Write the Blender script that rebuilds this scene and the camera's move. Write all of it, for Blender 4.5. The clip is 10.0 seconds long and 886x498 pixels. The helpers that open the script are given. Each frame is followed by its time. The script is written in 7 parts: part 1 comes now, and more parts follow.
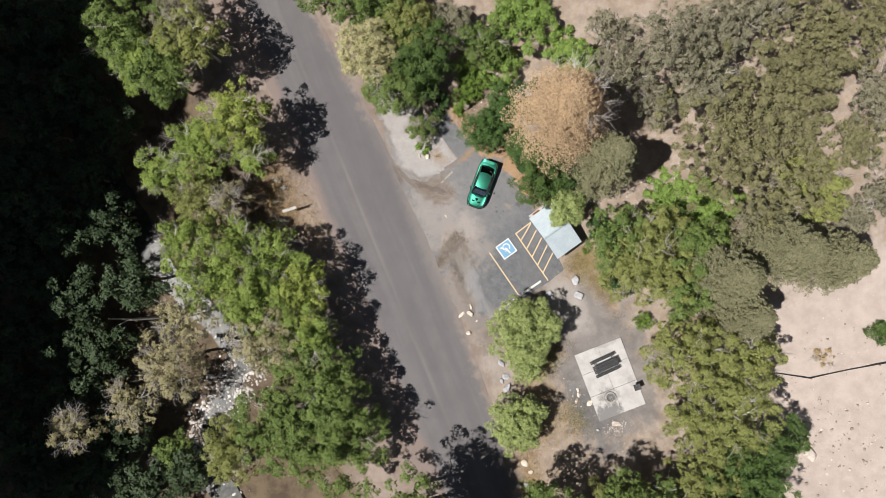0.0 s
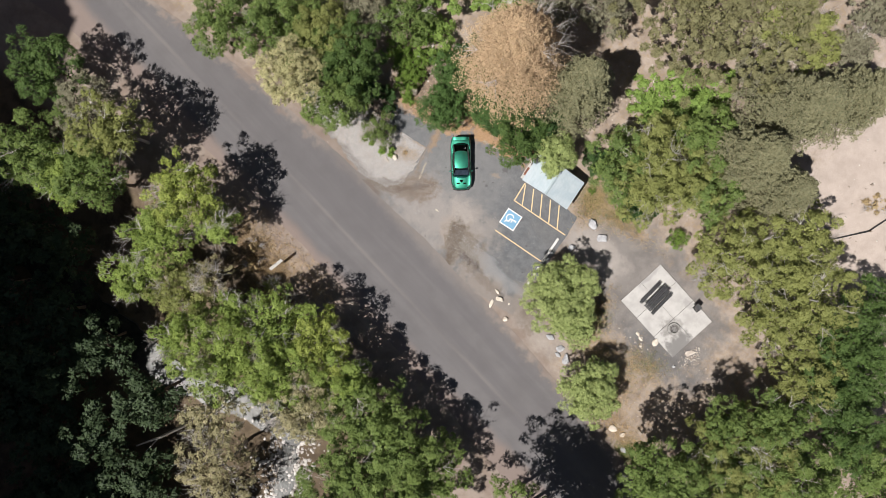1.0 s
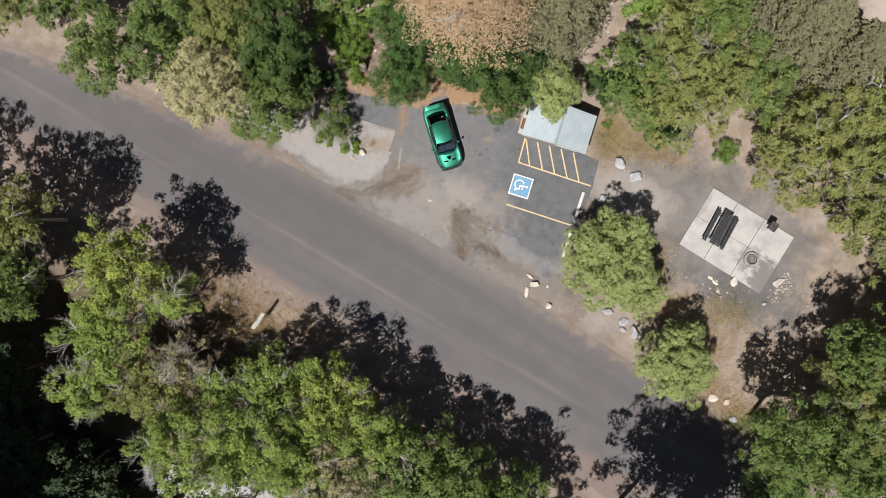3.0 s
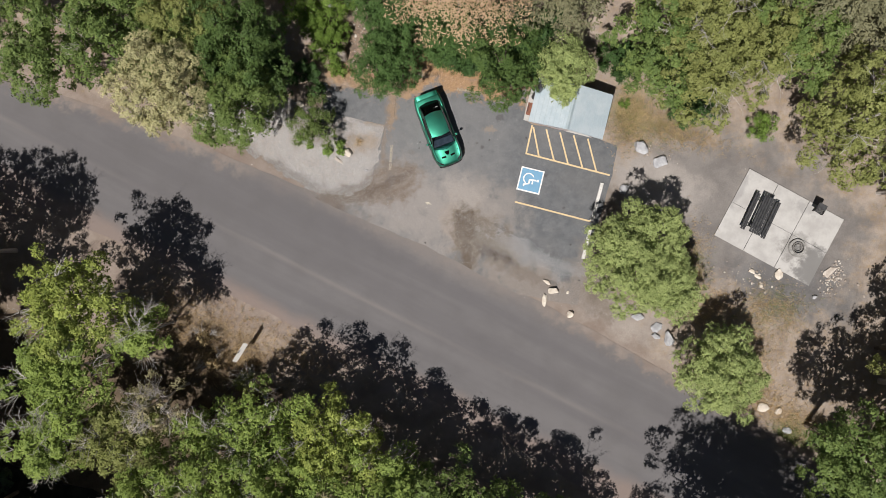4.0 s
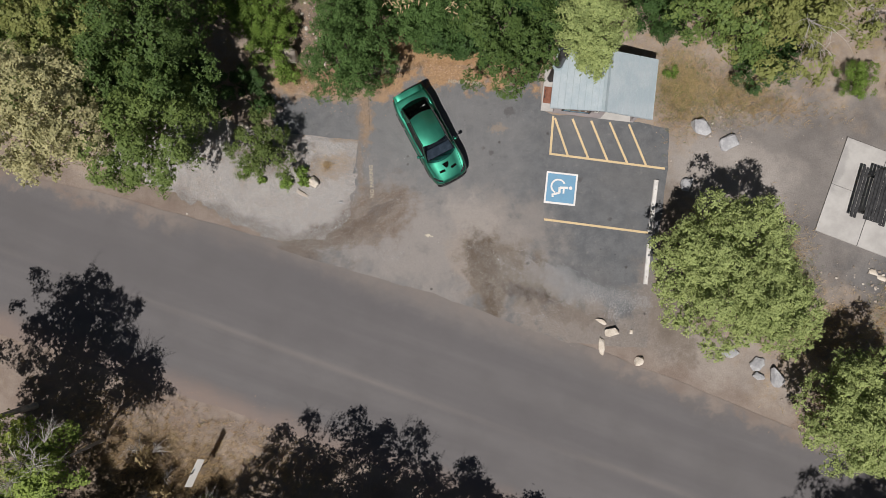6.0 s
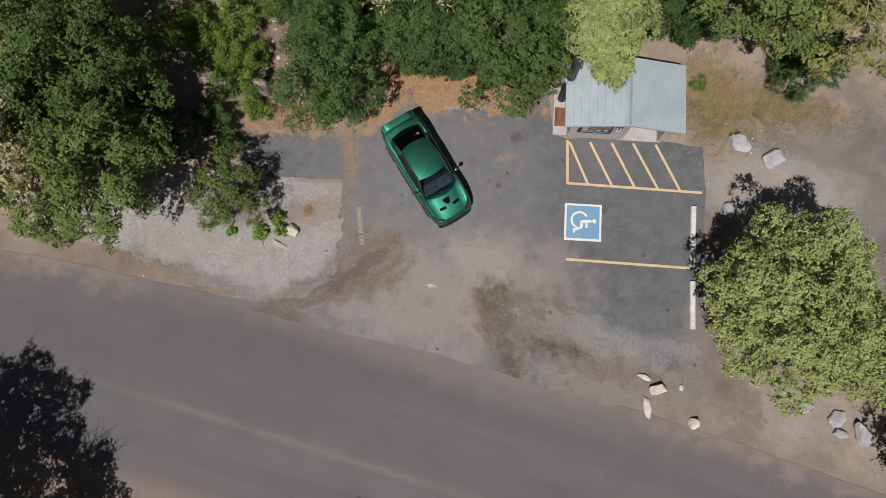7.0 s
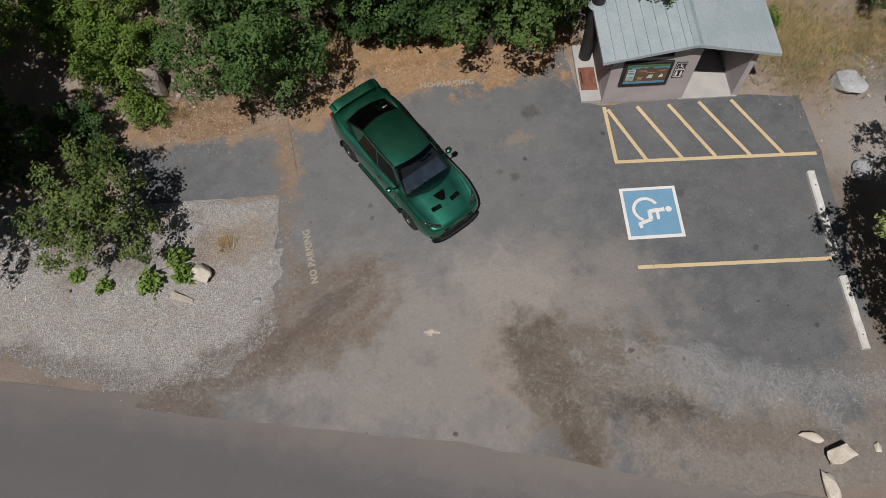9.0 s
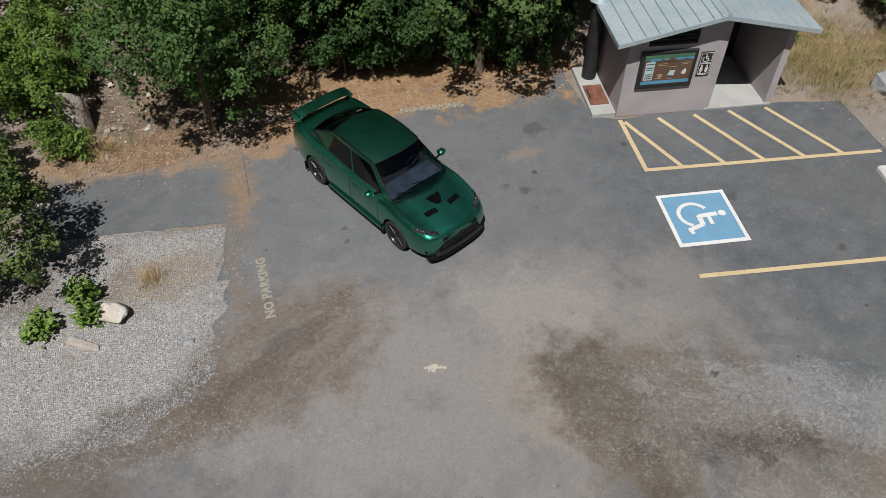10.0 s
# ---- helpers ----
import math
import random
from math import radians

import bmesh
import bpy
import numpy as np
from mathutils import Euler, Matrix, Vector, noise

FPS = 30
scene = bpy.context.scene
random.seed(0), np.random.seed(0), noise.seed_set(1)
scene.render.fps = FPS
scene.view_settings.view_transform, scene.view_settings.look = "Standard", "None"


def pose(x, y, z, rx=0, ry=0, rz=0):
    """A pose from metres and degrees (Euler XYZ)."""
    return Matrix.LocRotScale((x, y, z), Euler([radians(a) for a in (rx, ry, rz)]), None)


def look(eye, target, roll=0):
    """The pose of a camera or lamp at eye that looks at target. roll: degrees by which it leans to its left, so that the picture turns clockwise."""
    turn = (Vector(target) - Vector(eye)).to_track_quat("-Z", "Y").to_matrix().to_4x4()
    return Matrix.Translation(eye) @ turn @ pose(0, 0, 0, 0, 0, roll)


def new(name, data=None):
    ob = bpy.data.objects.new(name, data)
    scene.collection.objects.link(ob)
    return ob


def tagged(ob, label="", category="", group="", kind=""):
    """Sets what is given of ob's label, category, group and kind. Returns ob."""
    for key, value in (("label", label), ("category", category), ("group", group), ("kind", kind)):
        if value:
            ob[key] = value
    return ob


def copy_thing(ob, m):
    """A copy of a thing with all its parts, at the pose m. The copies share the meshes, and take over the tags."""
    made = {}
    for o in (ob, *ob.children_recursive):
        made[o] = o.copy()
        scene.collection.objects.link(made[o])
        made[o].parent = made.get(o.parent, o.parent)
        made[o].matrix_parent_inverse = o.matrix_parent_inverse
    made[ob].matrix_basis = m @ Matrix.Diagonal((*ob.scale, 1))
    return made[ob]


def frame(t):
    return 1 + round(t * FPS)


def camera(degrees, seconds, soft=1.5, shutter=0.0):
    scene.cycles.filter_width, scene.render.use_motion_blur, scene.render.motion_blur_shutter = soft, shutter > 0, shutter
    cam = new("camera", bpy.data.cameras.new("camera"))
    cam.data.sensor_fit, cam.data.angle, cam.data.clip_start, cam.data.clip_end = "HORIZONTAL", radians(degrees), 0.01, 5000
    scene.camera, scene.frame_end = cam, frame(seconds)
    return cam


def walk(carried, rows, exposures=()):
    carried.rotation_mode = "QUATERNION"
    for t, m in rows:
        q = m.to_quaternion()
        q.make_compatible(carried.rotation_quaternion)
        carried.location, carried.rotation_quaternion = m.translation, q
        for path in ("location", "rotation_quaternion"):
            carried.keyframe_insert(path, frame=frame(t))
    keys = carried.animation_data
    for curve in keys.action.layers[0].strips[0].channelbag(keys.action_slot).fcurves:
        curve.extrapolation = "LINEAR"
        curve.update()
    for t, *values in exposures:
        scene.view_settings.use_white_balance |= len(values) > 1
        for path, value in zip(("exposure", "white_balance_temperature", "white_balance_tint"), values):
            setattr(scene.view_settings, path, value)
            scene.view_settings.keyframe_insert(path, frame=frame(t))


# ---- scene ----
cam = camera(61.81, 10.0, 0.6)
PATH = [  # seconds, x, y, z, then the turns about x, y, z
    (0.0, -0.1188, -0.0235, 68.9833, 0.1769, -0.2059, 49.1374),
    (0.5, -0.2244, -0.0558, 66.3833, 0.0277, -0.0563, 36.9663),
    (1.0, -0.2641, -0.0982, 63.751, -0.0936, 0.0116, 27.9606),
    (1.5, -0.3159, -0.106, 60.9251, -0.223, 0.0784, 21.823),
    (2.0, -0.4117, -0.1248, 58.0271, -0.4267, 0.1536, 16.7217),
    (2.5, -0.5844, -0.1199, 54.9353, -0.5623, 0.1251, 13.7612),
    (4.0, -1.1475, 0.5099, 45.4848, -0.8603, -0.1003, 8.2189),
    (4.5, -1.2967, 0.6128, 42.424, -0.3146, -0.1487, 6.4472),
    (5.0, -1.4781, 0.5975, 39.4703, 0.1362, -0.2513, 4.6993),
    (5.5, -1.6468, 0.2971, 36.5946, -0.0665, -0.3652, 2.9242),
    (6.0, -1.7864, 0.0634, 33.7019, 3.1182, -0.3572, 1.0483),
    (7.5, -2.1618, -1.5166, 25.586, 12.8845, 0.0811, -3.6752),
    (8.0, -2.3749, -2.027, 22.7156, 16.7766, 0.1727, -5.4789),
    (8.5, -2.6021, -2.6151, 19.7676, 20.7384, 0.1817, -7.2709),
    (9.0, -2.813, -3.2047, 16.6332, 25.4178, 0.3459, -9.111),
    (9.5, -3.1701, -3.7951, 13.5133, 32.3607, 0.4792, -11.1095),
    (10.0, -3.6663, -4.3908, 10.493, 42.9376, 0.2892, -13.0093),
]
EXPOSURES = [(0.0, 0.47, 6500, 12), (2.5, 0.34, 6500, 12), (5.0, 0.09, 6500, 12), (6.5, -0.11, 6500, 13), (8.0, -0.21, 6550, 14), (9.0, -0.30, 6450, 12), (9.5, -0.30, 6350, 11), (10.0, -0.08, 6200, 9)]
walk(cam, [(row[0], pose(*row[1:])) for row in PATH], EXPOSURES)

# ---- light ----
SUN = Vector((-0.21, -0.42, 0.86)).normalized()
world = bpy.data.worlds.new("world")
scene.world = world
world.use_nodes = True
wn = world.node_tree.nodes
sky = wn.new("ShaderNodeTexSky")
sky.sky_type = "NISHITA"
sky.sun_disc = False
sky.sun_elevation = math.asin(SUN.z)
sky.sun_rotation = math.atan2(SUN.x, SUN.y)
world.node_tree.links.new(sky.outputs[0], wn["Background"].inputs["Color"])
wn["Background"].inputs["Strength"].default_value = 0.030
sun_data = bpy.data.lights.new("sun", "SUN")
sun_data.energy, sun_data.angle, sun_data.color = 4.8, radians(0.53), (1.0, 0.97, 0.92)
sun = new("sun", sun_data)
sun.matrix_world = look(SUN * 100, (0, 0, 0))


# ---- node tools ----
class Nodes:
    """A small builder for one node material."""

    def __init__(self, name, rough=0.8, metal=0.0, spec=0.4):
        self.m = bpy.data.materials.new(name)
        self.m.use_nodes = True
        self.t = self.m.node_tree
        self.b = self.t.nodes["Principled BSDF"]
        self.b.inputs["Roughness"].default_value = rough
        self.b.inputs["Metallic"].default_value = metal
        self.b.inputs["Specular IOR Level"].default_value = spec
        self.co = None

    def link(self, a, b):
        self.t.links.new(a, b)

    def put(self, socket, v):
        if isinstance(v, (int, float)):
            socket.default_value = v
        elif isinstance(v, (tuple, list)):
            socket.default_value = (*v, 1.0) if len(v) == 3 and socket.type == "RGBA" else v
        else:
            self.link(v, socket)

    def coords(self):
        if self.co is None:
            self.co = self.t.nodes.new("ShaderNodeTexCoord").outputs["Object"]
        return self.co

    def noise(self, scale, detail=4.0, rough=0.6, stretch=None, turn=0.0):
        n = self.t.nodes.new("ShaderNodeTexNoise")
        n.inputs["Scale"].default_value, n.inputs["Detail"].default_value = scale, detail
        n.inputs["Roughness"].default_value = rough
        if stretch:
            mp = self.t.nodes.new("ShaderNodeMapping")
            mp.vector_type = "TEXTURE"
            mp.inputs["Rotation"].default_value = (0, 0, turn)
            mp.inputs["Scale"].default_value = stretch
            self.link(self.coords(), mp.inputs["Vector"])
            self.link(mp.outputs[0], n.inputs["Vector"])
        else:
            self.link(self.coords(), n.inputs["Vector"])
        return n.outputs["Fac"]

    def cells(self, scale, out="Color", feature="F1"):
        n = self.t.nodes.new("ShaderNodeTexVoronoi")
        n.feature = feature
        n.inputs["Scale"].default_value = scale
        self.link(self.coords(), n.inputs["Vector"])
        return n.outputs[out]

    def math(self, op, a, b=0.0, c=0.0):
        n = self.t.nodes.new("ShaderNodeMath")
        n.operation = op
        for s, v in zip(n.inputs, (a, b, c)):
            self.put(s, v)
        return n.outputs[0]

    def span(self, v, lo, hi, to0=0.0, to1=1.0):
        n = self.t.nodes.new("ShaderNodeMapRange")
        n.interpolation_type = "SMOOTHSTEP"
        for s, x in zip(n.inputs, (v, lo, hi, to0, to1)):
            self.put(s, x)
        return n.outputs[0]

    def mix(self, f, a, b, how="MIX"):
        n = self.t.nodes.new("ShaderNodeMix")
        n.data_type, n.blend_type = "RGBA", how
        self.put(n.inputs["Factor"], f)
        self.put(n.inputs["A"], a)
        self.put(n.inputs["B"], b)
        return n.outputs["Result"]

    def xyz(self):
        n = self.t.nodes.new("ShaderNodeSeparateXYZ")
        self.link(self.coords(), n.inputs[0])
        return n.outputs

    def blot(self, x, y, rx, ry, turn=0.0, soft=0.5, rag=0.5, scale=1.2):
        """A ragged oval stain, 1 inside and 0 outside."""
        mp = self.t.nodes.new("ShaderNodeMapping")
        mp.vector_type = "TEXTURE"
        mp.inputs["Location"].default_value = (x, y, 0)
        mp.inputs["Rotation"].default_value = (0, 0, radians(turn))
        mp.inputs["Scale"].default_value = (rx, ry, 1000)
        self.link(self.coords(), mp.inputs["Vector"])
        ln = self.t.nodes.new("ShaderNodeVectorMath")
        ln.operation = "LENGTH"
        self.link(mp.outputs[0], ln.inputs[0])
        d = self.math("ADD", ln.outputs["Value"], self.span(self.noise(scale, 9, 0.68), 0.28, 0.72, -rag, rag))
        return self.span(d, 1.0 + soft / 2, 1.0 - soft / 2)

    def random(self):
        return self.t.nodes.new("ShaderNodeObjectInfo").outputs["Random"]

    def island(self):
        return self.t.nodes.new("ShaderNodeNewGeometry").outputs["Random Per Island"]

    def bump(self, h, strength=0.4, dist=0.02):
        n = self.t.nodes.new("ShaderNodeBump")
        n.inputs["Strength"].default_value, n.inputs["Distance"].default_value = strength, dist
        self.link(h, n.inputs["Height"])
        self.link(n.outputs[0], self.b.inputs["Normal"])

    def done(self, color, rough=None):
        self.put(self.b.inputs["Base Color"], color)
        if rough is not None:
            self.put(self.b.inputs["Roughness"], rough)
        return self.m


def speckled(name, a, b, scale=6.0, rough=0.8, metal=0.0, spec=0.4, fine=60.0, bump=0.2, dist=0.01):
    """Two tones in soft patches, with a fine grain."""
    n = Nodes(name, rough, metal, spec)
    patch = n.span(n.noise(scale, 5), 0.35, 0.65)
    grain = n.noise(fine, 3)
    c = n.mix(patch, a, b)
    c = n.mix(n.span(grain, 0.3, 0.7, 0.0, 0.35), c, tuple(v * 0.6 for v in a))
    n.bump(grain, bump, dist)
    return n.done(c)


def leafy(name, dark, light, warm=None, through_light=0.22, cool=1.25):
    """Leaves: each leaf and each tree a little different."""
    n = Nodes(name, 0.55, 0.0, 0.16)
    dark, light = [(r * 1.20, g * 1.13, b * cool * 1.03) for r, g, b in (dark, light)]
    blend = n.math("ADD", n.math("MULTIPLY", n.island(), 0.45), n.math("MULTIPLY", n.span(n.noise(3.2, 2), 0.32, 0.68), 0.55))
    c = n.mix(blend, dark, light)
    patch = n.span(n.noise(0.55, 3), 0.35, 0.65)
    c = n.mix(n.math("MULTIPLY", patch, 0.35), c, tuple(v * 1.25 for v in light))
    tree = n.random()
    c = n.mix(n.math("MULTIPLY", tree, 0.35), c, warm or light)
    n.done(c)
    tl = n.t.nodes.new("ShaderNodeBsdfTranslucent")
    n.link(c, tl.inputs["Color"])
    ms = n.t.nodes.new("ShaderNodeMixShader")
    ms.inputs[0].default_value = through_light
    n.link(n.b.outputs[0], ms.inputs[1])
    n.link(tl.outputs[0], ms.inputs[2])
    n.link(ms.outputs[0], n.t.nodes["Material Output"].inputs["Surface"])
    return n.m


# ---- mesh tools ----
def thing(name, m, label, category, group="", kind=""):
    ob = new(name)
    ob.empty_display_size = 0.3
    ob.matrix_world = m
    return tagged(ob, label, category, group, kind)


def part(name, bm, material, parent=None, label="", smooth=False, m=None):
    """Link a bmesh as one mesh object under a thing or a part."""
    me = bpy.data.meshes.new(name)
    bm.normal_update()
    bm.to_mesh(me)
    bm.free()
    if smooth:
        me.polygons.foreach_set("use_smooth", [True] * len(me.polygons))
        me.set_sharp_from_angle(angle=radians(38))
    me.materials.append(material)
    ob = new(name, me)
    ob.parent = parent
    if m is not None:
        ob.matrix_local = m
    return tagged(ob, label) if label else ob


def raw(name, verts, faces, material, parent=None, smooth=False):
    """A mesh from arrays of points and of faces."""
    me = bpy.data.meshes.new(name)
    if isinstance(faces, np.ndarray):
        sides = faces.shape[1]
        me.vertices.add(len(verts))
        me.vertices.foreach_set("co", np.asarray(verts, np.float32).ravel())
        me.loops.add(faces.size)
        me.loops.foreach_set("vertex_index", faces.ravel().astype(np.int32))
        me.polygons.add(len(faces))
        me.polygons.foreach_set("loop_start", np.arange(0, faces.size, sides, dtype=np.int32))
        me.update(calc_edges=True)
    else:
        me.from_pydata(np.asarray(verts).tolist(), [], faces)
    me.polygons.foreach_set("use_smooth", [smooth] * len(me.polygons))
    me.materials.append(material)
    ob = new(name, me)
    ob.parent = parent
    return ob


def box(lo, hi, bevel=0.0, m=None, bm=None):
    bm = bm or bmesh.new()
    lo, hi = Vector(lo), Vector(hi)
    mid, size = (lo + hi) / 2, hi - lo
    g = bmesh.ops.create_cube(bm, size=1, matrix=(m or Matrix()) @ Matrix.Translation(mid) @ Matrix.Diagonal((*size, 1)))
    if bevel:
        es = {e for v in g["verts"] for e in v.link_edges}
        bmesh.ops.bevel(bm, geom=list(es), offset=bevel, segments=1, affect="EDGES")
    return bm


def tube(a, b, r1, r2=None, seg=12, bm=None, caps=True):
    """A tapered round bar from a to b."""
    bm = bm or bmesh.new()
    a, b = Vector(a), Vector(b)
    d = b - a
    m = Matrix.Translation((a + b) / 2) @ d.to_track_quat("Z", "Y").to_matrix().to_4x4()
    bmesh.ops.create_cone(bm, cap_ends=caps, segments=seg, radius1=r1, radius2=r1 if r2 is None else r2, depth=d.length, matrix=m)
    return bm


def outline_sheet(name, pts, z, material, jitter=0.12, step=0.3, seed=1, skirt=0.08, zf=None):
    """A flat sheet with a ragged rim, laid on the ground."""
    rim = []
    k = len(pts)
    for i in range(k):
        a, b = Vector((*pts[i], 0)), Vector((*pts[(i + 1) % k], 0))
        n = max(1, int((b - a).length / step))
        for j in range(n):
            p = a.lerp(b, j / n)
            w = noise.noise_vector(Vector((p.x * 0.9, p.y * 0.9, seed * 7.3))) + 0.6 * noise.noise_vector(Vector((p.x * 3.1, p.y * 3.1, seed * 3.7)))
            rim.append((p.x + w.x * jitter, p.y + w.y * jitter))
    bm = bmesh.new()
    top = [bm.verts.new((x, y, z if zf is None else zf(x, y))) for x, y in rim]
    low = [bm.verts.new((v.co.x, v.co.y, v.co.z - skirt)) for v in top]
    f = bm.faces.new(top)
    if f.normal.z < 0:
        f.normal_flip()
    for i in range(len(top)):
        j = (i + 1) % len(top)
        bm.faces.new((top[i], low[i], low[j], top[j]))
    bmesh.ops.triangulate(bm, faces=[q for q in bm.faces if len(q.verts) > 4])
    bmesh.ops.recalc_face_normals(bm, faces=bm.faces[:])
    return part(name, bm, material)


def smooth01(v):
    v = np.clip(v, 0, 1)
    return v * v * (3 - 2 * v)


# ---- the lie of the land ----
NORTH_EDGE = np.polyfit([-36, -26, -20, -14.5, -8, -2, 4, 12, 19, 26.5], [7.4, 6.1, 5.0, 3.4, 1.5, -0.1, -2.1, -4.7, -7.9, -11.3], 3)
SOUTH_EDGE = np.polyfit([-34.8, -25.8, -18, -10, -3.4, 8.5, 12, 22], [0.9, -1.1, -3.5, -6.0, -8.2, -13, -14.6, -19], 3)


def road_north(x):
    xc = np.clip(x, -38, 28)
    return np.polyval(NORTH_EDGE, xc) + (x - xc) * np.where(x > 0, -0.48, -0.12)


def road_south(x):
    xc = np.clip(x, -38, 28)
    return np.polyval(SOUTH_EDGE, xc) + (x - xc) * np.where(x > 0, -0.48, -0.12)


def lie(x, y):
    """Ground height: level at road and car park, a bank down to the stream, a rising hillside, a canyon wall beyond."""
    x, y = np.asarray(x, float), np.asarray(y, float)
    south = road_south(x) - y
    z = -2.6 * smooth01((south - 2.0) / 11)
    rim = np.interp(x, [-60, -18, -12, -9.5, -5, 3, 9, 14, 22, 30], [12, 9.0, 9.5, 9.6, 10.4, 11.0, 9.6, 9.5, 10, 12])
    up = np.maximum(y - rim, 0)
    z = z + 0.20 * np.sqrt(up * up + 1.0) - 0.20
    east = np.maximum(x - 27, 0)
    z = z + 0.10 * np.sqrt(east * east + 4) - 0.20 * (east > -1)
    q = -(0.656 * x + 0.755 * y) + 0.9 * np.sin(x * 0.31) + 0.6 * np.sin(y * 0.57 + 1.3) + 0.4 * np.sin(x * 1.1 - y * 0.8)
    crest = np.interp(x, [-60, -36, -30, -25, -19, 0, 40], [54, 52, 44, 40, 47, 49, 49]) + 1.5 * np.sin(x * 0.23 + 0.7) + 0.9 * np.sin(x * 0.71)
    ledge = smooth01((q - 44) / 7) + 0.035 * np.sin(np.clip(q - 44, 0, 7) * 2.7) * (q > 44)
    z = z + crest * ledge
    far = np.hypot(x, y)
    z = z + 25 * smooth01((far - 70) / 120)
    return z


def lie1(x, y):
    return float(lie(x, y))


# ---- materials ----
def ground_material():
    n = Nodes("dry_earth", 0.95, 0.0, 0.2)
    mid, fine = n.noise(0.7, 6, 0.65), n.noise(22, 4, 0.7)
    grass = n.noise(3.0, 8, 0.75)
    c = n.mix(n.span(mid, 0.35, 0.65), (0.23, 0.185, 0.15), (0.34, 0.285, 0.24))
    c = n.mix(n.span(grass, 0.45, 0.7, 0.0, 0.7), c, (0.30, 0.215, 0.115))
    # pale bare slope east of the picnic place
    c = n.mix(n.blot(36, 21, 14, 15, 30, 0.4, 0.25, 0.4), c, n.mix(n.span(mid, 0.3, 0.7), (0.355, 0.30, 0.262), (0.44, 0.375, 0.33)))
    # gravelly dirt between the car park and the round trees
    c = n.mix(n.blot(7.5, -2.2, 6.5, 1.9, -20, 0.5, 0.35, 0.6), c, n.mix(n.span(mid, 0.3, 0.7), (0.26, 0.225, 0.20), (0.34, 0.30, 0.265)))
    c = wash(n, c, False)
    # grey-brown dirt and litter, with the round tree's shadow painted into the tone
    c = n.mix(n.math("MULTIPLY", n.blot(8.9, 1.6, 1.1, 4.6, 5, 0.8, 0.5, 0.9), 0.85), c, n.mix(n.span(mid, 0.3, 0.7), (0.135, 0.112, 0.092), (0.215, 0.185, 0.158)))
    # silt along the road
    rim = n.math("ADD", verge(n), n.span(n.noise(0.9, 8, 0.7), 0.3, 0.7, -0.4, 0.4))
    c = n.mix(n.math("MULTIPLY", n.span(rim, 1.2, 0.3), 0.85), c, n.mix(n.span(mid, 0.35, 0.65), (0.205, 0.160, 0.134), (0.262, 0.218, 0.188)))
    # trodden ground round the picnic slab
    c = n.mix(n.blot(18, 4.2, 7.6, 4.6, -20, 0.6, 0.35, 0.5), c, n.mix(n.span(mid, 0.3, 0.7), (0.150, 0.140, 0.134), (0.225, 0.208, 0.195)))
    c = n.mix(n.blot(11.6, 5.7, 3.0, 1.5, -12, 0.7, 0.4, 0.7), c, n.mix(n.span(mid, 0.3, 0.7), (0.28, 0.255, 0.235), (0.36, 0.33, 0.305)))
    c = n.mix(n.math("MULTIPLY", n.blot(20.6, 0.7, 3.9, 1.7, -14, 0.9, 0.5, 0.8), 0.85), c, n.mix(n.span(mid, 0.3, 0.7), (0.105, 0.104, 0.106), (0.165, 0.163, 0.163)))
    # leaf litter in the gully and under the trees on the bank, partly darkened to paint in shade
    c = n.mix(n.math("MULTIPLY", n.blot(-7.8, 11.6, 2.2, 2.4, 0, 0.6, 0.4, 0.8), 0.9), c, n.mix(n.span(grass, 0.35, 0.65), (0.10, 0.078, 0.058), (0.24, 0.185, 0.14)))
    # humus in the thicket's hollow, its colour also darkened for the deep shade there
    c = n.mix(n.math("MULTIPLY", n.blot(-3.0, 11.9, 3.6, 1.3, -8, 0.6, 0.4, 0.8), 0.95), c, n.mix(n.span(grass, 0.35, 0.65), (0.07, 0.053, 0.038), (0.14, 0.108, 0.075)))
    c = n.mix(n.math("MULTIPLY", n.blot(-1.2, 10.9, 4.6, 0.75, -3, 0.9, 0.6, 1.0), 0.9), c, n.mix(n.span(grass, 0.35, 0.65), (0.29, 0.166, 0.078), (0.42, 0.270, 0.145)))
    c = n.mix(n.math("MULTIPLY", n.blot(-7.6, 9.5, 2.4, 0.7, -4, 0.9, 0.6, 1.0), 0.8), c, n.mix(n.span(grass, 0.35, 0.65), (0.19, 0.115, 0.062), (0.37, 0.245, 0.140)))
    # bank litter, coloured dark enough to carry the trees' shade as well
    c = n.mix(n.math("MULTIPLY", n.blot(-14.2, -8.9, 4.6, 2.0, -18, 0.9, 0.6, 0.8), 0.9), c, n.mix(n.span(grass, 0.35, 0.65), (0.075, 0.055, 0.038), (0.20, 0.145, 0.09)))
    c = n.mix(n.math("MULTIPLY", n.blot(-11.0, -7.2, 1.0, 0.5, -18, 0.9, 0.8, 1.4), 0.8), c, (0.36, 0.30, 0.255))
    # earth turns a darker brown lower down the bank
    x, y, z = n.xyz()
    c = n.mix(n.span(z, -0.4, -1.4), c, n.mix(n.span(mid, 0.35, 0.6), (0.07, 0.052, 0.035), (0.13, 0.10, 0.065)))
    c = n.mix(n.span(fine, 0.25, 0.75, 0.0, 0.5), c, n.mix(0.5, c, (0.10, 0.07, 0.05)))
    n.bump(n.math("ADD", grass, n.math("MULTIPLY", fine, 0.5)), 0.7, 0.05)
    return n.done(c)


def verge(n):
    """How far a point lies north of the road's north rim."""
    x, y, z = n.xyz()
    v = float(NORTH_EDGE[0])
    for k in NORTH_EDGE[1:]:
        v = n.math("ADD", n.math("MULTIPLY", v, x), float(k))
    return n.math("SUBTRACT", y, v)


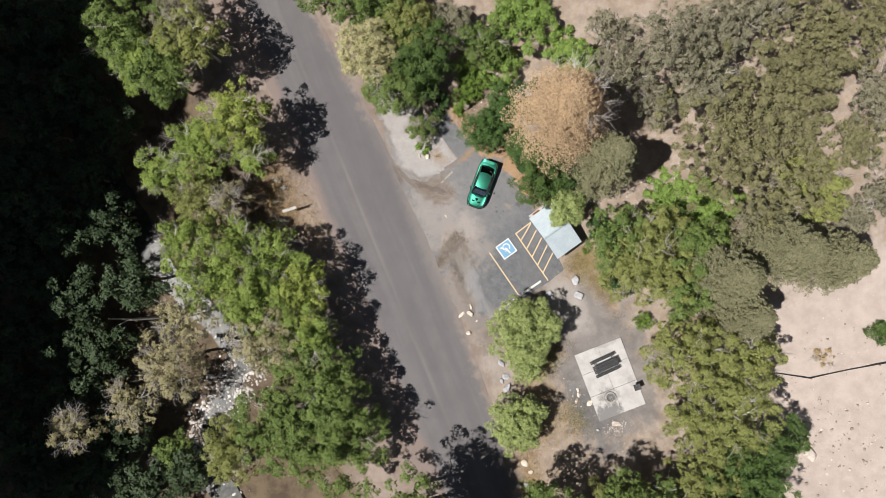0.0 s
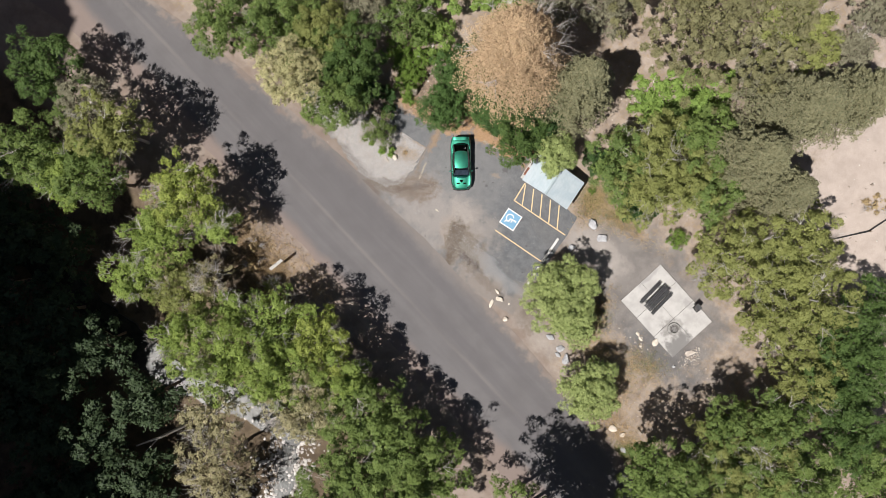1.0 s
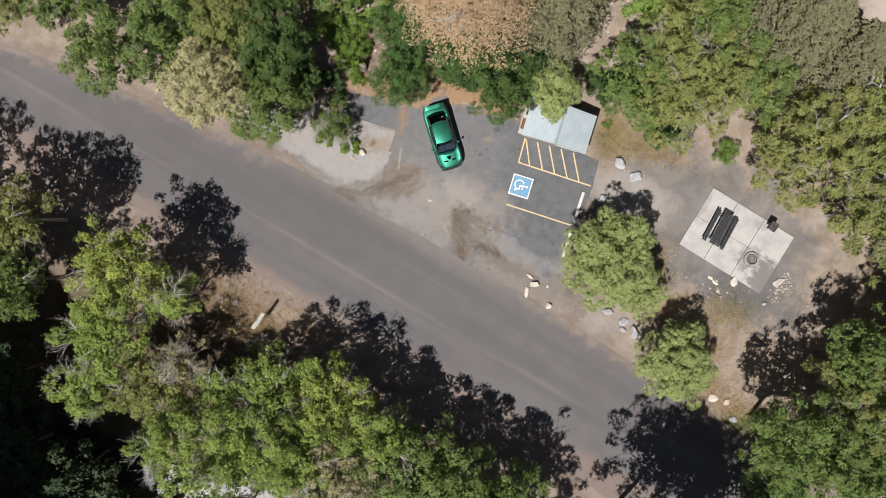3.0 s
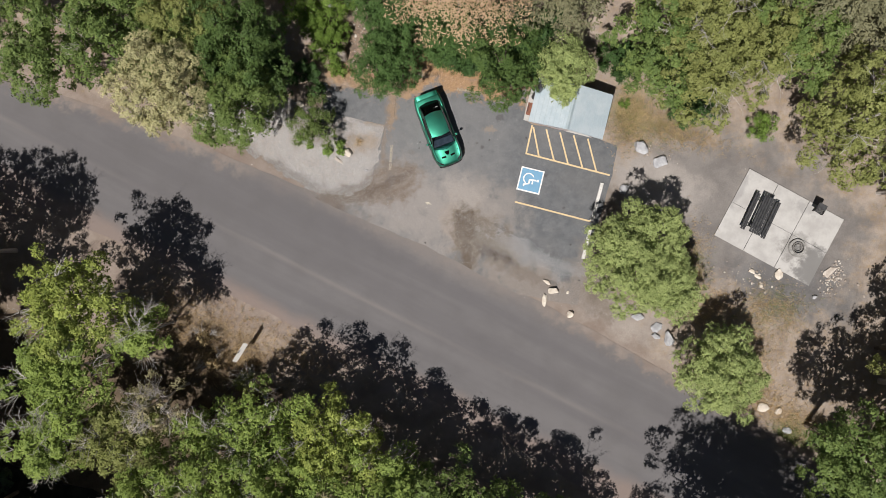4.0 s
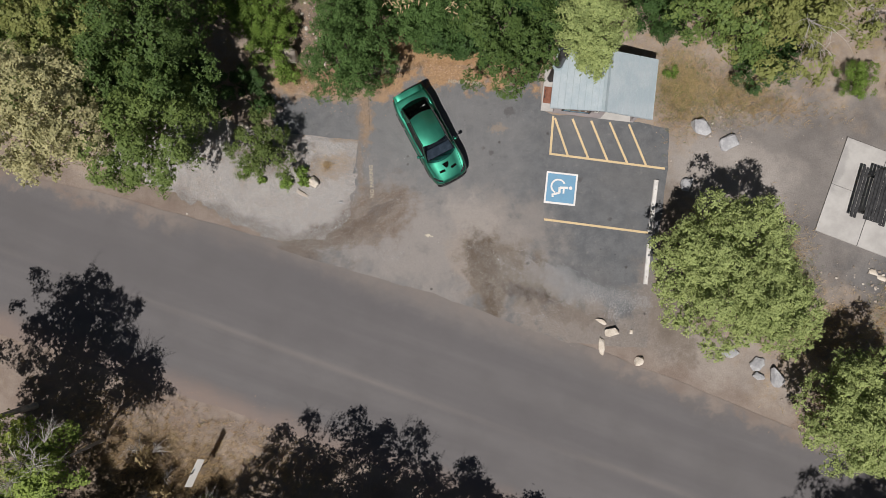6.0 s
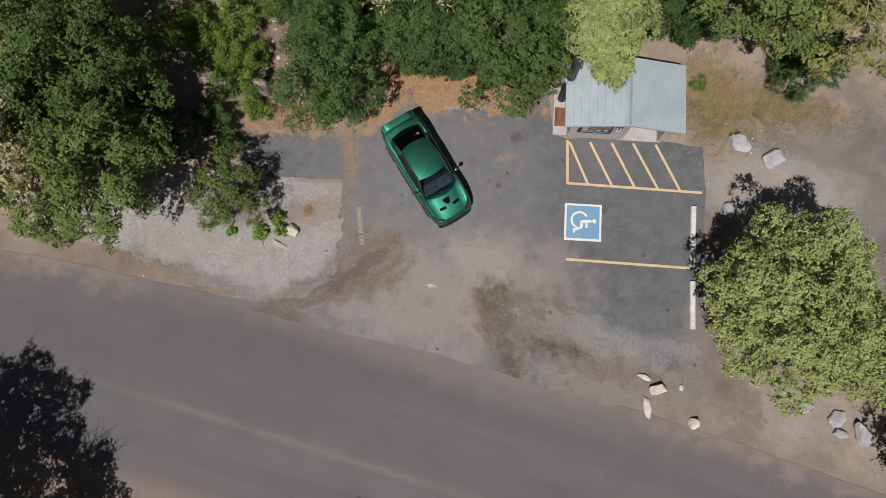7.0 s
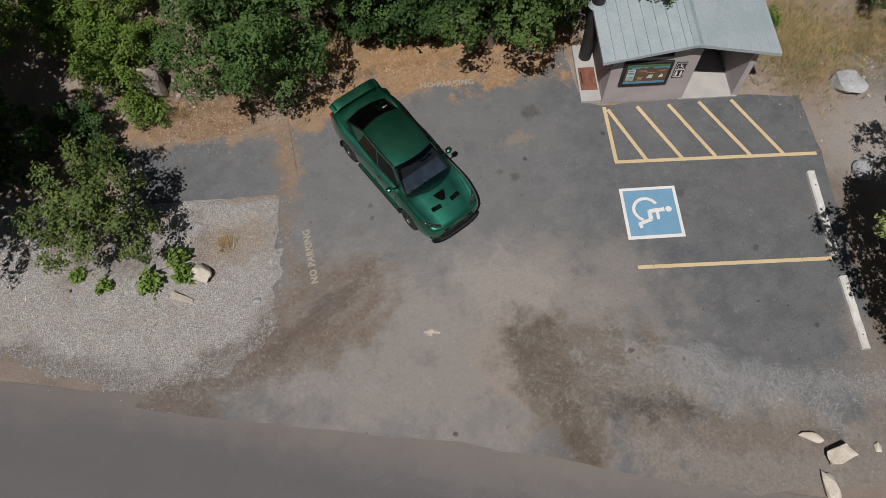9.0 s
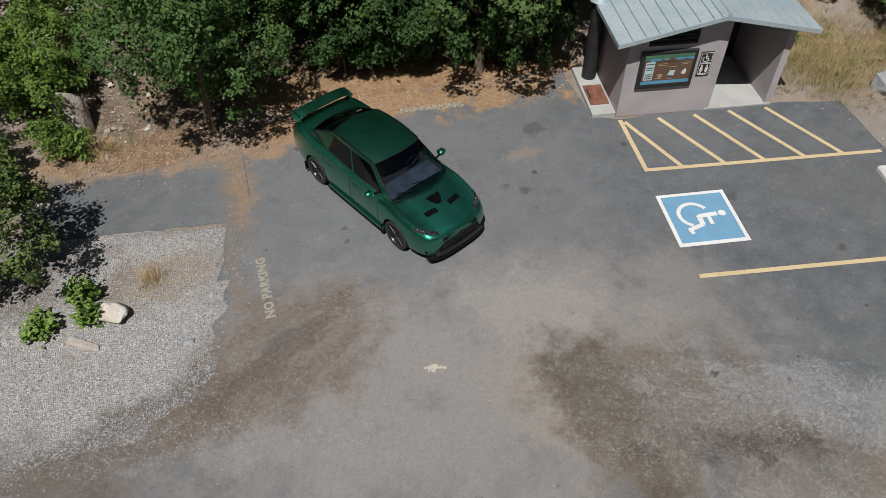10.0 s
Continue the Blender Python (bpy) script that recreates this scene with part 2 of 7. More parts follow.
def road_material():
    n = Nodes("worn_asphalt", 0.9, 0.0, 0.25)
    mid, fine = n.noise(0.5, 5, 0.6), n.noise(45, 3, 0.7)
    along = n.noise(0.5, 5, 0.6, (14, 0.9, 1), radians(-18.5))
    x, y, z = n.xyz()
    across = n.math("ADD", y, n.math("MULTIPLY", x, 0.335))
    c = n.mix(n.span(along, 0.35, 0.65), (0.124, 0.117, 0.120), (0.148, 0.140, 0.141))
    c = n.mix(n.span(mid, 0.4, 0.7, 0.0, 0.35), c, (0.104, 0.098, 0.098))
    # pale centre seam and dusty rims
    seam = n.math("ABSOLUTE", n.math("ADD", across, 5.72))
    c = n.mix(n.math("MULTIPLY", n.span(seam, 0.28, 0.0), n.span(along, 0.40, 0.60, 0.08, 0.42)), c, (0.225, 0.200, 0.185))
    c = n.mix(n.math("MULTIPLY", n.span(n.math("ADD", across, n.math("MULTIPLY", mid, 1.2)), -1.6, -0.2), 0.36), c, (0.205, 0.176, 0.156))
    c = n.mix(n.math("MULTIPLY", n.blot(-1.0, -0.4, 6.0, 0.9, -17, 1.3, 0.5, 0.7), 0.35), c, (0.225, 0.202, 0.186))
    c = n.mix(n.math("MULTIPLY", n.span(n.math("SUBTRACT", across, n.math("MULTIPLY", mid, 1.2)), -8.6, -9.9), 0.6), c, (0.27, 0.20, 0.165))
    # tan silt that creeps over the north rim
    rim = n.math("ADD", verge(n), n.span(n.noise(0.9, 8, 0.7), 0.3, 0.7, -0.55, 0.55))
    c = n.mix(n.math("MULTIPLY", n.math("MULTIPLY", n.span(rim, -0.95, 0.05), n.span(n.math("ABSOLUTE", n.math("ADD", x, 4.0)), 8.0, 12.0, 0.25, 1.0)), 0.85), c, n.mix(n.span(mid, 0.35, 0.65), (0.205, 0.160, 0.134), (0.262, 0.218, 0.188)))
    c = n.mix(n.span(fine, 0.3, 0.8, 0.0, 0.4), c, (0.06, 0.057, 0.056))
    n.bump(fine, 0.35, 0.008)
    return n.done(c)


def grit(n, c, density, scale=80.0):
    """Chips of gravel: the denser, the more of the cells are stone."""
    v = n.math("FRACT", n.math("MULTIPLY", n.cells(scale), 5.31))
    tone = n.math("FRACT", n.math("MULTIPLY", v, 13.7))
    stone = n.mix(tone, (0.13, 0.134, 0.142), (0.50, 0.495, 0.49))
    return n.mix(n.math("MULTIPLY", n.math("LESS_THAN", v, density), 0.85), c, stone)


def wash(n, c, film=True):
    """Dust, silt, gravel and damp dirt washed over the car park's mouth."""
    fine = n.noise(11, 10, 0.8)
    streak = n.noise(2.2, 7, 0.7, (2.6, 0.8, 1), radians(35))
    fan = n.noise(1.6, 6, 0.62, (1.4, 0.9, 1), radians(-28))
    def lay(c, mask, amount, color, keep=0.25):
        tone = n.mix(n.span(fine, 0.3, 0.7), tuple(v * (1 - keep) for v in color), tuple(v * (1 + keep) for v in color))
        return n.mix(n.math("MULTIPLY", mask, amount), c, tone)
    if film:
        c = lay(c, n.blot(-2.2, 6.0, 4.6, 4.6, 0, 1.2, 0.45, 0.5), 0.55, (0.200, 0.196, 0.194), 0.08)
        c = lay(c, n.blot(-2.4, 1.9, 5.0, 2.5, -12, 1.2, 0.45, 0.7), 0.82, (0.285, 0.258, 0.238), 0.10)
        c = lay(c, n.blot(1.4, 3.0, 1.8, 1.3, -20, 1.2, 0.6, 0.9), 0.6, (0.260, 0.232, 0.210), 0.10)
        c = lay(c, n.blot(-0.2, 3.4, 1.3, 0.8, -20, 1.2, 0.6, 1.2), 0.6, (0.33, 0.296, 0.268), 0.10)
    c = lay(c, n.blot(4.6, -1.5, 4.2, 1.25, -18, 0.8, 0.5, 0.9), 0.85, (0.235, 0.203, 0.178))
    c = lay(c, n.blot(8.3, -0.7, 1.3, 2.0, 0, 0.9, 0.5, 1.0), 0.9, (0.205, 0.178, 0.158))
    # the brown fan under the gravel
    c = lay(c, n.blot(-0.75, 1.5, 0.55, 1.3, 15, 1.1, 0.5, 1.3), 0.55, (0.30, 0.250, 0.208), 0.12)
    mask = n.math("MAXIMUM", n.blot(1.6, 1.0, 2.3, 1.1, -30, 0.8, 0.5, 1.0), n.blot(0.55, 0.55, 0.95, 1.75, 10, 0.7, 0.45, 1.0))
    c = lay(c, mask, n.span(fan, 0.25, 0.75, 0.70, 0.92), (0.152, 0.122, 0.094))
    c = lay(c, n.blot(0.15, 1.5, 0.70, 0.95, 15, 0.9, 0.6, 1.6), n.span(fan, 0.35, 0.65, 0.35, 0.85), (0.098, 0.074, 0.054))
    c = lay(c, n.blot(0.55, -0.25, 0.35, 0.85, 15, 0.9, 0.6, 1.6), n.span(fan, 0.35, 0.65, 0.35, 0.85), (0.098, 0.074, 0.054))
    c = lay(c, n.blot(2.3, -0.05, 1.3, 0.30, -12, 0.9, 0.7, 1.6), n.span(fan, 0.35, 0.6, 0.4, 0.95), (0.070, 0.057, 0.047))
    c = lay(c, n.blot(3.9, -0.85, 2.0, 0.42, -16, 0.9, 0.7, 1.3), 0.7, (0.165, 0.135, 0.112))
    # the brown streak along the island
    c = lay(c, n.blot(-4.75, 3.4, 1.75, 1.25, 33, 0.7, 0.5, 1.0), n.span(streak, 0.35, 0.65, 0.60, 0.97), (0.166, 0.127, 0.098))
    c = lay(c, n.blot(-6.9, 2.4, 2.1, 0.62, 17, 0.7, 0.5, 1.2), n.span(streak, 0.3, 0.6, 0.72, 0.97), (0.146, 0.113, 0.088))
    c = lay(c, n.blot(-4.9, 3.35, 1.5, 0.24, 36, 0.9, 0.7, 1.6), 0.55, (0.105, 0.080, 0.063))
    c = lay(c, n.blot(-11.3, 2.75, 4.6, 0.80, -19, 0.8, 0.4, 1.0), 0.85, (0.140, 0.114, 0.095))
    # gravel on top
    loose = n.math("MAXIMUM", n.blot(3.9, 0.40, 2.5, 0.62, -20, 1.0, 0.6, 1.2), n.math("MULTIPLY", n.blot(1.6, 0.35, 2.3, 1.1, -38, 1.0, 0.8, 1.1), 0.24))
    loose = n.math("MAXIMUM", loose, n.math("MULTIPLY", n.blot(6.3, -0.20, 1.9, 0.32, -9, 0.9, 0.8, 1.6), 0.8))
    edge = n.math("MULTIPLY", n.blot(-5.0, 3.2, 2.1, 1.3, 33, 0.9, 0.5, 1.0), 0.13)
    edge = n.math("MAXIMUM", edge, n.math("MULTIPLY", n.blot(-9.0, 2.4, 5.0, 0.55, -8, 0.9, 0.5, 1.0), 0.30))
    thin = n.math("MULTIPLY", n.span(fine, 0.25, 0.75), n.math("MULTIPLY", n.math("MAXIMUM", loose, edge), 0.95))
    return grit(n, c, thin)


def lot_material():
    n = Nodes("dusty_asphalt", 0.9, 0.0, 0.25)
    big, mid, fine, speck = n.noise(0.3, 4, 0.6), n.noise(1.6, 8, 0.72), n.noise(70, 3, 0.7), n.noise(9, 6, 0.7)
    c = n.mix(n.span(mid, 0.35, 0.65), (0.104, 0.110, 0.117), (0.145, 0.149, 0.155))
    c = n.mix(n.span(big, 0.4, 0.65, 0.0, 0.4), c, (0.145, 0.140, 0.136))
    c = wash(n, c)
    # orange grit washed over the north rim
    c = n.mix(n.math("MULTIPLY", n.math("MAXIMUM", n.blot(-1.0, 10.15, 4.4, 0.70, -4, 0.8, 0.75, 1.3), n.blot(-4.4, 9.6, 0.9, 0.8, 0, 0.8, 0.6, 1.3)), 0.85), c, n.mix(n.span(speck, 0.35, 0.65), (0.29, 0.162, 0.074), (0.43, 0.270, 0.138)))
    c = n.mix(n.math("MULTIPLY", n.blot(-7.5, 9.0, 3.2, 0.30, 0, 1.0, 0.9, 1.3), 0.8), c, (0.32, 0.22, 0.14))
    c = n.mix(n.math("MULTIPLY", n.blot(-5.4, 7.6, 0.20, 1.2, 5, 1.2, 0.9, 1.6), 0.35), c, (0.26, 0.175, 0.11))
    # a cracked joint stained with rust
    c = n.mix(n.math("MULTIPLY", n.blot(-5.25, 8.0, 0.26, 1.15, 4, 1.1, 0.7, 2.2), 0.7), c, n.mix(n.span(speck, 0.35, 0.65), (0.235, 0.155, 0.090), (0.32, 0.225, 0.15)))
    c = n.mix(n.math("MULTIPLY", n.blot(-5.12, 8.0, 0.016, 0.9, 4, 0.9, 0.9, 3.5), 0.5), c, (0.07, 0.06, 0.052))
    # old oil stains
    for ox, oy, size in ((1.31, 8.31, 0.24), (0.52, 6.38, 0.13), (0.16, 6.58, 0.08), (-3.3, 6.13, 0.06), (-3.3, 5.76, 0.05), (4.6, 5.2, 0.12), (6.0, 3.4, 0.10)):
        c = n.mix(n.math("MULTIPLY", n.blot(ox, oy, size, size * 0.8, 30, 0.8, 0.5, 6.0), 0.5), c, (0.050, 0.044, 0.042))
    c = n.mix(n.math("MULTIPLY", n.blot(0.81, 7.52, 0.34, 0.20, 10, 1.0, 0.8, 5.0), 0.6), c, (0.27, 0.215, 0.165))
    # drips of oil
    drip = n.cells(2.6, "Distance")
    spot = n.math("MULTIPLY", n.span(n.math("ADD", drip, n.math("MULTIPLY", speck, 0.10)), 0.16, 0.10), n.blot(5.6, 1.7, 2.3, 0.9, -5, 0.8, 0.7, 1.0))
    c = n.mix(n.math("MULTIPLY", spot, 0.7), c, (0.035, 0.033, 0.033))
    far = n.span(n.math("ADD", n.cells(1.9, "Distance"), n.math("MULTIPLY", mid, 0.22)), 0.185, 0.13)
    c = n.mix(n.math("MULTIPLY", far, 0.5), c, (0.050, 0.047, 0.046))
    c = n.mix(n.span(n.noise(3.3, 7, 0.72), 0.56, 0.74, 0.0, 0.46), c, (0.30, 0.280, 0.262))
    c = n.mix(n.span(n.noise(0.9, 6, 0.68), 0.54, 0.70, 0.0, 0.42), c, n.mix(0.75, c, (0.075, 0.080, 0.086)))
    far = n.span(n.math("ADD", n.cells(0.85, "Distance"), n.math("MULTIPLY", speck, 0.12)), 0.135, 0.10)
    c = n.mix(n.math("MULTIPLY", far, 0.7), c, (0.045, 0.040, 0.038))
    c = n.mix(n.math("MULTIPLY", n.span(speck, 0.68, 0.74), 0.45), c, (0.055, 0.055, 0.056))
    c = n.mix(n.math("MULTIPLY", n.blot(-2.26, 2.5, 0.13, 0.06, -10, 0.5, 1.0, 12.0), 0.8), c, (0.60, 0.54, 0.42))
    c = n.mix(n.math("MULTIPLY", n.blot(-5.48, 5.6, 0.14, 1.3, 3, 1.2, 0.7, 1.8), 0.38), c, (0.25, 0.175, 0.115))
    c = n.mix(n.span(fine, 0.35, 0.75, 0.0, 0.35), c, n.mix(0.7, c, (0.03, 0.03, 0.03)))
    c = n.mix(n.span(fine, 0.40, 0.22, 0.0, 0.25), c, (0.42, 0.41, 0.40))
    tar = n.noise(24, 6, 0.75)
    c = n.mix(n.span(tar, 0.5, 0.72, 0.0, 0.5), c, n.mix(0.6, c, (0.03, 0.03, 0.03)))
    c = n.mix(n.span(tar, 0.45, 0.27, 0.0, 0.34), c, (0.34, 0.33, 0.325))
    n.bump(n.math("ADD", fine, n.math("MULTIPLY", mid, 0.5)), 0.4, 0.01)
    return n.done(c)


def gravel_material():
    n = Nodes("grey_gravel", 0.9, 0.0, 0.3)
    mid, fine = n.noise(0.8, 6, 0.7), n.noise(25, 5, 0.75)
    v = n.math("FRACT", n.math("MULTIPLY", n.cells(48), 5.31))
    c = n.mix(v, (0.092, 0.084, 0.080), (0.55, 0.515, 0.485))
    c = n.mix(n.math("MULTIPLY", n.math("GREATER_THAN", v, 0.90), 0.7), c, (0.66, 0.65, 0.64))
    c = n.mix(n.span(mid, 0.44, 0.68, 0.0, 0.7), c, n.mix(v, (0.19, 0.155, 0.125), (0.36, 0.31, 0.265)))
    c = n.mix(n.math("MULTIPLY", n.blot(-6.7, 5.55, 1.1, 0.55, 10, 0.9, 0.6, 1.4), 0.75), c, n.mix(v, (0.16, 0.105, 0.06), (0.36, 0.26, 0.165)))
    c = n.mix(n.math("LESS_THAN", n.math("FRACT", n.math("MULTIPLY", v, 9.7)), 0.22), c, n.mix(0.6, c, (0.40, 0.30, 0.235)))
    # darker, browner gravel round the small tree's foot
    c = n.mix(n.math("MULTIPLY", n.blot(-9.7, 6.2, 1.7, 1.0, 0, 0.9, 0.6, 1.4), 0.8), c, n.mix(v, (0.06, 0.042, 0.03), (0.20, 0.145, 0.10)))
    c = n.mix(n.math("MULTIPLY", n.blot(-6.1, 7.0, 1.2, 0.25, 0, 0.9, 0.6, 1.4), 0.8), c, n.mix(v, (0.17, 0.115, 0.07), (0.36, 0.26, 0.165)))
    c = grit(n, wash(n, c, False), 0.42, 48)
    c = n.mix(n.span(fine, 0.42, 0.7, 0.0, 0.35), c, (0.12, 0.115, 0.11))
    n.bump(n.cells(48, "Distance"), 0.8, 0.025)
    return n.done(c)


def painted(name, color, wear=(0.12, 0.115, 0.115), amount=0.62):
    """Road paint, rubbed through to the asphalt."""
    n = Nodes(name, 0.8, 0.0, 0.3)
    worn = n.span(n.noise(7, 8, 0.75), amount, amount + 0.08)
    c = n.mix(n.span(n.noise(2.0, 4), 0.3, 0.7, 0, 0.35), color, tuple(v * 0.75 for v in color))
    n.bump(n.noise(60, 3), 0.2, 0.004)
    return n.done(n.mix(worn, c, wear))


GROUND, ROAD, LOT, GRAVEL = ground_material(), road_material(), lot_material(), gravel_material()
YELLOW = painted("yellow_road_paint", (0.60, 0.46, 0.27), amount=0.60)
WHITE = painted("white_road_paint", (0.72, 0.70, 0.68), amount=0.60)
BLUE = painted("blue_road_paint", (0.165, 0.325, 0.47), amount=0.60)
FADED = painted("faded_road_paint", (0.34, 0.30, 0.235), amount=0.55)
BARK = speckled("bark", (0.12, 0.09, 0.065), (0.22, 0.18, 0.14), 5, 0.9, fine=30, bump=0.6, dist=0.02)
DRY_BARK = speckled("dry_bark", (0.40, 0.37, 0.34), (0.54, 0.50, 0.47), 5, 0.9, fine=30, bump=0.6, dist=0.02)
ROCK = speckled("pale_rock", (0.40, 0.34, 0.29), (0.58, 0.52, 0.46), 2.5, 0.9, fine=18, bump=0.6, dist=0.04)
GREY_ROCK = speckled("grey_rock", (0.30, 0.30, 0.31), (0.46, 0.46, 0.47), 2.5, 0.9, fine=18, bump=0.6, dist=0.04)
CONCRETE = speckled("concrete", (0.40, 0.385, 0.365), (0.50, 0.485, 0.46), 1.1, 0.9, fine=40, bump=0.3, dist=0.01)

# ---- ground, road, car park ----
core = np.arange(-66, 66.1, 0.75)
grow = 66 * 1.15 ** np.arange(1, 24)
axis = np.concatenate([-grow[::-1], core, grow])
gx, gy = np.meshgrid(axis, axis, indexing="ij")
gz = lie(gx, gy)
level = smooth01((road_south(gx) - gy - 0.5) / 3) + smooth01((gy - road_north(gx) - 13) / 4)
rumple = np.array([noise.noise((a * 0.35, b * 0.35, 0)) + 0.5 * noise.noise((a * 1.1, b * 1.1, 5)) for a, b in zip(gx.ravel(), gy.ravel())]).reshape(gx.shape)
gz = gz + rumple * 0.22 * np.clip(level, 0, 1) * (np.hypot(gx, gy) < 90) - 0.014
n_ax = len(axis)
idx = np.arange(n_ax * n_ax).reshape(n_ax, n_ax)
quads = np.stack([idx[:-1, :-1], idx[1:, :-1], idx[1:, 1:], idx[:-1, 1:]], -1).reshape(-1, 4)
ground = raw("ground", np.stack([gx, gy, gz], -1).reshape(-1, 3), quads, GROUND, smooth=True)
tagged(ground, "dry tan earth with sparse straw grass and leaf litter", "ground", kind="structure")


def build_road():
    xs = np.concatenate([np.arange(-300, -60, 20.0), np.arange(-60, 60, 0.8), np.arange(60, 300, 20.0)])
    verts, faces = [], []
    for i, x in enumerate(xs):
        wob = [0.16 * noise.noise((x * 0.6, k, 3)) + 0.07 * noise.noise((x * 2.3, k, 9)) for k in (0, 50)]
        yn, ys = float(road_north(x)) + wob[0], float(road_south(x)) + wob[1]
        for k in range(9):
            u = k / 8
            y = yn + (ys - yn) * u
            z = max(0.0, lie1(x, y)) if abs(x) > 60 else 0.0
            verts.append((x, y, z + 0.03 * math.sin(math.pi * u)))
        verts += [(x, ys, -0.25), (x, yn, -0.25)]
        if i:
            a, b = (i - 1) * 11, i * 11
            for k in range(8):
                faces.append((a + k, a + k + 1, b + k + 1, b + k))
            faces += [(a + 8, a + 9, b + 9, b + 8), (a + 10, a, b, b + 10)]
    ob = raw("road", verts, faces, ROAD, smooth=False)
    return tagged(ob, "worn grey asphalt road with a pale centre seam and dusty rims", "road", kind="structure")


build_road()
lot_rim = [(-9.9, 8.95), (-7.8, 8.9), (-5.6, 8.85), (-4.6, 9.9), (-2.0, 10.4), (1.0, 10.5), (2.7, 10.4), (2.8, 8.4), (3.3, 8.2), (7.1, 7.95), (8.7, 7.65),
           (8.65, 5.8), (7.95, 0.2), (7.7, -2.4), (4.2, -2.3), (-2.0, -0.15), (-8.2, 1.50), (-9.2, 1.85), (-8.0, 2.8), (-6.4, 3.8), (-5.8, 5.4), (-5.6, 6.85), (-9.4, 7.15)]
tagged(outline_sheet("pavement", lot_rim, 0.004, LOT, 0.07, 0.3, 2), "dusty dark asphalt car park with washed-in dirt", "pavement", kind="structure")
island_rim = [(-9.3, 7.1), (-5.65, 6.8), (-5.6, 5.3), (-5.7, 4.1), (-5.95, 3.15), (-7.0, 2.25), (-8.3, 2.0), (-9.7, 2.25), (-11.7, 3.35), (-14.1, 4.3), (-17.5, 5.7), (-15, 8.2)]


def rim_distance(x, y, rim):
    """Metres inside a rim, minus outside."""
    best, odd = np.full(x.shape, 1e9), np.zeros(x.shape, bool)
    for (ax, ay), (bx, by) in zip(rim, rim[1:] + rim[:1]):
        u = np.clip(((x - ax) * (bx - ax) + (y - ay) * (by - ay)) / ((bx - ax) ** 2 + (by - ay) ** 2), 0, 1)
        best = np.minimum(best, np.hypot(x - ax - u * (bx - ax), y - ay - u * (by - ay)))
        if ay != by:
            odd ^= ((ay > y) != (by > y)) & (x < (bx - ax) * (y - ay) / (by - ay) + ax)
    return np.where(odd, best, -best)


def build_island():
    """A thin lens of gravel that runs out under its ragged rim."""
    xs, ys = np.arange(-18.2, -4.8, 0.14), np.arange(1.6, 8.8, 0.14)
    x, y = np.meshgrid(xs, ys, indexing="ij")
    rough = np.array([noise.noise((a * 0.9, b * 0.9, 4)) + 0.7 * noise.noise((a * 3, b * 3, 8)) + 0.4 * noise.noise((a * 7, b * 7, 2)) for a, b in zip(x.ravel(), y.ravel())]).reshape(x.shape)
    d = rim_distance(x, y, island_rim) + rough * 0.30
    z = -0.030 + 0.055 * smooth01((d + 0.35) / 0.8) + rough * 0.004
    idx = np.arange(x.size).reshape(x.shape)
    keep = d[:-1, :-1] > -0.45
    quads = np.stack([idx[:-1, :-1], idx[1:, :-1], idx[1:, 1:], idx[:-1, 1:]], -1)[keep]
    used, back = np.unique(quads, return_inverse=True)
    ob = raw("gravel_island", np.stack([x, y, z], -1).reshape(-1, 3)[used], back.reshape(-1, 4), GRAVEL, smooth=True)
    return tagged(ob, "pale grey crushed gravel island beside the road", "gravel", kind="structure")


build_island()


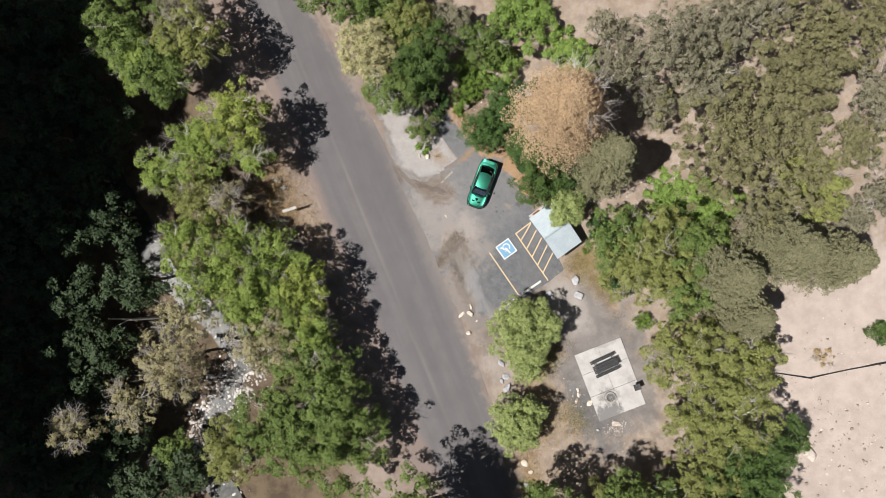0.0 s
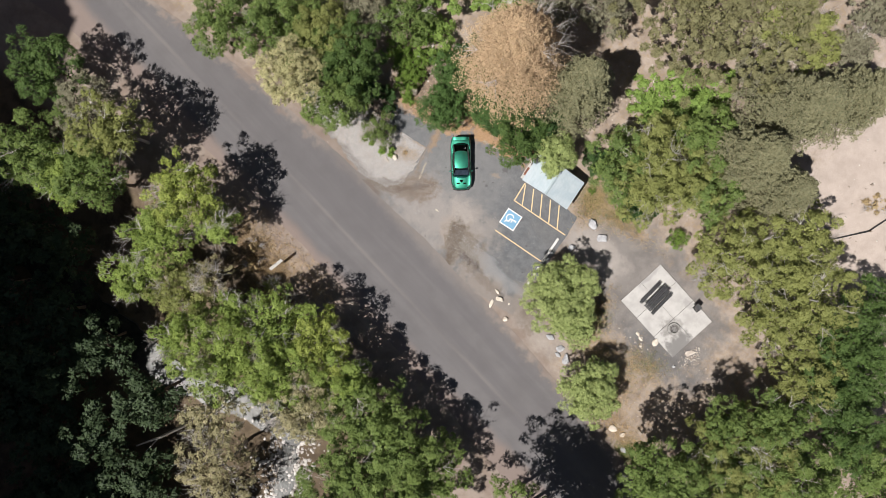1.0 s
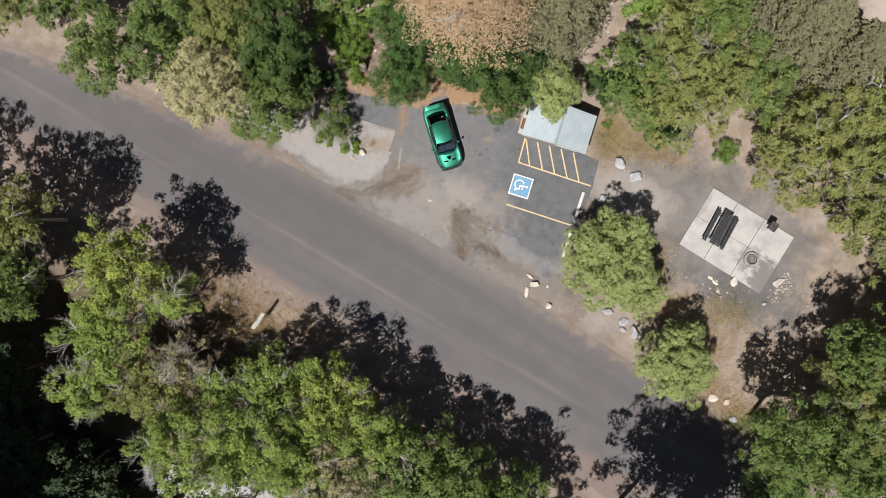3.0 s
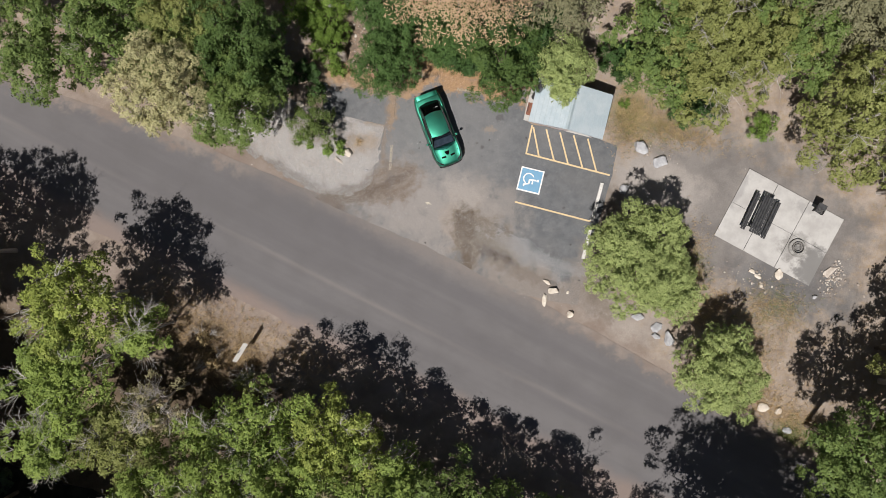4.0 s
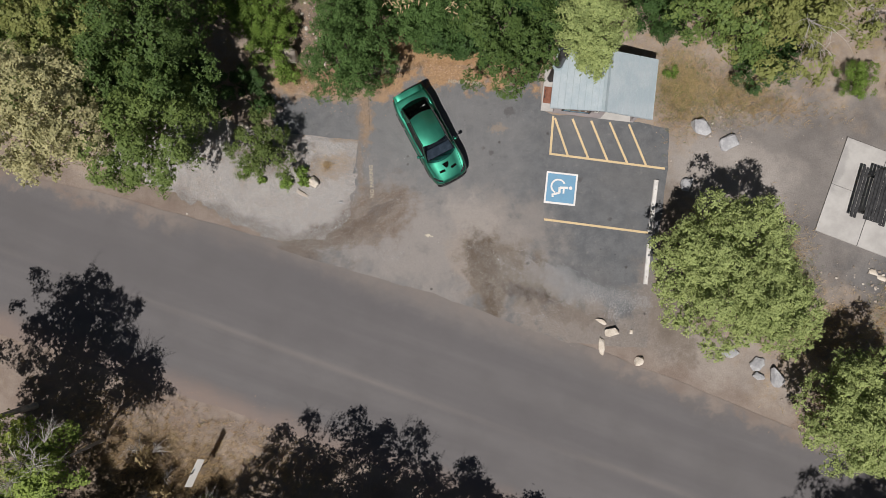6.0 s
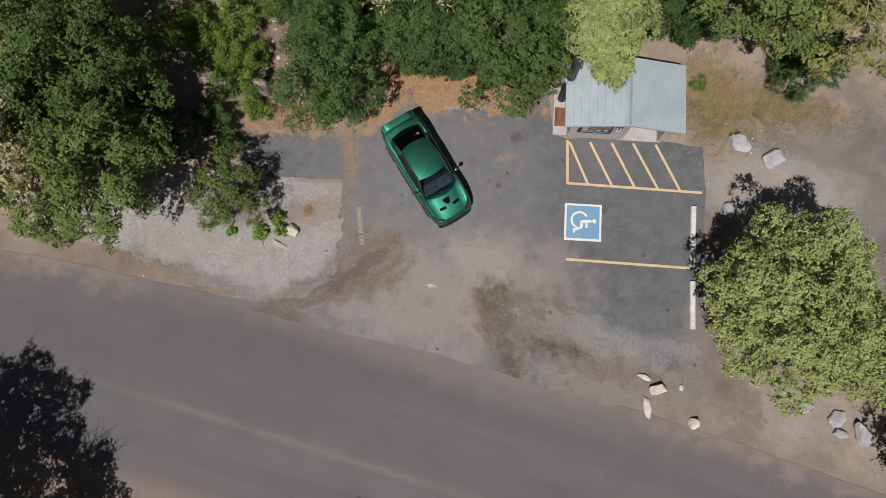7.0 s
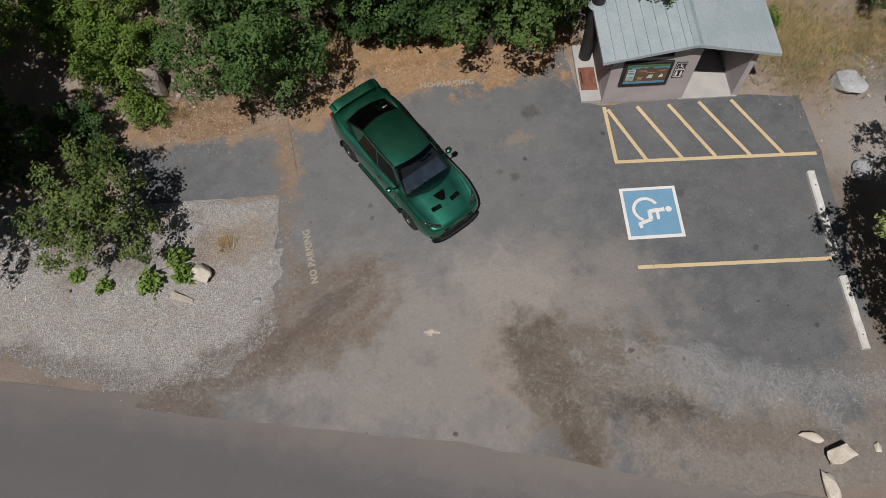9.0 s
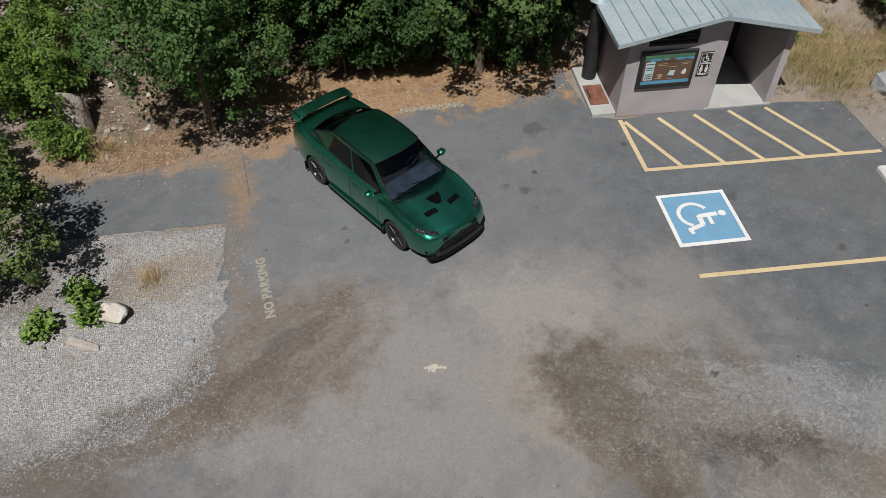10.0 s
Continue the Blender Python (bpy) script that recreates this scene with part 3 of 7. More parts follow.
# ---- trees ----
LEAVES = {
    "b": leafy("leaf_fresh_green", (0.050, 0.096, 0.022), (0.225, 0.305, 0.070), cool=1.15),
    "y": leafy("leaf_yellow_green", (0.066, 0.108, 0.024), (0.295, 0.355, 0.086), cool=1.1),
    "m": leafy("leaf_mid_green", (0.044, 0.086, 0.024), (0.145, 0.205, 0.058), cool=1.1),
    "k": leafy("leaf_deep_green", (0.028, 0.060, 0.018), (0.084, 0.138, 0.036), cool=1.15),
    "t": leafy("leaf_thicket_green", (0.016, 0.043, 0.013), (0.056, 0.108, 0.029), cool=1.2),
    # leaf colour itself darkened for trees in the canyon's shade
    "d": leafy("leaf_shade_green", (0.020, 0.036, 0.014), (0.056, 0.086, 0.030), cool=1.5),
    "o": leafy("leaf_olive", (0.088, 0.112, 0.029), (0.220, 0.248, 0.072), cool=1.25),
    "p": leafy("leaf_pale_olive", (0.15, 0.155, 0.068), (0.31, 0.295, 0.15)),
    "w": leafy("leaf_pale_yellow", (0.18, 0.20, 0.075), (0.41, 0.40, 0.16), cool=1.45),
    "l": leafy("leaf_light_green", (0.088, 0.136, 0.042), (0.315, 0.385, 0.145), cool=1.12),
    "v": leafy("leaf_vivid_green", (0.070, 0.132, 0.028), (0.190, 0.285, 0.066), cool=1.15),
    "u": leafy("leaf_rich_green", (0.030, 0.068, 0.019), (0.095, 0.170, 0.045), cool=1.25),
    "n": leafy("leaf_bright_plant", (0.072, 0.135, 0.030), (0.195, 0.300, 0.066), cool=1.1),
    "g": leafy("leaf_grey_green", (0.098, 0.106, 0.055), (0.205, 0.204, 0.112), cool=1.35),
    "c": leafy("needle_olive", (0.084, 0.094, 0.046), (0.185, 0.188, 0.094), cool=1.25),
    "h": leafy("needle_yellow_olive", (0.078, 0.087, 0.038), (0.188, 0.188, 0.082), cool=1.25),
    "r": leafy("needle_dead", (0.24, 0.175, 0.115), (0.45, 0.35, 0.235), (0.40, 0.31, 0.21), cool=1.0),
    "f": leafy("leaf_slope_green", (0.042, 0.088, 0.018), (0.142, 0.225, 0.045), cool=1.05),
    "q": leafy("leaf_canopy_green", (0.022, 0.054, 0.015), (0.082, 0.150, 0.039), cool=1.2),
    "e": leafy("leaf_dusty_green", (0.044, 0.076, 0.022), (0.130, 0.180, 0.052), cool=1.1),
    "s": leafy("leaf_sparse_straw", (0.20, 0.17, 0.07), (0.34, 0.27, 0.13)),
}


def unit(a):
    return a / np.maximum(np.linalg.norm(a, axis=-1, keepdims=True), 1e-9)


def leaf_mesh(c, along, normal, length, width, fold=False):
    """Pointed leaves at the points c: single blades, or folded diamonds for plants seen from near by."""
    side = unit(np.cross(along, normal))
    nm = unit(np.cross(side, along))
    length, width = length[:, None], width[:, None]
    if fold:
        v = np.stack([c - along * length, c + side * width - nm * width * 0.35, c + along * length, c - side * width - nm * width * 0.35], 1).reshape(-1, 3)
        return v, np.arange(len(v)).reshape(-1, 4)
    v = np.stack([c + along * length, c - along * length * 0.7 - side * width - nm * width * 0.2, c - along * length * 0.7 + side * width - nm * width * 0.2], 1).reshape(-1, 3)
    return v, np.arange(len(v)).reshape(-1, 3)


def spread(rng, count, low_z, lift):
    """Directions set apart from one another, none of them steeply downwards."""
    d = unit(rng.normal(size=(count * 12, 3)) + (0, 0, lift))
    d = d[d[:, 2] > low_z]
    first = unit(rng.normal(size=3) * 0.25 + (0, 0, 1.0))
    picked = [first]
    near = d @ first
    for _ in range(count - 1):
        score = near + rng.uniform(0, 0.10, len(d))
        k = int(np.argmin(score))
        picked.append(d[k])
        near = np.maximum(near, d @ d[k])
    return np.array(picked)


def broad_crown(rng, r, low, top, density, leaf, lobe, low_z, shoots=0.5, fold=False, ragged=0.36, close=1.0):
    """A crown of boughs: each bough a knob of leaf clusters on its lit side, with dark gaps between the boughs."""
    half = (top - low) / 2
    mid = low + half
    span = (lobe[0] + lobe[1]) / 2
    boughs = int(np.clip(1.75 * close * (r / span) ** 2 * (0.5 + 0.5 * half / r) * (0.75 - 0.5 * low_z), 8, 260))
    d = spread(rng, boughs, low_z, 0.25)
    away = rng.normal(size=3) * 9
    rag = np.array([noise.noise(Vector(v * 1.5 + away)) + 0.6 * noise.noise(Vector(v * 3.4 + away)) for v in d])
    lr = rng.uniform(*lobe, boughs) * min(1.0, r / 2.2 + 0.2) * 0.92
    reach = np.clip(0.86 + ragged * rag + rng.normal(size=boughs) * 0.12, 0.45, 1.08)[:, None]
    lc = d * (reach * (r, r, half) - (lr * 0.72)[:, None])
    stretch = 1 + shoots * rng.random(boughs) ** 2
    count = int(density * r * r)
    per = 11
    clusters = max(count // per, 24)
    k = rng.choice(boughs, clusters, p=(lr ** 2 * stretch) / (lr ** 2 * stretch).sum())
    dd = unit(rng.normal(size=(clusters, 3)) + (0, 0, 0.50) + d[k] * 0.55)
    out_part = (dd * d[k]).sum(1, keepdims=True)
    cc = lc[k] + lr[k][:, None] * (1.03 - 0.40 * rng.random((clusters, 1)) ** 2) * (dd + d[k] * np.maximum(out_part, 0) * (stretch[k][:, None] - 1))
    core = clusters // 14
    cc[:core] = d[k[:core]] * rng.uniform(0.20, 0.55, (core, 1)) * (r, r, half)
    i = np.arange(clusters).repeat(per)
    inner = i < core
    p = cc[i] + rng.normal(size=(len(i), 3)) * np.where(inner, leaf * 3.5, max(leaf * 1.05, 0.062))[:, None]
    lean = rng.normal(size=(clusters, 3)) * 0.38
    out = unit(dd[i] * 0.8 + (0, 0, 0.45) + lean[i] + rng.normal(size=p.shape) * 0.26)
    along = unit(np.cross(out, rng.normal(size=p.shape)))
    leaf = leaf * np.where(inner, 2.0, 1.0)
    size = leaf * rng.uniform(0.65, 1.35, len(p))
    return leaf_mesh(p + (0, 0, mid), along, out, size, size * rng.uniform(0.5, 0.75, len(p)), fold)


def needle_crown(rng, r, low, top, density, leaf, blunt=0.8, thin=0.30):
    """Flat drooping fronds in whorls round a leader; each frond a fan of needle sprays with gaps beside it."""
    count = int(density * r * r)
    per = 84
    branches = max(24, count // per)
    u = np.sort(rng.uniform(0, 1, branches)) ** 0.85
    az = np.arange(branches) * 2.39996 + rng.normal(size=branches) * 0.25
    reach = r * ((1 - u) ** blunt) * rng.uniform(0.74, 1.10, branches) + 0.10 * r
    k = np.arange(branches).repeat(per)
    s = rng.uniform(0.05, 1.0, len(k)) ** 0.6
    wide = reach[k] * 0.24 * (1.12 - s) ** 0.6 + 0.10
    off = rng.uniform(-1, 1, len(k)) * wide
    rad = reach[k] * s - np.abs(off) * 0.35
    a = az[k]
    z = low + (top - low) * u[k] + 0.16 * rad - 0.10 * rad ** 2 / max(r, 1) - np.abs(off) * 0.35 + rng.normal(size=len(k)) * 0.09
    p = np.stack([np.cos(a) * rad - np.sin(a) * off, np.sin(a) * rad + np.cos(a) * off, z], -1)
    turn = a + np.sign(off) * rng.uniform(0.2, 1.4, len(k)) + rng.normal(size=len(k)) * 0.8
    along = unit(np.stack([np.cos(turn), np.sin(turn), rng.normal(size=len(k)) * 0.30 - 0.15], -1))
    up = unit(np.stack([np.cos(a) * 0.25, np.sin(a) * 0.25, np.ones(len(k))], -1) + rng.normal(size=p.shape) * 0.40)
    size = leaf * rng.uniform(0.6, 1.4, len(k))
    return leaf_mesh(p, along, up, size, size * thin)


def trunk_mesh(rng, r, low, top, girth, limbs):
    bm = bmesh.new()
    lean = rng.normal(size=2) * 0.15
    p, rad = Vector((0, 0, -0.6)), girth
    for i in range(5):
        q = Vector((lean[0] * (i + 1) / 5 + rng.normal() * 0.05, lean[1] * (i + 1) / 5 + rng.normal() * 0.05, -0.6 + (low + (top - low) * 0.75 + 0.6) * (i + 1) / 5))
        tube(p, q, rad, rad * 0.78, 8, bm, False)
        p, rad = q, rad * 0.78
    for i in range(limbs):
        az = rng.uniform(0, 6.283)
        z = low + (top - low) * rng.uniform(0.02, 0.50)
        reach = r * rng.uniform(0.30, 0.48)
        a = Vector((0, 0, z))
        rise = rng.uniform(0.3, 0.7) * (top - low) * 0.4
        b = Vector((math.cos(az) * reach * 0.5, math.sin(az) * reach * 0.5, z + rise * 0.6))
        e = Vector((math.cos(az + 0.25) * reach, math.sin(az + 0.25) * reach, z + rise))
        tube(a, b, girth * 0.38, girth * 0.24, 6, bm, False)
        tube(b, e, girth * 0.24, girth * 0.08, 6, bm, False)
        for j in range(3):
            s = b.lerp(e, rng.uniform(0.1, 0.8))
            t = s + Vector(rng.normal(size=3)) * 0.22 * reach + Vector((0, 0, 0.15 * reach))
            tube(s, t, girth * 0.10, girth * 0.03, 5, bm, False)
    return bm


def twig_mesh(rng, r, low, top, sprays):
    """Bare grey twigs that fork out of the crown's upper side."""
    vs, fs = [], []
    half = (top - low) / 2
    def stick(a, b, w0, w1):
        d = unit(b - a)
        s = unit(np.cross(d, (0.3, 0.5, 0.8)))
        t = np.cross(d, s)
        n = len(vs)
        for c, w in ((a, w0), (b, w1)):
            vs.extend([c + s * w, c - s * w * 0.5 + t * w * 0.87, c - s * w * 0.5 - t * w * 0.87])
        fs.extend([(n, n + 1, n + 4, n + 3), (n + 1, n + 2, n + 5, n + 4), (n + 2, n, n + 3, n + 5)])
    for _ in range(sprays):
        d = unit(rng.normal(size=3) * (1, 1, 0.4) + (0, 0, 0.75))
        root = d * (r, r, half) * 0.74 + (0, 0, low + half)
        for _ in range(int(rng.integers(3, 7))):
            a, go = root, unit(d + rng.normal(size=3) * 0.42)
            w = 0.022
            for _ in range(4):
                b = a + go * rng.uniform(0.22, 0.42) * (r / 3) ** 0.5
                stick(a, b, w, w * 0.7)
                for _ in range(2):
                    fork = unit(go + rng.normal(size=3) * 0.7)
                    stick(b, b + fork * rng.uniform(0.15, 0.45), w * 0.5, 0.004)
                a, w = b, w * 0.7
                go = unit(go + rng.normal(size=3) * 0.25)
    return np.array(vs), fs


FORMS = {}
ABOUT = {
    "b": ("fresh green broadleaf tree with a lobed crown", "tree"), "y": ("yellow-green broadleaf tree in full sun", "tree"),
    "m": ("mid-green leafy tree with a dense crown", "tree"), "k": ("deep green leafy tree with a shaggy crown", "tree"),
    "d": ("leafy tree with its green darkened for the canyon's shade", "tree"), "o": ("olive green broadleaf tree with a loose crown", "tree"),
    "p": ("pale olive tree with thin foliage and bare twigs", "tree"), "w": ("pale yellow flowering tree beside the road", "tree"),
    "l": ("light green round-crowned tree beside the car park", "tree"), "v": ("low vivid green bush on the hillside", "bush"),
    "g": ("grey-green tree with dry feathery foliage", "tree"), "c": ("olive conifer with drooping needle sprays", "conifer"),
    "h": ("broad yellow-olive conifer on the hillside", "conifer"), "r": ("dead conifer with pinkish brown needles", "conifer"),
    "n": ("small bright green leafy plant", "plant"), "u": ("green leafy tree with drooping low branches", "tree"),
    "t": ("dense dark green thicket with leaves to the ground", "thicket"), "f": ("fresh green leafy bush on the stony slope", "bush"), "q": ("green tree with a raised crown over deep shade", "tree"), "e": ("small dusty green tree with open branches on gravel", "tree"), "s": ("sparse straw-coloured shrub on bare earth", "shrub"),
}
# leaves for each square metre of squared radius, leaf length, bough radii, lowest bough, shoots, twig sprays
HABIT = {
    "b": (1900, 0.070, (0.40, 0.85), -0.30, 0.9, 9), "y": (1950, 0.070, (0.40, 0.80), -0.30, 0.9, 6), "m": (1650, 0.072, (0.38, 0.85), -0.30, 0.7, 2), "k": (1700, 0.070, (0.38, 0.80), -0.35, 0.7, 0),
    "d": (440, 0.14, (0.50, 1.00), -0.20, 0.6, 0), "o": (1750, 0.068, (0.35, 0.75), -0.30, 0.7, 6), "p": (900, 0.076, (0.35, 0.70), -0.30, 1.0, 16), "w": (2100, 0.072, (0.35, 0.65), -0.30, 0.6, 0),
    "l": (7600, 0.052, (0.42, 0.78), -0.55, 0.4, 0), "v": (1900, 0.075, (0.30, 0.60), -0.20, 0.6, 0), "g": (1250, 0.072, (0.30, 0.60), -0.25, 0.5, 2), "h": (1500, 0.066, (0.25, 0.50), -0.15, 0.4, 0),
    "n": (9000, 0.052, (0.10, 0.22), -0.50, 0.6, 0), "u": (5200, 0.050, (0.26, 0.55), -0.90, 0.8, 0), "t": (4200, 0.052, (0.26, 0.50), -0.80, 0.8, 0), "f": (7600, 0.036, (0.20, 0.40), -0.60, 0.7, 0), "q": (10000, 0.043, (0.30, 0.62), -0.70, 0.8, 0), "e": (6500, 0.040, (0.26, 0.48), -0.55, 0.9, 0), "s": (700, 0.060, (0.25, 0.45), -0.30, 0.6, 3),
}


def tree_form(kind, seed, r, tall, near):
    """One built tree: its kind, its crown radius and its height over its foot."""
    rng = np.random.default_rng(ord(kind) * 31 + seed * 7 + int(r * 10) + int(tall) * 100)
    ob = thing("conifer" if kind in "crh" else "bush" if kind in "vsnf" else "tree", Matrix(), *ABOUT[kind])
    fold = kind in "lunfqe"
    if kind in "cr":
        low = tall * (0.35 if kind == "r" else 0.15)
        crown = needle_crown(rng, r, low, tall, 2100 if kind == "c" else 2900, 0.105 if kind == "c" else 0.090, 0.62, 0.46 if kind == "c" else 0.30)
        sprays = 0 if kind == "c" else 14
    else:
        density, leaf, lobe, low_z, shoots, sprays = HABIT[kind]
        if near:
            density, leaf, sprays = density * 1.7, leaf * 0.78, 0
        low = tall * 0.08 if kind in "vsn" else 0.02 * tall if kind == "t" else 0.12 * tall if kind in "uf" else 0.16 * tall if kind == "q" else max(0.22 * tall, tall - 2.1 * r)
        crown = broad_crown(rng, r, low, tall, density * (0.5 if fold else 0.92), leaf, lobe, low_z, shoots, fold, 0.18 if kind == "l" else 0.26 if kind == "w" else 0.42, 1.6 if kind in "lw" else 1.7 if kind == "q" else 0.85)
    part("trunk", trunk_mesh(rng, r, low, tall, 0.058 * r if kind not in "vsn" else 0.03 * r, 7 if kind not in "vsn" else 4), DRY_BARK if kind in "proby" else BARK, ob)
    raw("crown", *crown, LEAVES[kind], ob)
    if sprays:
        tagged(raw("deadwood", *twig_mesh(rng, r * 0.9, low, tall, sprays), DRY_BARK, ob), "bare grey twigs", kind="stuff")
    return ob


def plant(rows, group):
    """Trees as kind, x, y, crown radius, height of the crown's top over the car park. Like sizes share one built form."""
    for i, (kind, x, y, r, top) in enumerate(rows):
        foot = lie1(x, y) - 0.05
        tall = max(top - foot, 0.25 if kind in "nvsf" else 1.2)
        near = kind in "kmow" and -20 < x < 9 and 4 < y < 14
        key = (kind, i % 2, round(r * 2), round(tall / 2), near)
        turn = Matrix.Rotation(random.uniform(0, 6.28), 4, "Z")
        if key not in FORMS:
            ob = tree_form(kind, i % 2, r, tall, near)
            ob.matrix_world = Matrix.Translation((x, y, foot)) @ turn
            FORMS[key] = ob, r, tall
        else:
            first, r0, tall0 = FORMS[key]
            ob = copy_thing(first, Matrix.Translation((x, y, foot)) @ turn @ Matrix.Diagonal((r / r0, r / r0, tall / tall0, 1)))
        tagged(ob, group=group)


plant([
    ("m", -31.4, -8.3, 3.5, 10.0), ("g", -29.5, -3.7, 3.0, 9.0), ("m", -26.7, -8.0, 2.9, 10.0),
    ("y", -19.8, -5.5, 3.0, 9.8), ("b", -20.4, -9.6, 3.1, 9.0), ("o", -17.2, -13.0, 2.9, 6.8), ("p", -15.6, -10.9, 1.7, 6.0), ("b", -16.7, -7.0, 1.7, 7.0),
    ("b", -15.2, -16.0, 2.8, 8.0), ("b", -8.8, -11.3, 2.8, 8.2), ("y", -5.4, -11.3, 2.8, 8.0),
    ("b", -10.3, -15.7, 3.5, 9.5), ("m", 0.2, -14.6, 3.7, 8.0), ("m", 6.2, -17.2, 4.9, 8.5),
    ("m", 2.5, -20.0, 4.4, 9.0), ("m", 14.9, -15.9, 4.0, 13.0), ("m", 18.8, -17.4, 3.8, 13.0), ("m", 16.8, -15.6, 3.0, 13.0), ("b", -2.3, -13.4, 2.7, 8.2), ("m", 3.3, -16.0, 2.8, 8.6),
    ("k", -34.8, -2.2, 3.0, 8.0), ("b", -28.8, -8.7, 2.7, 9.0), ("p", -4.2, -16.1, 3.3, 9.0),
    ("p", -13.5, -15.2, 2.3, 6.5), ("b", -12.6, -12.6, 2.1, 6.0), ("b", -7.0, -14.9, 3.0, 9.0),
    ("o", -26.9, -4.0, 2.8, 10.5), ("b", -21.3, -13.7, 2.2, 7.0), ("s", -13.9, -9.0, 0.7, 0.9), ("s", -14.6, -7.6, 0.6, 0.9), ("o", -11.6, -9.9, 0.8, 1.3),
], "trees on the stream bank")
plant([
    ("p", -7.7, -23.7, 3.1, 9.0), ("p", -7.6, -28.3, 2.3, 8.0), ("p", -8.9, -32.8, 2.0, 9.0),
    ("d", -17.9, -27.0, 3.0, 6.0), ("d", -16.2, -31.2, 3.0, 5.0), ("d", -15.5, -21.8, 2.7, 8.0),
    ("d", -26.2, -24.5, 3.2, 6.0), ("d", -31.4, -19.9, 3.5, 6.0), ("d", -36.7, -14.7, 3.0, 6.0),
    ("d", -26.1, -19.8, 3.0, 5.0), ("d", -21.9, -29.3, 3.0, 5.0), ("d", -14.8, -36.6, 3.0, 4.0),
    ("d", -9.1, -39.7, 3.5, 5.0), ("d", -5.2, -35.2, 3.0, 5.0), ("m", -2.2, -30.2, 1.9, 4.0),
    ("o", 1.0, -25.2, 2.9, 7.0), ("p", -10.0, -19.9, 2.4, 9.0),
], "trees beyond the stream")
plant([
    ("w", -17.1, 6.5, 2.7, 8.6), ("k", -13.5, 9.7, 3.1, 8.4), ("m", -13.5, 6.3, 2.75, 7.0),
    ("e", -9.65, 6.2, 1.45, 3.0), ("m", -20.6, 8.6, 2.2, 8.0), ("o", -31.2, 9.6, 2.8, 7.5), ("m", -27.6, 10.3, 2.6, 7.5), ("m", -35.5, 10.8, 3.0, 8.0), ("o", -16.8, 10.6, 2.9, 8.0),
    ("g", -14.6, 13.9, 2.3, 6.0), ("v", -11.1, 19.1, 3.0, 5.0), ("v", -9.6, 14.9, 2.0, 4.0),
    ("v", -7.2, 20.3, 2.0, 3.0),
], "trees beside the road")
plant([
    ("r", -2.2, 14.2, 4.3, 19.0), ("c", 3.2, 15.1, 3.2, 15.0), ("k", 0.7, 10.8, 2.4, 6.0),
    ("m", 9.0, 12.4, 3.0, 8.0), ("o", 11.6, 11.7, 3.0, 8.2), ("o", 11.2, 14.0, 3.4, 9.0), ("o", 14.4, 13.0, 2.8, 8.6), ("m", 16.2, 14.2, 3.0, 9.0), ("c", 16.8, 16.5, 3.4, 14.0),
    ("c", 17.9, 21.1, 3.6, 15.0), ("c", 21.4, 23.9, 3.2, 14.0), ("c", 20.8, 16.0, 3.0, 11.0),
    ("v", 12.4, 20.3, 3.5, 3.0), ("v", 9.5, 19.0, 2.4, 2.0), ("h", 9.3, 25.2, 7.3, 13.0),
    ("g", -0.7, 24.5, 3.6, 14.0), ("g", 1.4, 29.0, 3.2, 12.0), ("g", 3.5, 25.1, 2.5, 12.0),
    ("h", 6.6, 34.8, 4.5, 13.0), ("g", 13.5, 35.2, 2.8, 12.0), ("g", 20.5, 31.6, 2.4, 8.0),
    ("g", -1.5, 21.2, 2.8, 10.0), ("h", 8.4, 30.7, 3.2, 12.0),
], "trees on the hillside")
plant([
    ("h", 15.3, 31.9, 2.4, 10.0), ("h", 9.2, 39.5, 2.4, 12.0), ("g", 1.6, 32.8, 2.4, 12.0),
    ("g", 2.6, 22.0, 1.9, 8.0), ("g", -5.0, 22.6, 1.7, 9.0), ("o", 16.5, 27.8, 3.4, 7.0),
    ("g", 21.0, 28.5, 2.1, 7.0), ("m", 14.6, 17.4, 2.9, 8.0), ("m", 11.8, 17.2, 2.0, 4.0),
    ("g", 15.9, 24.2, 2.6, 6.0), ("v", -4.9, 19.9, 2.0, 6.0), ("m", -11.2, 14.8, 2.2, 6.0),
    ("m", -16.5, 8.6, 2.2, 7.0), ("m", -24.1, 7.4, 2.9, 8.0), ("m", -19.9, 10.8, 2.9, 8.0),
], "trees on the hillside")
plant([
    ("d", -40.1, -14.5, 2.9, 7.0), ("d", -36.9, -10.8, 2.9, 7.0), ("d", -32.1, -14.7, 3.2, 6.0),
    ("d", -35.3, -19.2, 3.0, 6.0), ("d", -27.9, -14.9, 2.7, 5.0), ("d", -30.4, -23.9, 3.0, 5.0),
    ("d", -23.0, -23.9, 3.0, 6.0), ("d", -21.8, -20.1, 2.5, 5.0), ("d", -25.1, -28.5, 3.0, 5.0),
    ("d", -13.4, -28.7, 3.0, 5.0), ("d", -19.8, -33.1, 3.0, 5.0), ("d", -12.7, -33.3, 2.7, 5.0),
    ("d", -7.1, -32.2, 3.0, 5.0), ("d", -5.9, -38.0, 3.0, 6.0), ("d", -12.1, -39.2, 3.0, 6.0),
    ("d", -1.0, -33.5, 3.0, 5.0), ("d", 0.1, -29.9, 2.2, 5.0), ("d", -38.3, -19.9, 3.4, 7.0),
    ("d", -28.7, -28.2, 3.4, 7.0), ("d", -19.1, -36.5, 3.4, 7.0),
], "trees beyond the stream")
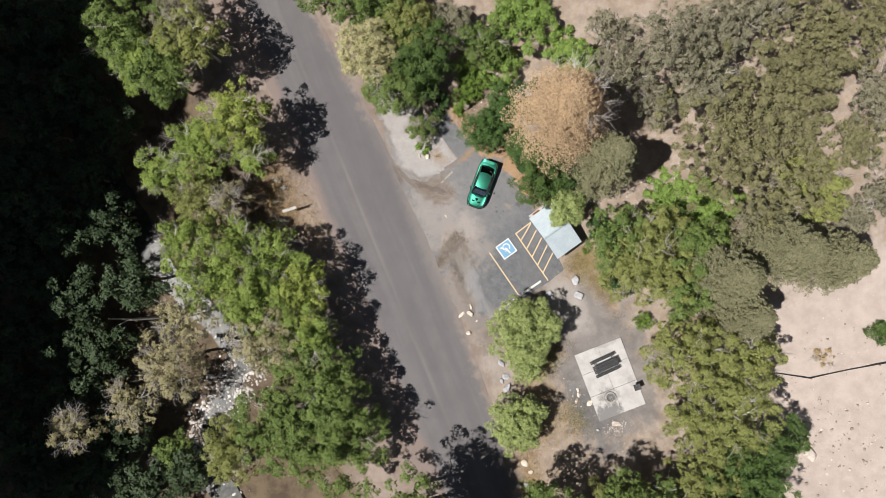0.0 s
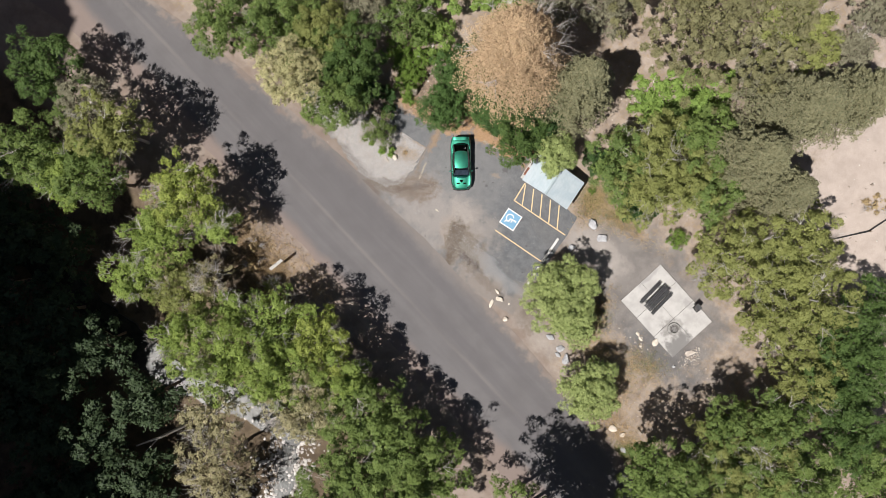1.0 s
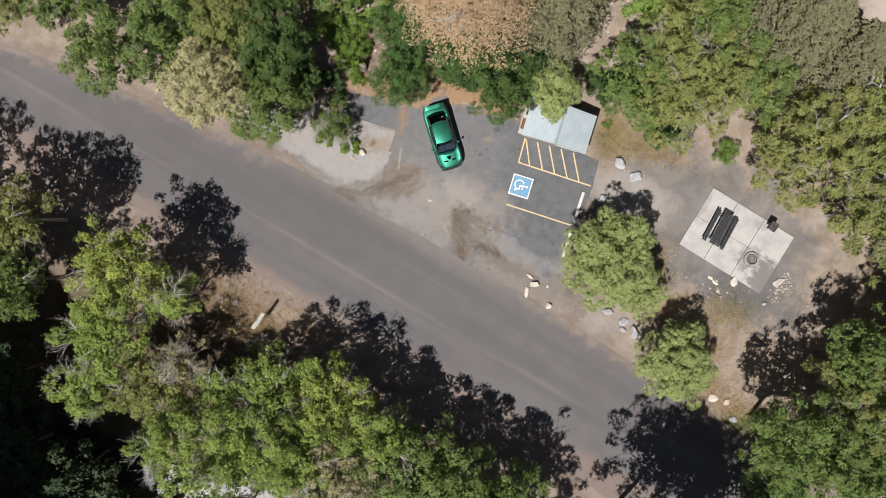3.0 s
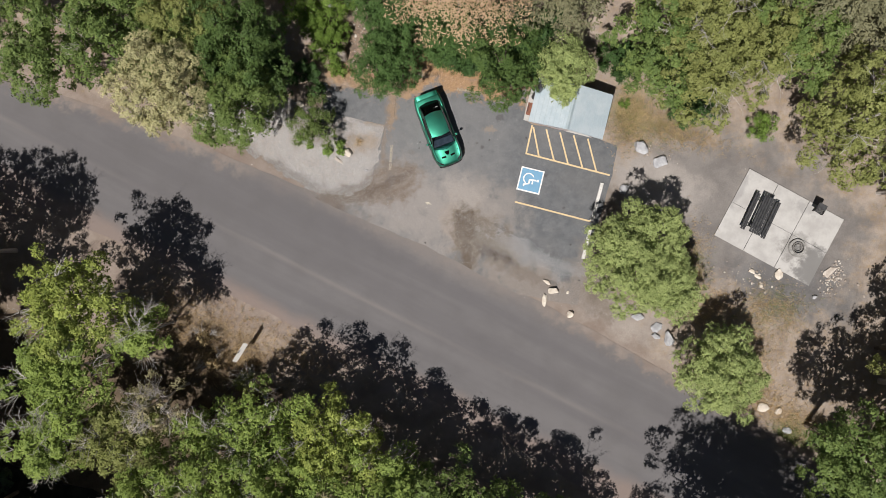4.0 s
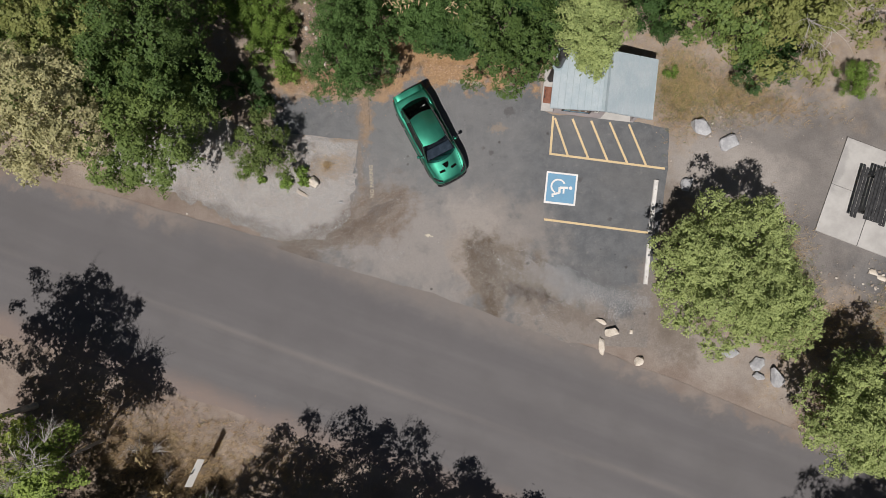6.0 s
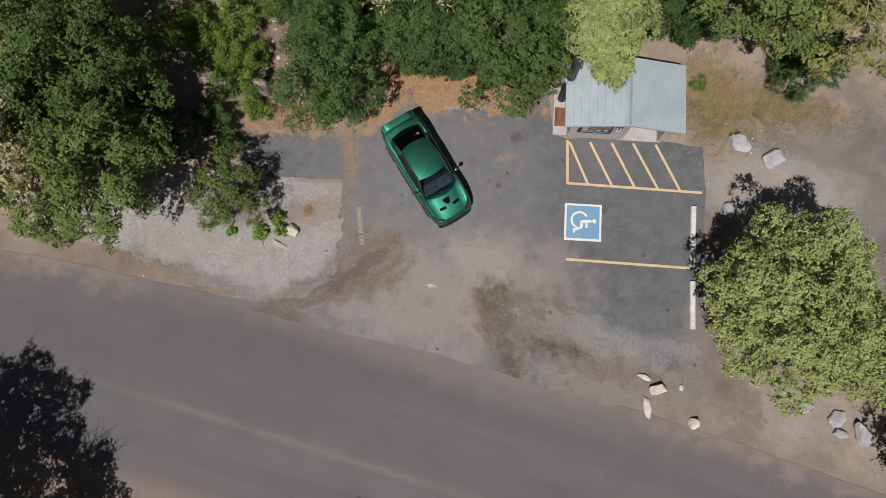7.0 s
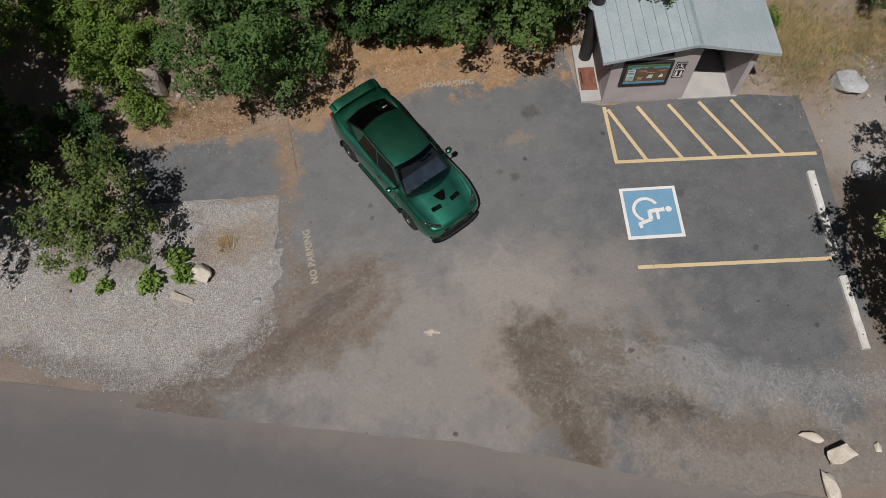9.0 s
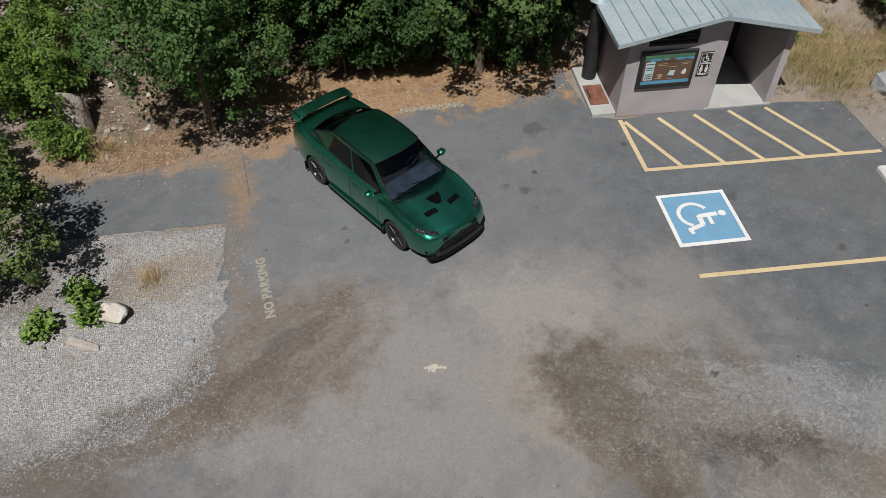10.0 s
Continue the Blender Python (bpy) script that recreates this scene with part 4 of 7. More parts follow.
plant([
    ("l", 10.15, 1.05, 3.35, 5.5), ("l", 12.4, -0.6, 1.95, 4.6), ("l", 15.9, -4.95, 2.8, 5.0), ("o", 20.4, 10.1, 3.8, 9.0),
    ("o", 23.9, 12.8, 4.1, 9.0), ("o", 26.9, 9.6, 4.1, 9.0), ("o", 25.0, 7.1, 2.9, 8.0),
    ("k", 31.4, 8.6, 3.4, 8.0), ("o", 29.9, 4.0, 3.3, 8.0), ("m", 26.3, -2.4, 2.7, 9.0),
    ("k", 32.5, 12.4, 2.0, 6.0), ("o", 26.9, -4.4, 3.5, 9.0), ("m", 28.9, 0.2, 2.7, 9.0),
    ("m", 26.6, -8.6, 3.5, 10.0), ("m", 22.7, -7.7, 3.4, 10.6), ("m", 23.9, -9.9, 2.2, 4.6), ("k", 30.6, -9.6, 3.0, 7.0), ("k", 34.0, -8.4, 3.2, 8.0), ("k", 24.6, -12.6, 2.4, 5.0), ("m", 29.4, -4.7, 3.0, 9.0), ("m", 33.0, -3.3, 3.9, 9.0),
    ("k", 34.1, 2.2, 3.9, 9.0), ("m", 38.1, -0.2, 3.5, 9.0), ("o", 29.1, -2.5, 3.5, 9.0),
    ("k", 33.4, 7.1, 3.1, 8.0), ("k", 32.1, 4.4, 2.7, 8.0), ("k", 31.3, 24.9, 1.2, 2.5),
    ("s", 30.0, 20.1, 1.1, 2.0),
], "trees round the picnic place")
plant([
    ("q", -5.75, 9.95, 1.95, 5.4), ("q", -2.7, 11.8, 1.5, 5.2), ("q", -4.9, 12.8, 1.6, 6.0), ("q", -2.0, 12.3, 1.8, 5.6), ("u", -5.9, 10.7, 1.0, 2.6), ("u", -6.6, 11.9, 0.8, 2.6), ("q", -6.2, 13.1, 1.8, 5.6), ("t", -4.4, 13.6, 1.5, 2.8), ("t", -3.2, 13.4, 1.1, 2.6), ("t", -1.6, 11.9, 1.7, 4.4), ("t", 0.3, 11.9, 1.7, 4.4), ("t", 1.9, 11.7, 1.4, 3.8),
], "thicket along the car park")
plant([
    ("t", -4.8, 14.6, 2.1, 5.5), ("t", -0.6, 13.6, 2.2, 5.5), ("t", 2.6, 13.0, 1.7, 5.0), ("t", -12.4, 8.6, 1.3, 2.6), ("t", -13.6, 9.4, 1.9, 4.5),
    ("t", -1.9, 12.0, 1.6, 4.6), ("t", -2.6, 11.5, 0.8, 1.7), ("t", -1.2, 11.2, 1.0, 2.3), ("t", 0.1, 11.0, 1.0, 2.5), ("t", 1.3, 10.95, 0.9, 2.3), ("t", 2.3, 10.9, 0.8, 2.2), ("l", 4.35, 11.0, 1.8, 5.8), ("l", 4.5, 9.75, 0.85, 4.3), ("t", 7.9, 12.4, 1.4, 3.0), ("t", 12.6, 10.6, 1.5, 3.2), ("t", -16.0, 9.0, 1.8, 4.0),
], "thicket along the car park")
plant([
    ("f", -9.4, 10.7, 1.15, 2.0), ("f", -9.1, 9.8, 0.55, 0.9), ("f", -9.0, 11.7, 0.6, 1.6), ("f", -9.9, 11.9, 1.2, 2.4), ("f", -9.2, 13.3, 1.0, 2.0), ("f", -8.2, 13.6, 0.6, 1.7), ("f", -7.2, 14.4, 0.9, 2.4), ("f", -11.2, 12.4, 1.4, 2.8), ("f", -8.7, 9.75, 0.45, 0.7), ("t", -9.9, 8.3, 0.6, 0.9), ("f", -8.65, 12.1, 0.45, 1.3), ("t", -10.6, 9.3, 0.8, 1.5),
], "thicket along the car park")
plant([
    ("n", -8.85, 4.75, 0.28, 0.36), ("n", -8.15, 5.25, 0.26, 0.62), ("n", -8.0, 4.85, 0.20, 0.45), ("n", -9.9, 4.9, 0.16, 0.2), ("n", -10.6, 5.3, 0.16, 0.2),
    ("f", 17.0, 9.9, 0.95, 1.4), ("f", 8.7, 10.2, 0.35, 0.5),
], "low green plants")

# ---- car park paint and kerb stops ----
pavement = bpy.data.objects["pavement"]


def strip(a, b, width, z=0.009, bm=None):
    """A flat painted bar from a to b."""
    bm = bm or bmesh.new()
    a, b = Vector((*a, z)), Vector((*b, z))
    d = (b - a).normalized()
    s = Vector((-d.y, d.x, 0)) * width / 2
    bm.faces.new([bm.verts.new(p) for p in (a - s, b - s, b + s, a + s)])
    return bm


def disc(c, r, z, bm=None, seg=20, squash=1.0):
    bm = bm or bmesh.new()
    bm.faces.new([bm.verts.new((c[0] + r * math.cos(i * 6.2832 / seg), c[1] + squash * r * math.sin(i * 6.2832 / seg), z)) for i in range(seg)])
    return bm


def arc(c, r, width, a0, a1, z, bm=None, seg=18):
    bm = bm or bmesh.new()
    rows = []
    for i in range(seg + 1):
        a = radians(a0 + (a1 - a0) * i / seg)
        rows.append([bm.verts.new((c[0] + q * math.cos(a), c[1] + q * math.sin(a), z)) for q in (r - width / 2, r + width / 2)])
    for p, q in zip(rows, rows[1:]):
        bm.faces.new((p[0], p[1], q[1], q[0]))
    return bm


for a, b in (((3.36, 8.14), (3.24, 6.37)), ((3.20, 6.38), (8.52, 5.79)), ((3.44, 8.05), (4.04, 6.32)), ((4.25, 8.02), (4.98, 6.22)), ((5.11, 7.95), (5.87, 6.12)), ((5.96, 7.90), (6.78, 6.02)), ((6.85, 7.82), (7.65, 5.92)), ((2.98, 3.35), (7.75, 2.82))):
    part("painted_line", strip(a, b, 0.10, 0.013 if b[0] - a[0] > 3 else 0.011 if b[0] < a[0] else 0.009), YELLOW, pavement)


def wheelchair_mark(bm, z):
    """The access symbol, one unit high, its head up."""
    disc((-0.06, 0.40), 0.075, z, bm)
    strip((-0.06, 0.30), (-0.03, -0.06), 0.10, z, bm)
    strip((-0.05, 0.12), (0.20, 0.12), 0.075, z + 0.0006, bm)
    strip((-0.05, -0.06), (0.20, -0.06), 0.10, z + 0.0009, bm)
    strip((0.18, -0.04), (0.30, -0.36), 0.09, z + 0.0012, bm)
    strip((0.28, -0.35), (0.40, -0.31), 0.08, z + 0.0015, bm)
    arc((-0.08, -0.13), 0.29, 0.075, 118, 338, z + 0.0018, bm)
    return bm


mark = pose(3.72, 4.78, 0.009, 0, 0, -5.3)
part("painted_square", box((-0.70, -0.735, -0.003), (0.745, 0.735, 0.0)), WHITE, pavement, "white painted border square", m=mark)
part("painted_square", box((-0.62, -0.645, -0.003), (0.665, 0.655, 0.004)), BLUE, pavement, "blue painted square of the access symbol", m=mark)
part("painted_symbol", wheelchair_mark(bmesh.new(), 0.009), WHITE, pavement, "white painted wheelchair symbol", m=mark @ pose(0.03, 0, 0, 0, 0, -90) @ Matrix.Diagonal((1.08, 1.08, 1, 1)))


def lettering(name, body, size, material, m, parent, gap=1.0):
    """Flat letters in the built-in font, as a mesh."""
    cu = bpy.data.curves.new(name, "FONT")
    cu.body, cu.size, cu.align_x, cu.align_y, cu.space_character = body, size, "CENTER", "CENTER", gap
    cu.resolution_u = 2
    cu.offset = 0.010
    tmp = new("letters", cu)
    bpy.context.view_layer.update()
    me = bpy.data.meshes.new_from_object(tmp.evaluated_get(bpy.context.evaluated_depsgraph_get()))
    bpy.data.objects.remove(tmp)
    bpy.data.curves.remove(cu)
    me.materials.clear()
    me.materials.append(material)
    ob = new(name, me)
    ob.parent, ob.matrix_local = parent, m
    return ob


lettering("painted_words", "NO PARKING", 0.24, FADED, pose(-0.75, 9.62, 0.010, 0, 0, -3.5), pavement, gap=1.05)
lettering("painted_words", "NO PARKING", 0.24, FADED, pose(-4.93, 4.95, 0.010, 0, 0, 94), pavement, gap=1.05)


def kerb_stop(a, b):
    a, b = Vector((*a, 0)), Vector((*b, 0))
    d = b - a
    ob = thing("kerb_stop", pose(*a, 0, 0, math.degrees(math.atan2(d.y, d.x))), "low white-painted concrete wheel stop on the asphalt", "wheel stop", "wheel stops of the car park")
    bm = bmesh.new()
    n = 14
    rings = []
    for i in range(n + 1):
        x = d.length * i / n
        w = 0.01 * noise.noise((x * 4, a.x, 1))
        rings.append([bm.verts.new((x, y + w, z)) for y, z in ((-0.105, 0.002), (-0.10, 0.08), (-0.07, 0.115 + w), (0.07, 0.115 + w), (0.10, 0.08), (0.105, 0.002))])
    for p, q in zip(rings, rings[1:]):
        for k in range(5):
            bm.faces.new((p[k], q[k], q[k + 1], p[k + 1]))
    bm.faces.new(rings[0])
    bm.faces.new(rings[-1][::-1])
    part("bar", bm, STOP, ob)
    for s in (0.18, 0.82):
        part("anchor_pin", tube((d.length * s, 0, 0.10), (d.length * s, 0, 0.125), 0.018, seg=8), RUST, ob)
    return ob


STOP = speckled("chalky_white_paint", (0.56, 0.54, 0.51), (0.70, 0.68, 0.65), 3, 0.85, fine=30)
RUST = speckled("rusty_steel", (0.16, 0.065, 0.04), (0.26, 0.11, 0.07), 6, 0.8, fine=50)
kerb_stop((8.12, 5.25), (7.83, 2.85))
kerb_stop((7.80, 2.30), (7.63, 0.47))


# ---- rocks ----
def rock(x, y, size, material, seed, label, turn=0.0, sink=0.25, z=None):
    rng = random.Random(seed * 17)
    bm = bmesh.new()
    for _ in range(17):
        d = Vector((rng.gauss(0, 1), rng.gauss(0, 1), rng.gauss(0, 0.8))).normalized() * rng.uniform(0.44, 0.58)
        bm.verts.new((d.x, d.y, max(min(d.z, 0.36), -0.34)))
    hull = bmesh.ops.convex_hull(bm, input=bm.verts[:])
    bmesh.ops.delete(bm, geom=[v for v in hull["geom_interior"] if isinstance(v, bmesh.types.BMVert)], context="VERTS")
    bmesh.ops.bevel(bm, geom=bm.edges[:], offset=0.030, segments=1, affect="EDGES", clamp_overlap=True)
    bmesh.ops.triangulate(bm, faces=bm.faces[:])
    bmesh.ops.subdivide_edges(bm, edges=[e for e in bm.edges if e.calc_length() > 0.10], cuts=2, use_grid_fill=True)
    bmesh.ops.triangulate(bm, faces=bm.faces[:])
    for v in bm.verts:
        q = v.co * 3.1 + Vector((seed * 5.1, seed * 2.7, seed))
        v.co *= 1 + 0.10 * noise.noise(q) + 0.07 * noise.noise(q * 2.9)
        v.co = Vector((v.co.x * size[0], v.co.y * size[1], v.co.z * size[2]))
    ground_z = lie1(x, y) if z is None else z
    m = pose(x, y, ground_z + size[2] * (0.34 - sink), 0, 0, turn)
    me_ob = part("rock", bm, material, smooth=True)
    me_ob.matrix_world = m
    return tagged(me_ob, label, "rock")


LIME = speckled("limestone", (0.54, 0.47, 0.385), (0.69, 0.63, 0.55), 3, 0.9, fine=20, bump=0.5, dist=0.03)
rock(6.10, -1.75, (0.66, 0.62, 0.45), LIME, 1, "pale cream boulder at the car park mouth", 10, 0.1)
rock(5.66, -2.40, (0.34, 0.86, 0.30), LIME, 2, "long pale limestone block on the road shoulder", 8, 0.1)
rock(5.62, -1.25, (0.55, 0.26, 0.22), LIME, 3, "flat pale limestone slab by the boulder", -25, 0.12)
rock(7.35, -3.0, (0.52, 0.44, 0.40), LIME, 4, "round cream boulder on the road shoulder", 20, 0.1)
rock(7.0, -1.7, (0.18, 0.26, 0.12), LIME, 14, "small cream stone in the gravel", 0, 0.1)
rock(10.1, 7.75, (1.05, 0.72, 0.75), GREY_ROCK, 5, "big grey boulder beside the toilet hut", -25, 0.15)
rock(11.45, 7.05, (0.95, 0.85, 0.62), GREY_ROCK, 6, "grey boulder with a dark cleft", 20, 0.15)
rock(9.5, 5.1, (0.7, 0.6, 0.45), GREY_ROCK, 7, "grey boulder under the round tree", 60, 0.15)
rock(11.45, -2.55, (0.75, 0.6, 0.45), GREY_ROCK, 8, "grey stone on the dry verge", 0, 0.15)
rock(12.7, -3.05, (0.75, 0.55, 0.4), GREY_ROCK, 9, "grey stone on the dry verge", 40, 0.15)
rock(12.75, -3.6, (0.6, 0.4, 0.3), GREY_ROCK, 10, "flat grey stone on the dry verge", -20, 0.15)
rock(13.6, -3.6, (0.6, 1.2, 0.6), GREY_ROCK, 11, "long pale grey boulder by the small tree", 10, 0.15)
rock(-7.58, 4.85, (0.58, 0.55, 0.52), LIME, 12, "cream boulder on the gravel island", 30, 0.08, z=0.018)
rock(-8.1, 4.30, (0.62, 0.34, 0.16), ROCK, 13, "flat pinkish stone on the gravel island", -35, 0.1, z=0.018)
rock(-6.3, 3.97, (0.2, 0.16, 0.14), GREY_ROCK, 15, "small grey stone on the gravel island", 0, 0.1, z=0.018)
rock(-10.9, 7.4, (0.55, 0.45, 0.4), LIME, 16, "pale boulder at the edge of the bushes", 0, 0.1)
rock(-9.3, 8.2, (0.45, 0.4, 0.3), ROCK, 17, "tan stone under the bushes", 0, 0.1)
rock(-8.75, 10.6, (0.80, 0.64, 1.9), ROCK, 18, "tan block standing in the bushes on the slope", -15, 0.16)
rock(-9.6, 13.5, (0.9, 0.7, 0.6), GREY_ROCK, 19, "grey outcrop on the brushy slope", 10, 0.1)
rock(-9.55, 8.75, (0.35, 0.3, 0.25), GREY_ROCK, 20, "grey stone at the bush's foot", 0, 0.1)
rock(19.65, 1.25, (0.5, 0.85, 0.3), LIME, 21, "pale stone against the concrete slab", 5, 0.1)
rock(18.05, 1.2, (0.5, 0.26, 0.2), LIME, 22, "pale stone in the ashy dirt", -20, 0.1)
rock(18.45, 0.95, (0.55, 0.3, 0.2), LIME, 23, "flat pale stone in the ashy dirt", -25, 0.1)
rock(18.7, 0.42, (0.3, 0.3, 0.2), LIME, 24, "small pale stone in the ashy dirt", 0, 0.1)
rock(22.05, 0.2, (0.4, 0.3, 0.25), GREY_ROCK, 25, "grey stone by the ash heap", 0, 0.1)
rock(22.8, 1.9, (0.9, 0.6, 0.15), ROCK, 26, "flat slab of broken concrete by the ash heap", 40, 0.1)
rock(19.9, -7.0, (0.8, 0.6, 0.4), LIME, 27, "pale boulder on the dry verge", 10, 0.1)
rock(20.9, -7.1, (0.5, 0.45, 0.35), LIME, 28, "pale boulder on the dry verge", 50, 0.1)
rock(21.6, -8.2, (0.7, 0.5, 0.4), GREY_ROCK, 29, "grey boulder on the dry verge", 0, 0.1)
rock(36.2, 13.5, (1.6, 1.2, 0.7), ROCK, 30, "pale boulder on the bare slope", 0, 0.1)


def pebbles(name, spots, material, label, seed, rounded=False):
    """Loose stones: rows of x, y, spread x, spread y, turn, how many, least and most size."""
    rng = np.random.default_rng(seed)
    if rounded:
        g = (1 + 5 ** 0.5) / 2
        base = np.array([(-1, g, 0), (1, g, 0), (-1, -g, 0), (1, -g, 0), (0, -1, g), (0, 1, g), (0, -1, -g), (0, 1, -g), (g, 0, -1), (g, 0, 1), (-g, 0, -1), (-g, 0, 1)]) / 1.9
        tri = np.array([(0, 11, 5), (0, 5, 1), (0, 1, 7), (0, 7, 10), (0, 10, 11), (1, 5, 9), (5, 11, 4), (11, 10, 2), (10, 7, 6), (7, 1, 8), (3, 9, 4), (3, 4, 2), (3, 2, 6), (3, 6, 8), (3, 8, 9), (4, 9, 5), (2, 4, 11), (6, 2, 10), (8, 6, 7), (9, 8, 1)])
    else:
        base = np.array([(1, 0, 0), (-1, 0, 0), (0, 1, 0), (0, -1, 0), (0, 0, 0.8), (0, 0, -0.5)], float)
        tri = np.array([(0, 2, 4), (2, 1, 4), (1, 3, 4), (3, 0, 4), (2, 0, 5), (1, 2, 5), (3, 1, 5), (0, 3, 5)])
    many = len(base)
    vs, fs, k = [], [], 0
    for x, y, sx, sy, turn, count, lo, hi, z0 in spots:
        for _ in range(int(count)):
            a, b = rng.normal() * sx, rng.normal() * sy
            c, s = math.cos(radians(turn)), math.sin(radians(turn))
            px, py = x + a * c - b * s, y + a * s + b * c
            size = lo + (hi - lo) * rng.random() ** 3
            w = base * (1 + rng.normal(size=(many, 1)) * 0.16) * size * (1, rng.uniform(0.6, 1.0), rng.uniform(0.4, 0.75))
            r = rng.random() * 6.28
            w = w @ np.array([(math.cos(r), math.sin(r), 0), (-math.sin(r), math.cos(r), 0), (0, 0, 1)])
            vs.append(w + (px, py, z0 + (lie1(px, py) if z0 < 0.001 else 0) + size * 0.2))
            fs.append(tri + k)
            k += many
    ob = raw(name, np.concatenate(vs), np.concatenate(fs), material)
    return tagged(ob, label, "stones", kind="stuff")


def stone_mix(name, a, b, c):
    n = Nodes(name, 0.85, 0.0, 0.35)
    r = n.island()
    return n.done(n.mix(n.span(r, 0.55, 1.0), n.mix(n.span(r, 0.0, 0.6), a, b), c))


CHIPS = stone_mix("gravel_chips", (0.095, 0.096, 0.102), (0.31, 0.300, 0.295), (0.60, 0.585, 0.565))
TAN_STONES = stone_mix("tan_stones", (0.23, 0.19, 0.155), (0.35, 0.30, 0.26), (0.52, 0.475, 0.42))


def inside(x, y, rim):
    hit = False
    for (ax, ay), (bx, by) in zip(rim, rim[1:] + rim[:1]):
        if (ay > y) != (by > y) and x < (bx - ax) * (y - ay) / (by - ay) + ax:
            hit = not hit
    return hit


def island_chips():
    rng = np.random.default_rng(8)
    spots = []
    while len(spots) < 11000:
        x = -5.5 - 10 * rng.random() ** 1.5
        y = rng.uniform(2.2, 8.0)
        if inside(x, y, island_rim):
            spots.append((x, y, 0, 0, 0, 1, 0.007, 0.019, 0.020))
    return pebbles("gravel_chips", spots, CHIPS, "loose grey and white gravel chips", 9)


island_chips()
pebbles("gravel_chips", [(3.9, 0.42, 1.2, 0.24, -22, 5200, 0.003, 0.010, 0.006), (1.7, 0.25, 0.9, 0.45, -38, 2200, 0.003, 0.0085, 0.006), (5.2, -1.2, 1.3, 0.6, -15, 1600, 0.003, 0.011, 0.006),
                         (6.8, 0.0, 0.8, 0.25, -5, 2400, 0.003, 0.009, 0.006), (-5.9, 3.1, 0.5, 0.6, 30, 260, 0.005, 0.013, 0.006), (-7.4, 2.35, 1.0, 0.22, -8, 350, 0.005, 0.015, 0.006), (-10.5, 2.55, 1.6, 0.2, -18, 350, 0.005, 0.015, 0.006), (-5.4, 5.8, 0.12, 0.9, 0, 260, 0.006, 0.018, 0.006), (0.5, 1.0, 1.6, 0.9, -25, 900, 0.004, 0.012, 0.006),
                         (-1.0, 4.0, 3.5, 2.5, 0, 700, 0.004, 0.011, 0.006), (2.7, 0.5, 0.9, 0.40, -30, 2400, 0.003, 0.009, 0.006)], CHIPS, "loose gravel washed over the asphalt", 11)
pebbles("loose_stones", [(-7.4, 10.6, 0.5, 0.6, 0, 60, 0.02, 0.09, 0), (-8.0, 12.2, 0.3, 1.2, 0, 60, 0.03, 0.12, 0), (-7.6, 10.2, 1.0, 0.6, 0, 60, 0.008, 0.02, 0), (23.0, 1.5, 0.30, 0.60, -20, 190, 0.03, 0.10, 0), (18.5, 0.6, 1.5, 0.6, 0, 120, 0.02, 0.09, 0),
                         (17.5, -2.6, 1.6, 1.6, 0, 110, 0.02, 0.08, 0), (20.3, -6.0, 1.2, 1.0, 0, 70, 0.03, 0.10, 0), (36, 15, 3.5, 4, 0, 320, 0.04, 0.22, 0), (31, 22, 4, 4, 0, 160, 0.03, 0.14, 0),
                         (24.0, 1.0, 0.4, 0.4, 0, 10, 0.04, 0.12, 0)],
        TAN_STONES, "scattered tan and pale stones on dry earth", 12, True)
pebbles("loose_stones", [(9.2, 18.5, 1.2, 1.8, 0, 260, 0.04, 0.16, 0), (11, 8.2, 1.6, 0.8, 0, 160, 0.02, 0.07, 0), (-11.5, -6.3, 1.6, 0.35, -18, 40, 0.02, 0.06, 0), (-19, 6.6, 4.0, 0.6, -14, 160, 0.02, 0.08, 0), (-10, 15, 1.0, 1.5, 0, 120, 0.04, 0.2, 0)],
        TAN_STONES, "tan and pale stones on the slopes and verges", 13, True)


# ---- toilet hut ----
WALL = speckled("mauve_grey_wall", (0.40, 0.355, 0.36), (0.47, 0.425, 0.43), 1.2, 0.9, fine=45, bump=0.3, dist=0.008)
ROOF = speckled("pale_blue_roof_metal", (0.42, 0.495, 0.535), (0.50, 0.560, 0.590), 1.6, 0.45, metal=0.25, fine=25, bump=0.05, dist=0.004)
ROOF_DULL = speckled("roof_edge_metal", (0.35, 0.42, 0.45), (0.42, 0.48, 0.50), 2, 0.5, metal=0.2, fine=25, bump=0.05)
BLACK = speckled("black_steel", (0.018, 0.018, 0.019), (0.030, 0.030, 0.031), 4, 0.55, fine=60, bump=0.1)
DARK = speckled("dark_opening", (0.012, 0.012, 0.013), (0.020, 0.020, 0.021), 3, 0.7)


def flat(name, a, b, c, rough=0.7, metal=0.0):
    return speckled(name, a, b, c, rough, metal, fine=40, bump=0.05)


SIGN_INK = {
    "brown": flat("sign_brown", (0.13, 0.075, 0.045), (0.16, 0.095, 0.06), 3, 0.35), "green": flat("sign_green", (0.07, 0.17, 0.10), (0.09, 0.20, 0.12), 3, 0.35),
    "blue": flat("sign_blue", (0.09, 0.27, 0.42), (0.12, 0.33, 0.50), 3, 0.35), "pale": flat("sign_pale", (0.45, 0.60, 0.62), (0.50, 0.65, 0.68), 3, 0.35),
    "white": flat("sign_white", (0.70, 0.68, 0.63), (0.75, 0.73, 0.70), 3, 0.4), "tan": flat("sign_tan", (0.36, 0.26, 0.17), (0.42, 0.31, 0.21), 3, 0.4),
}


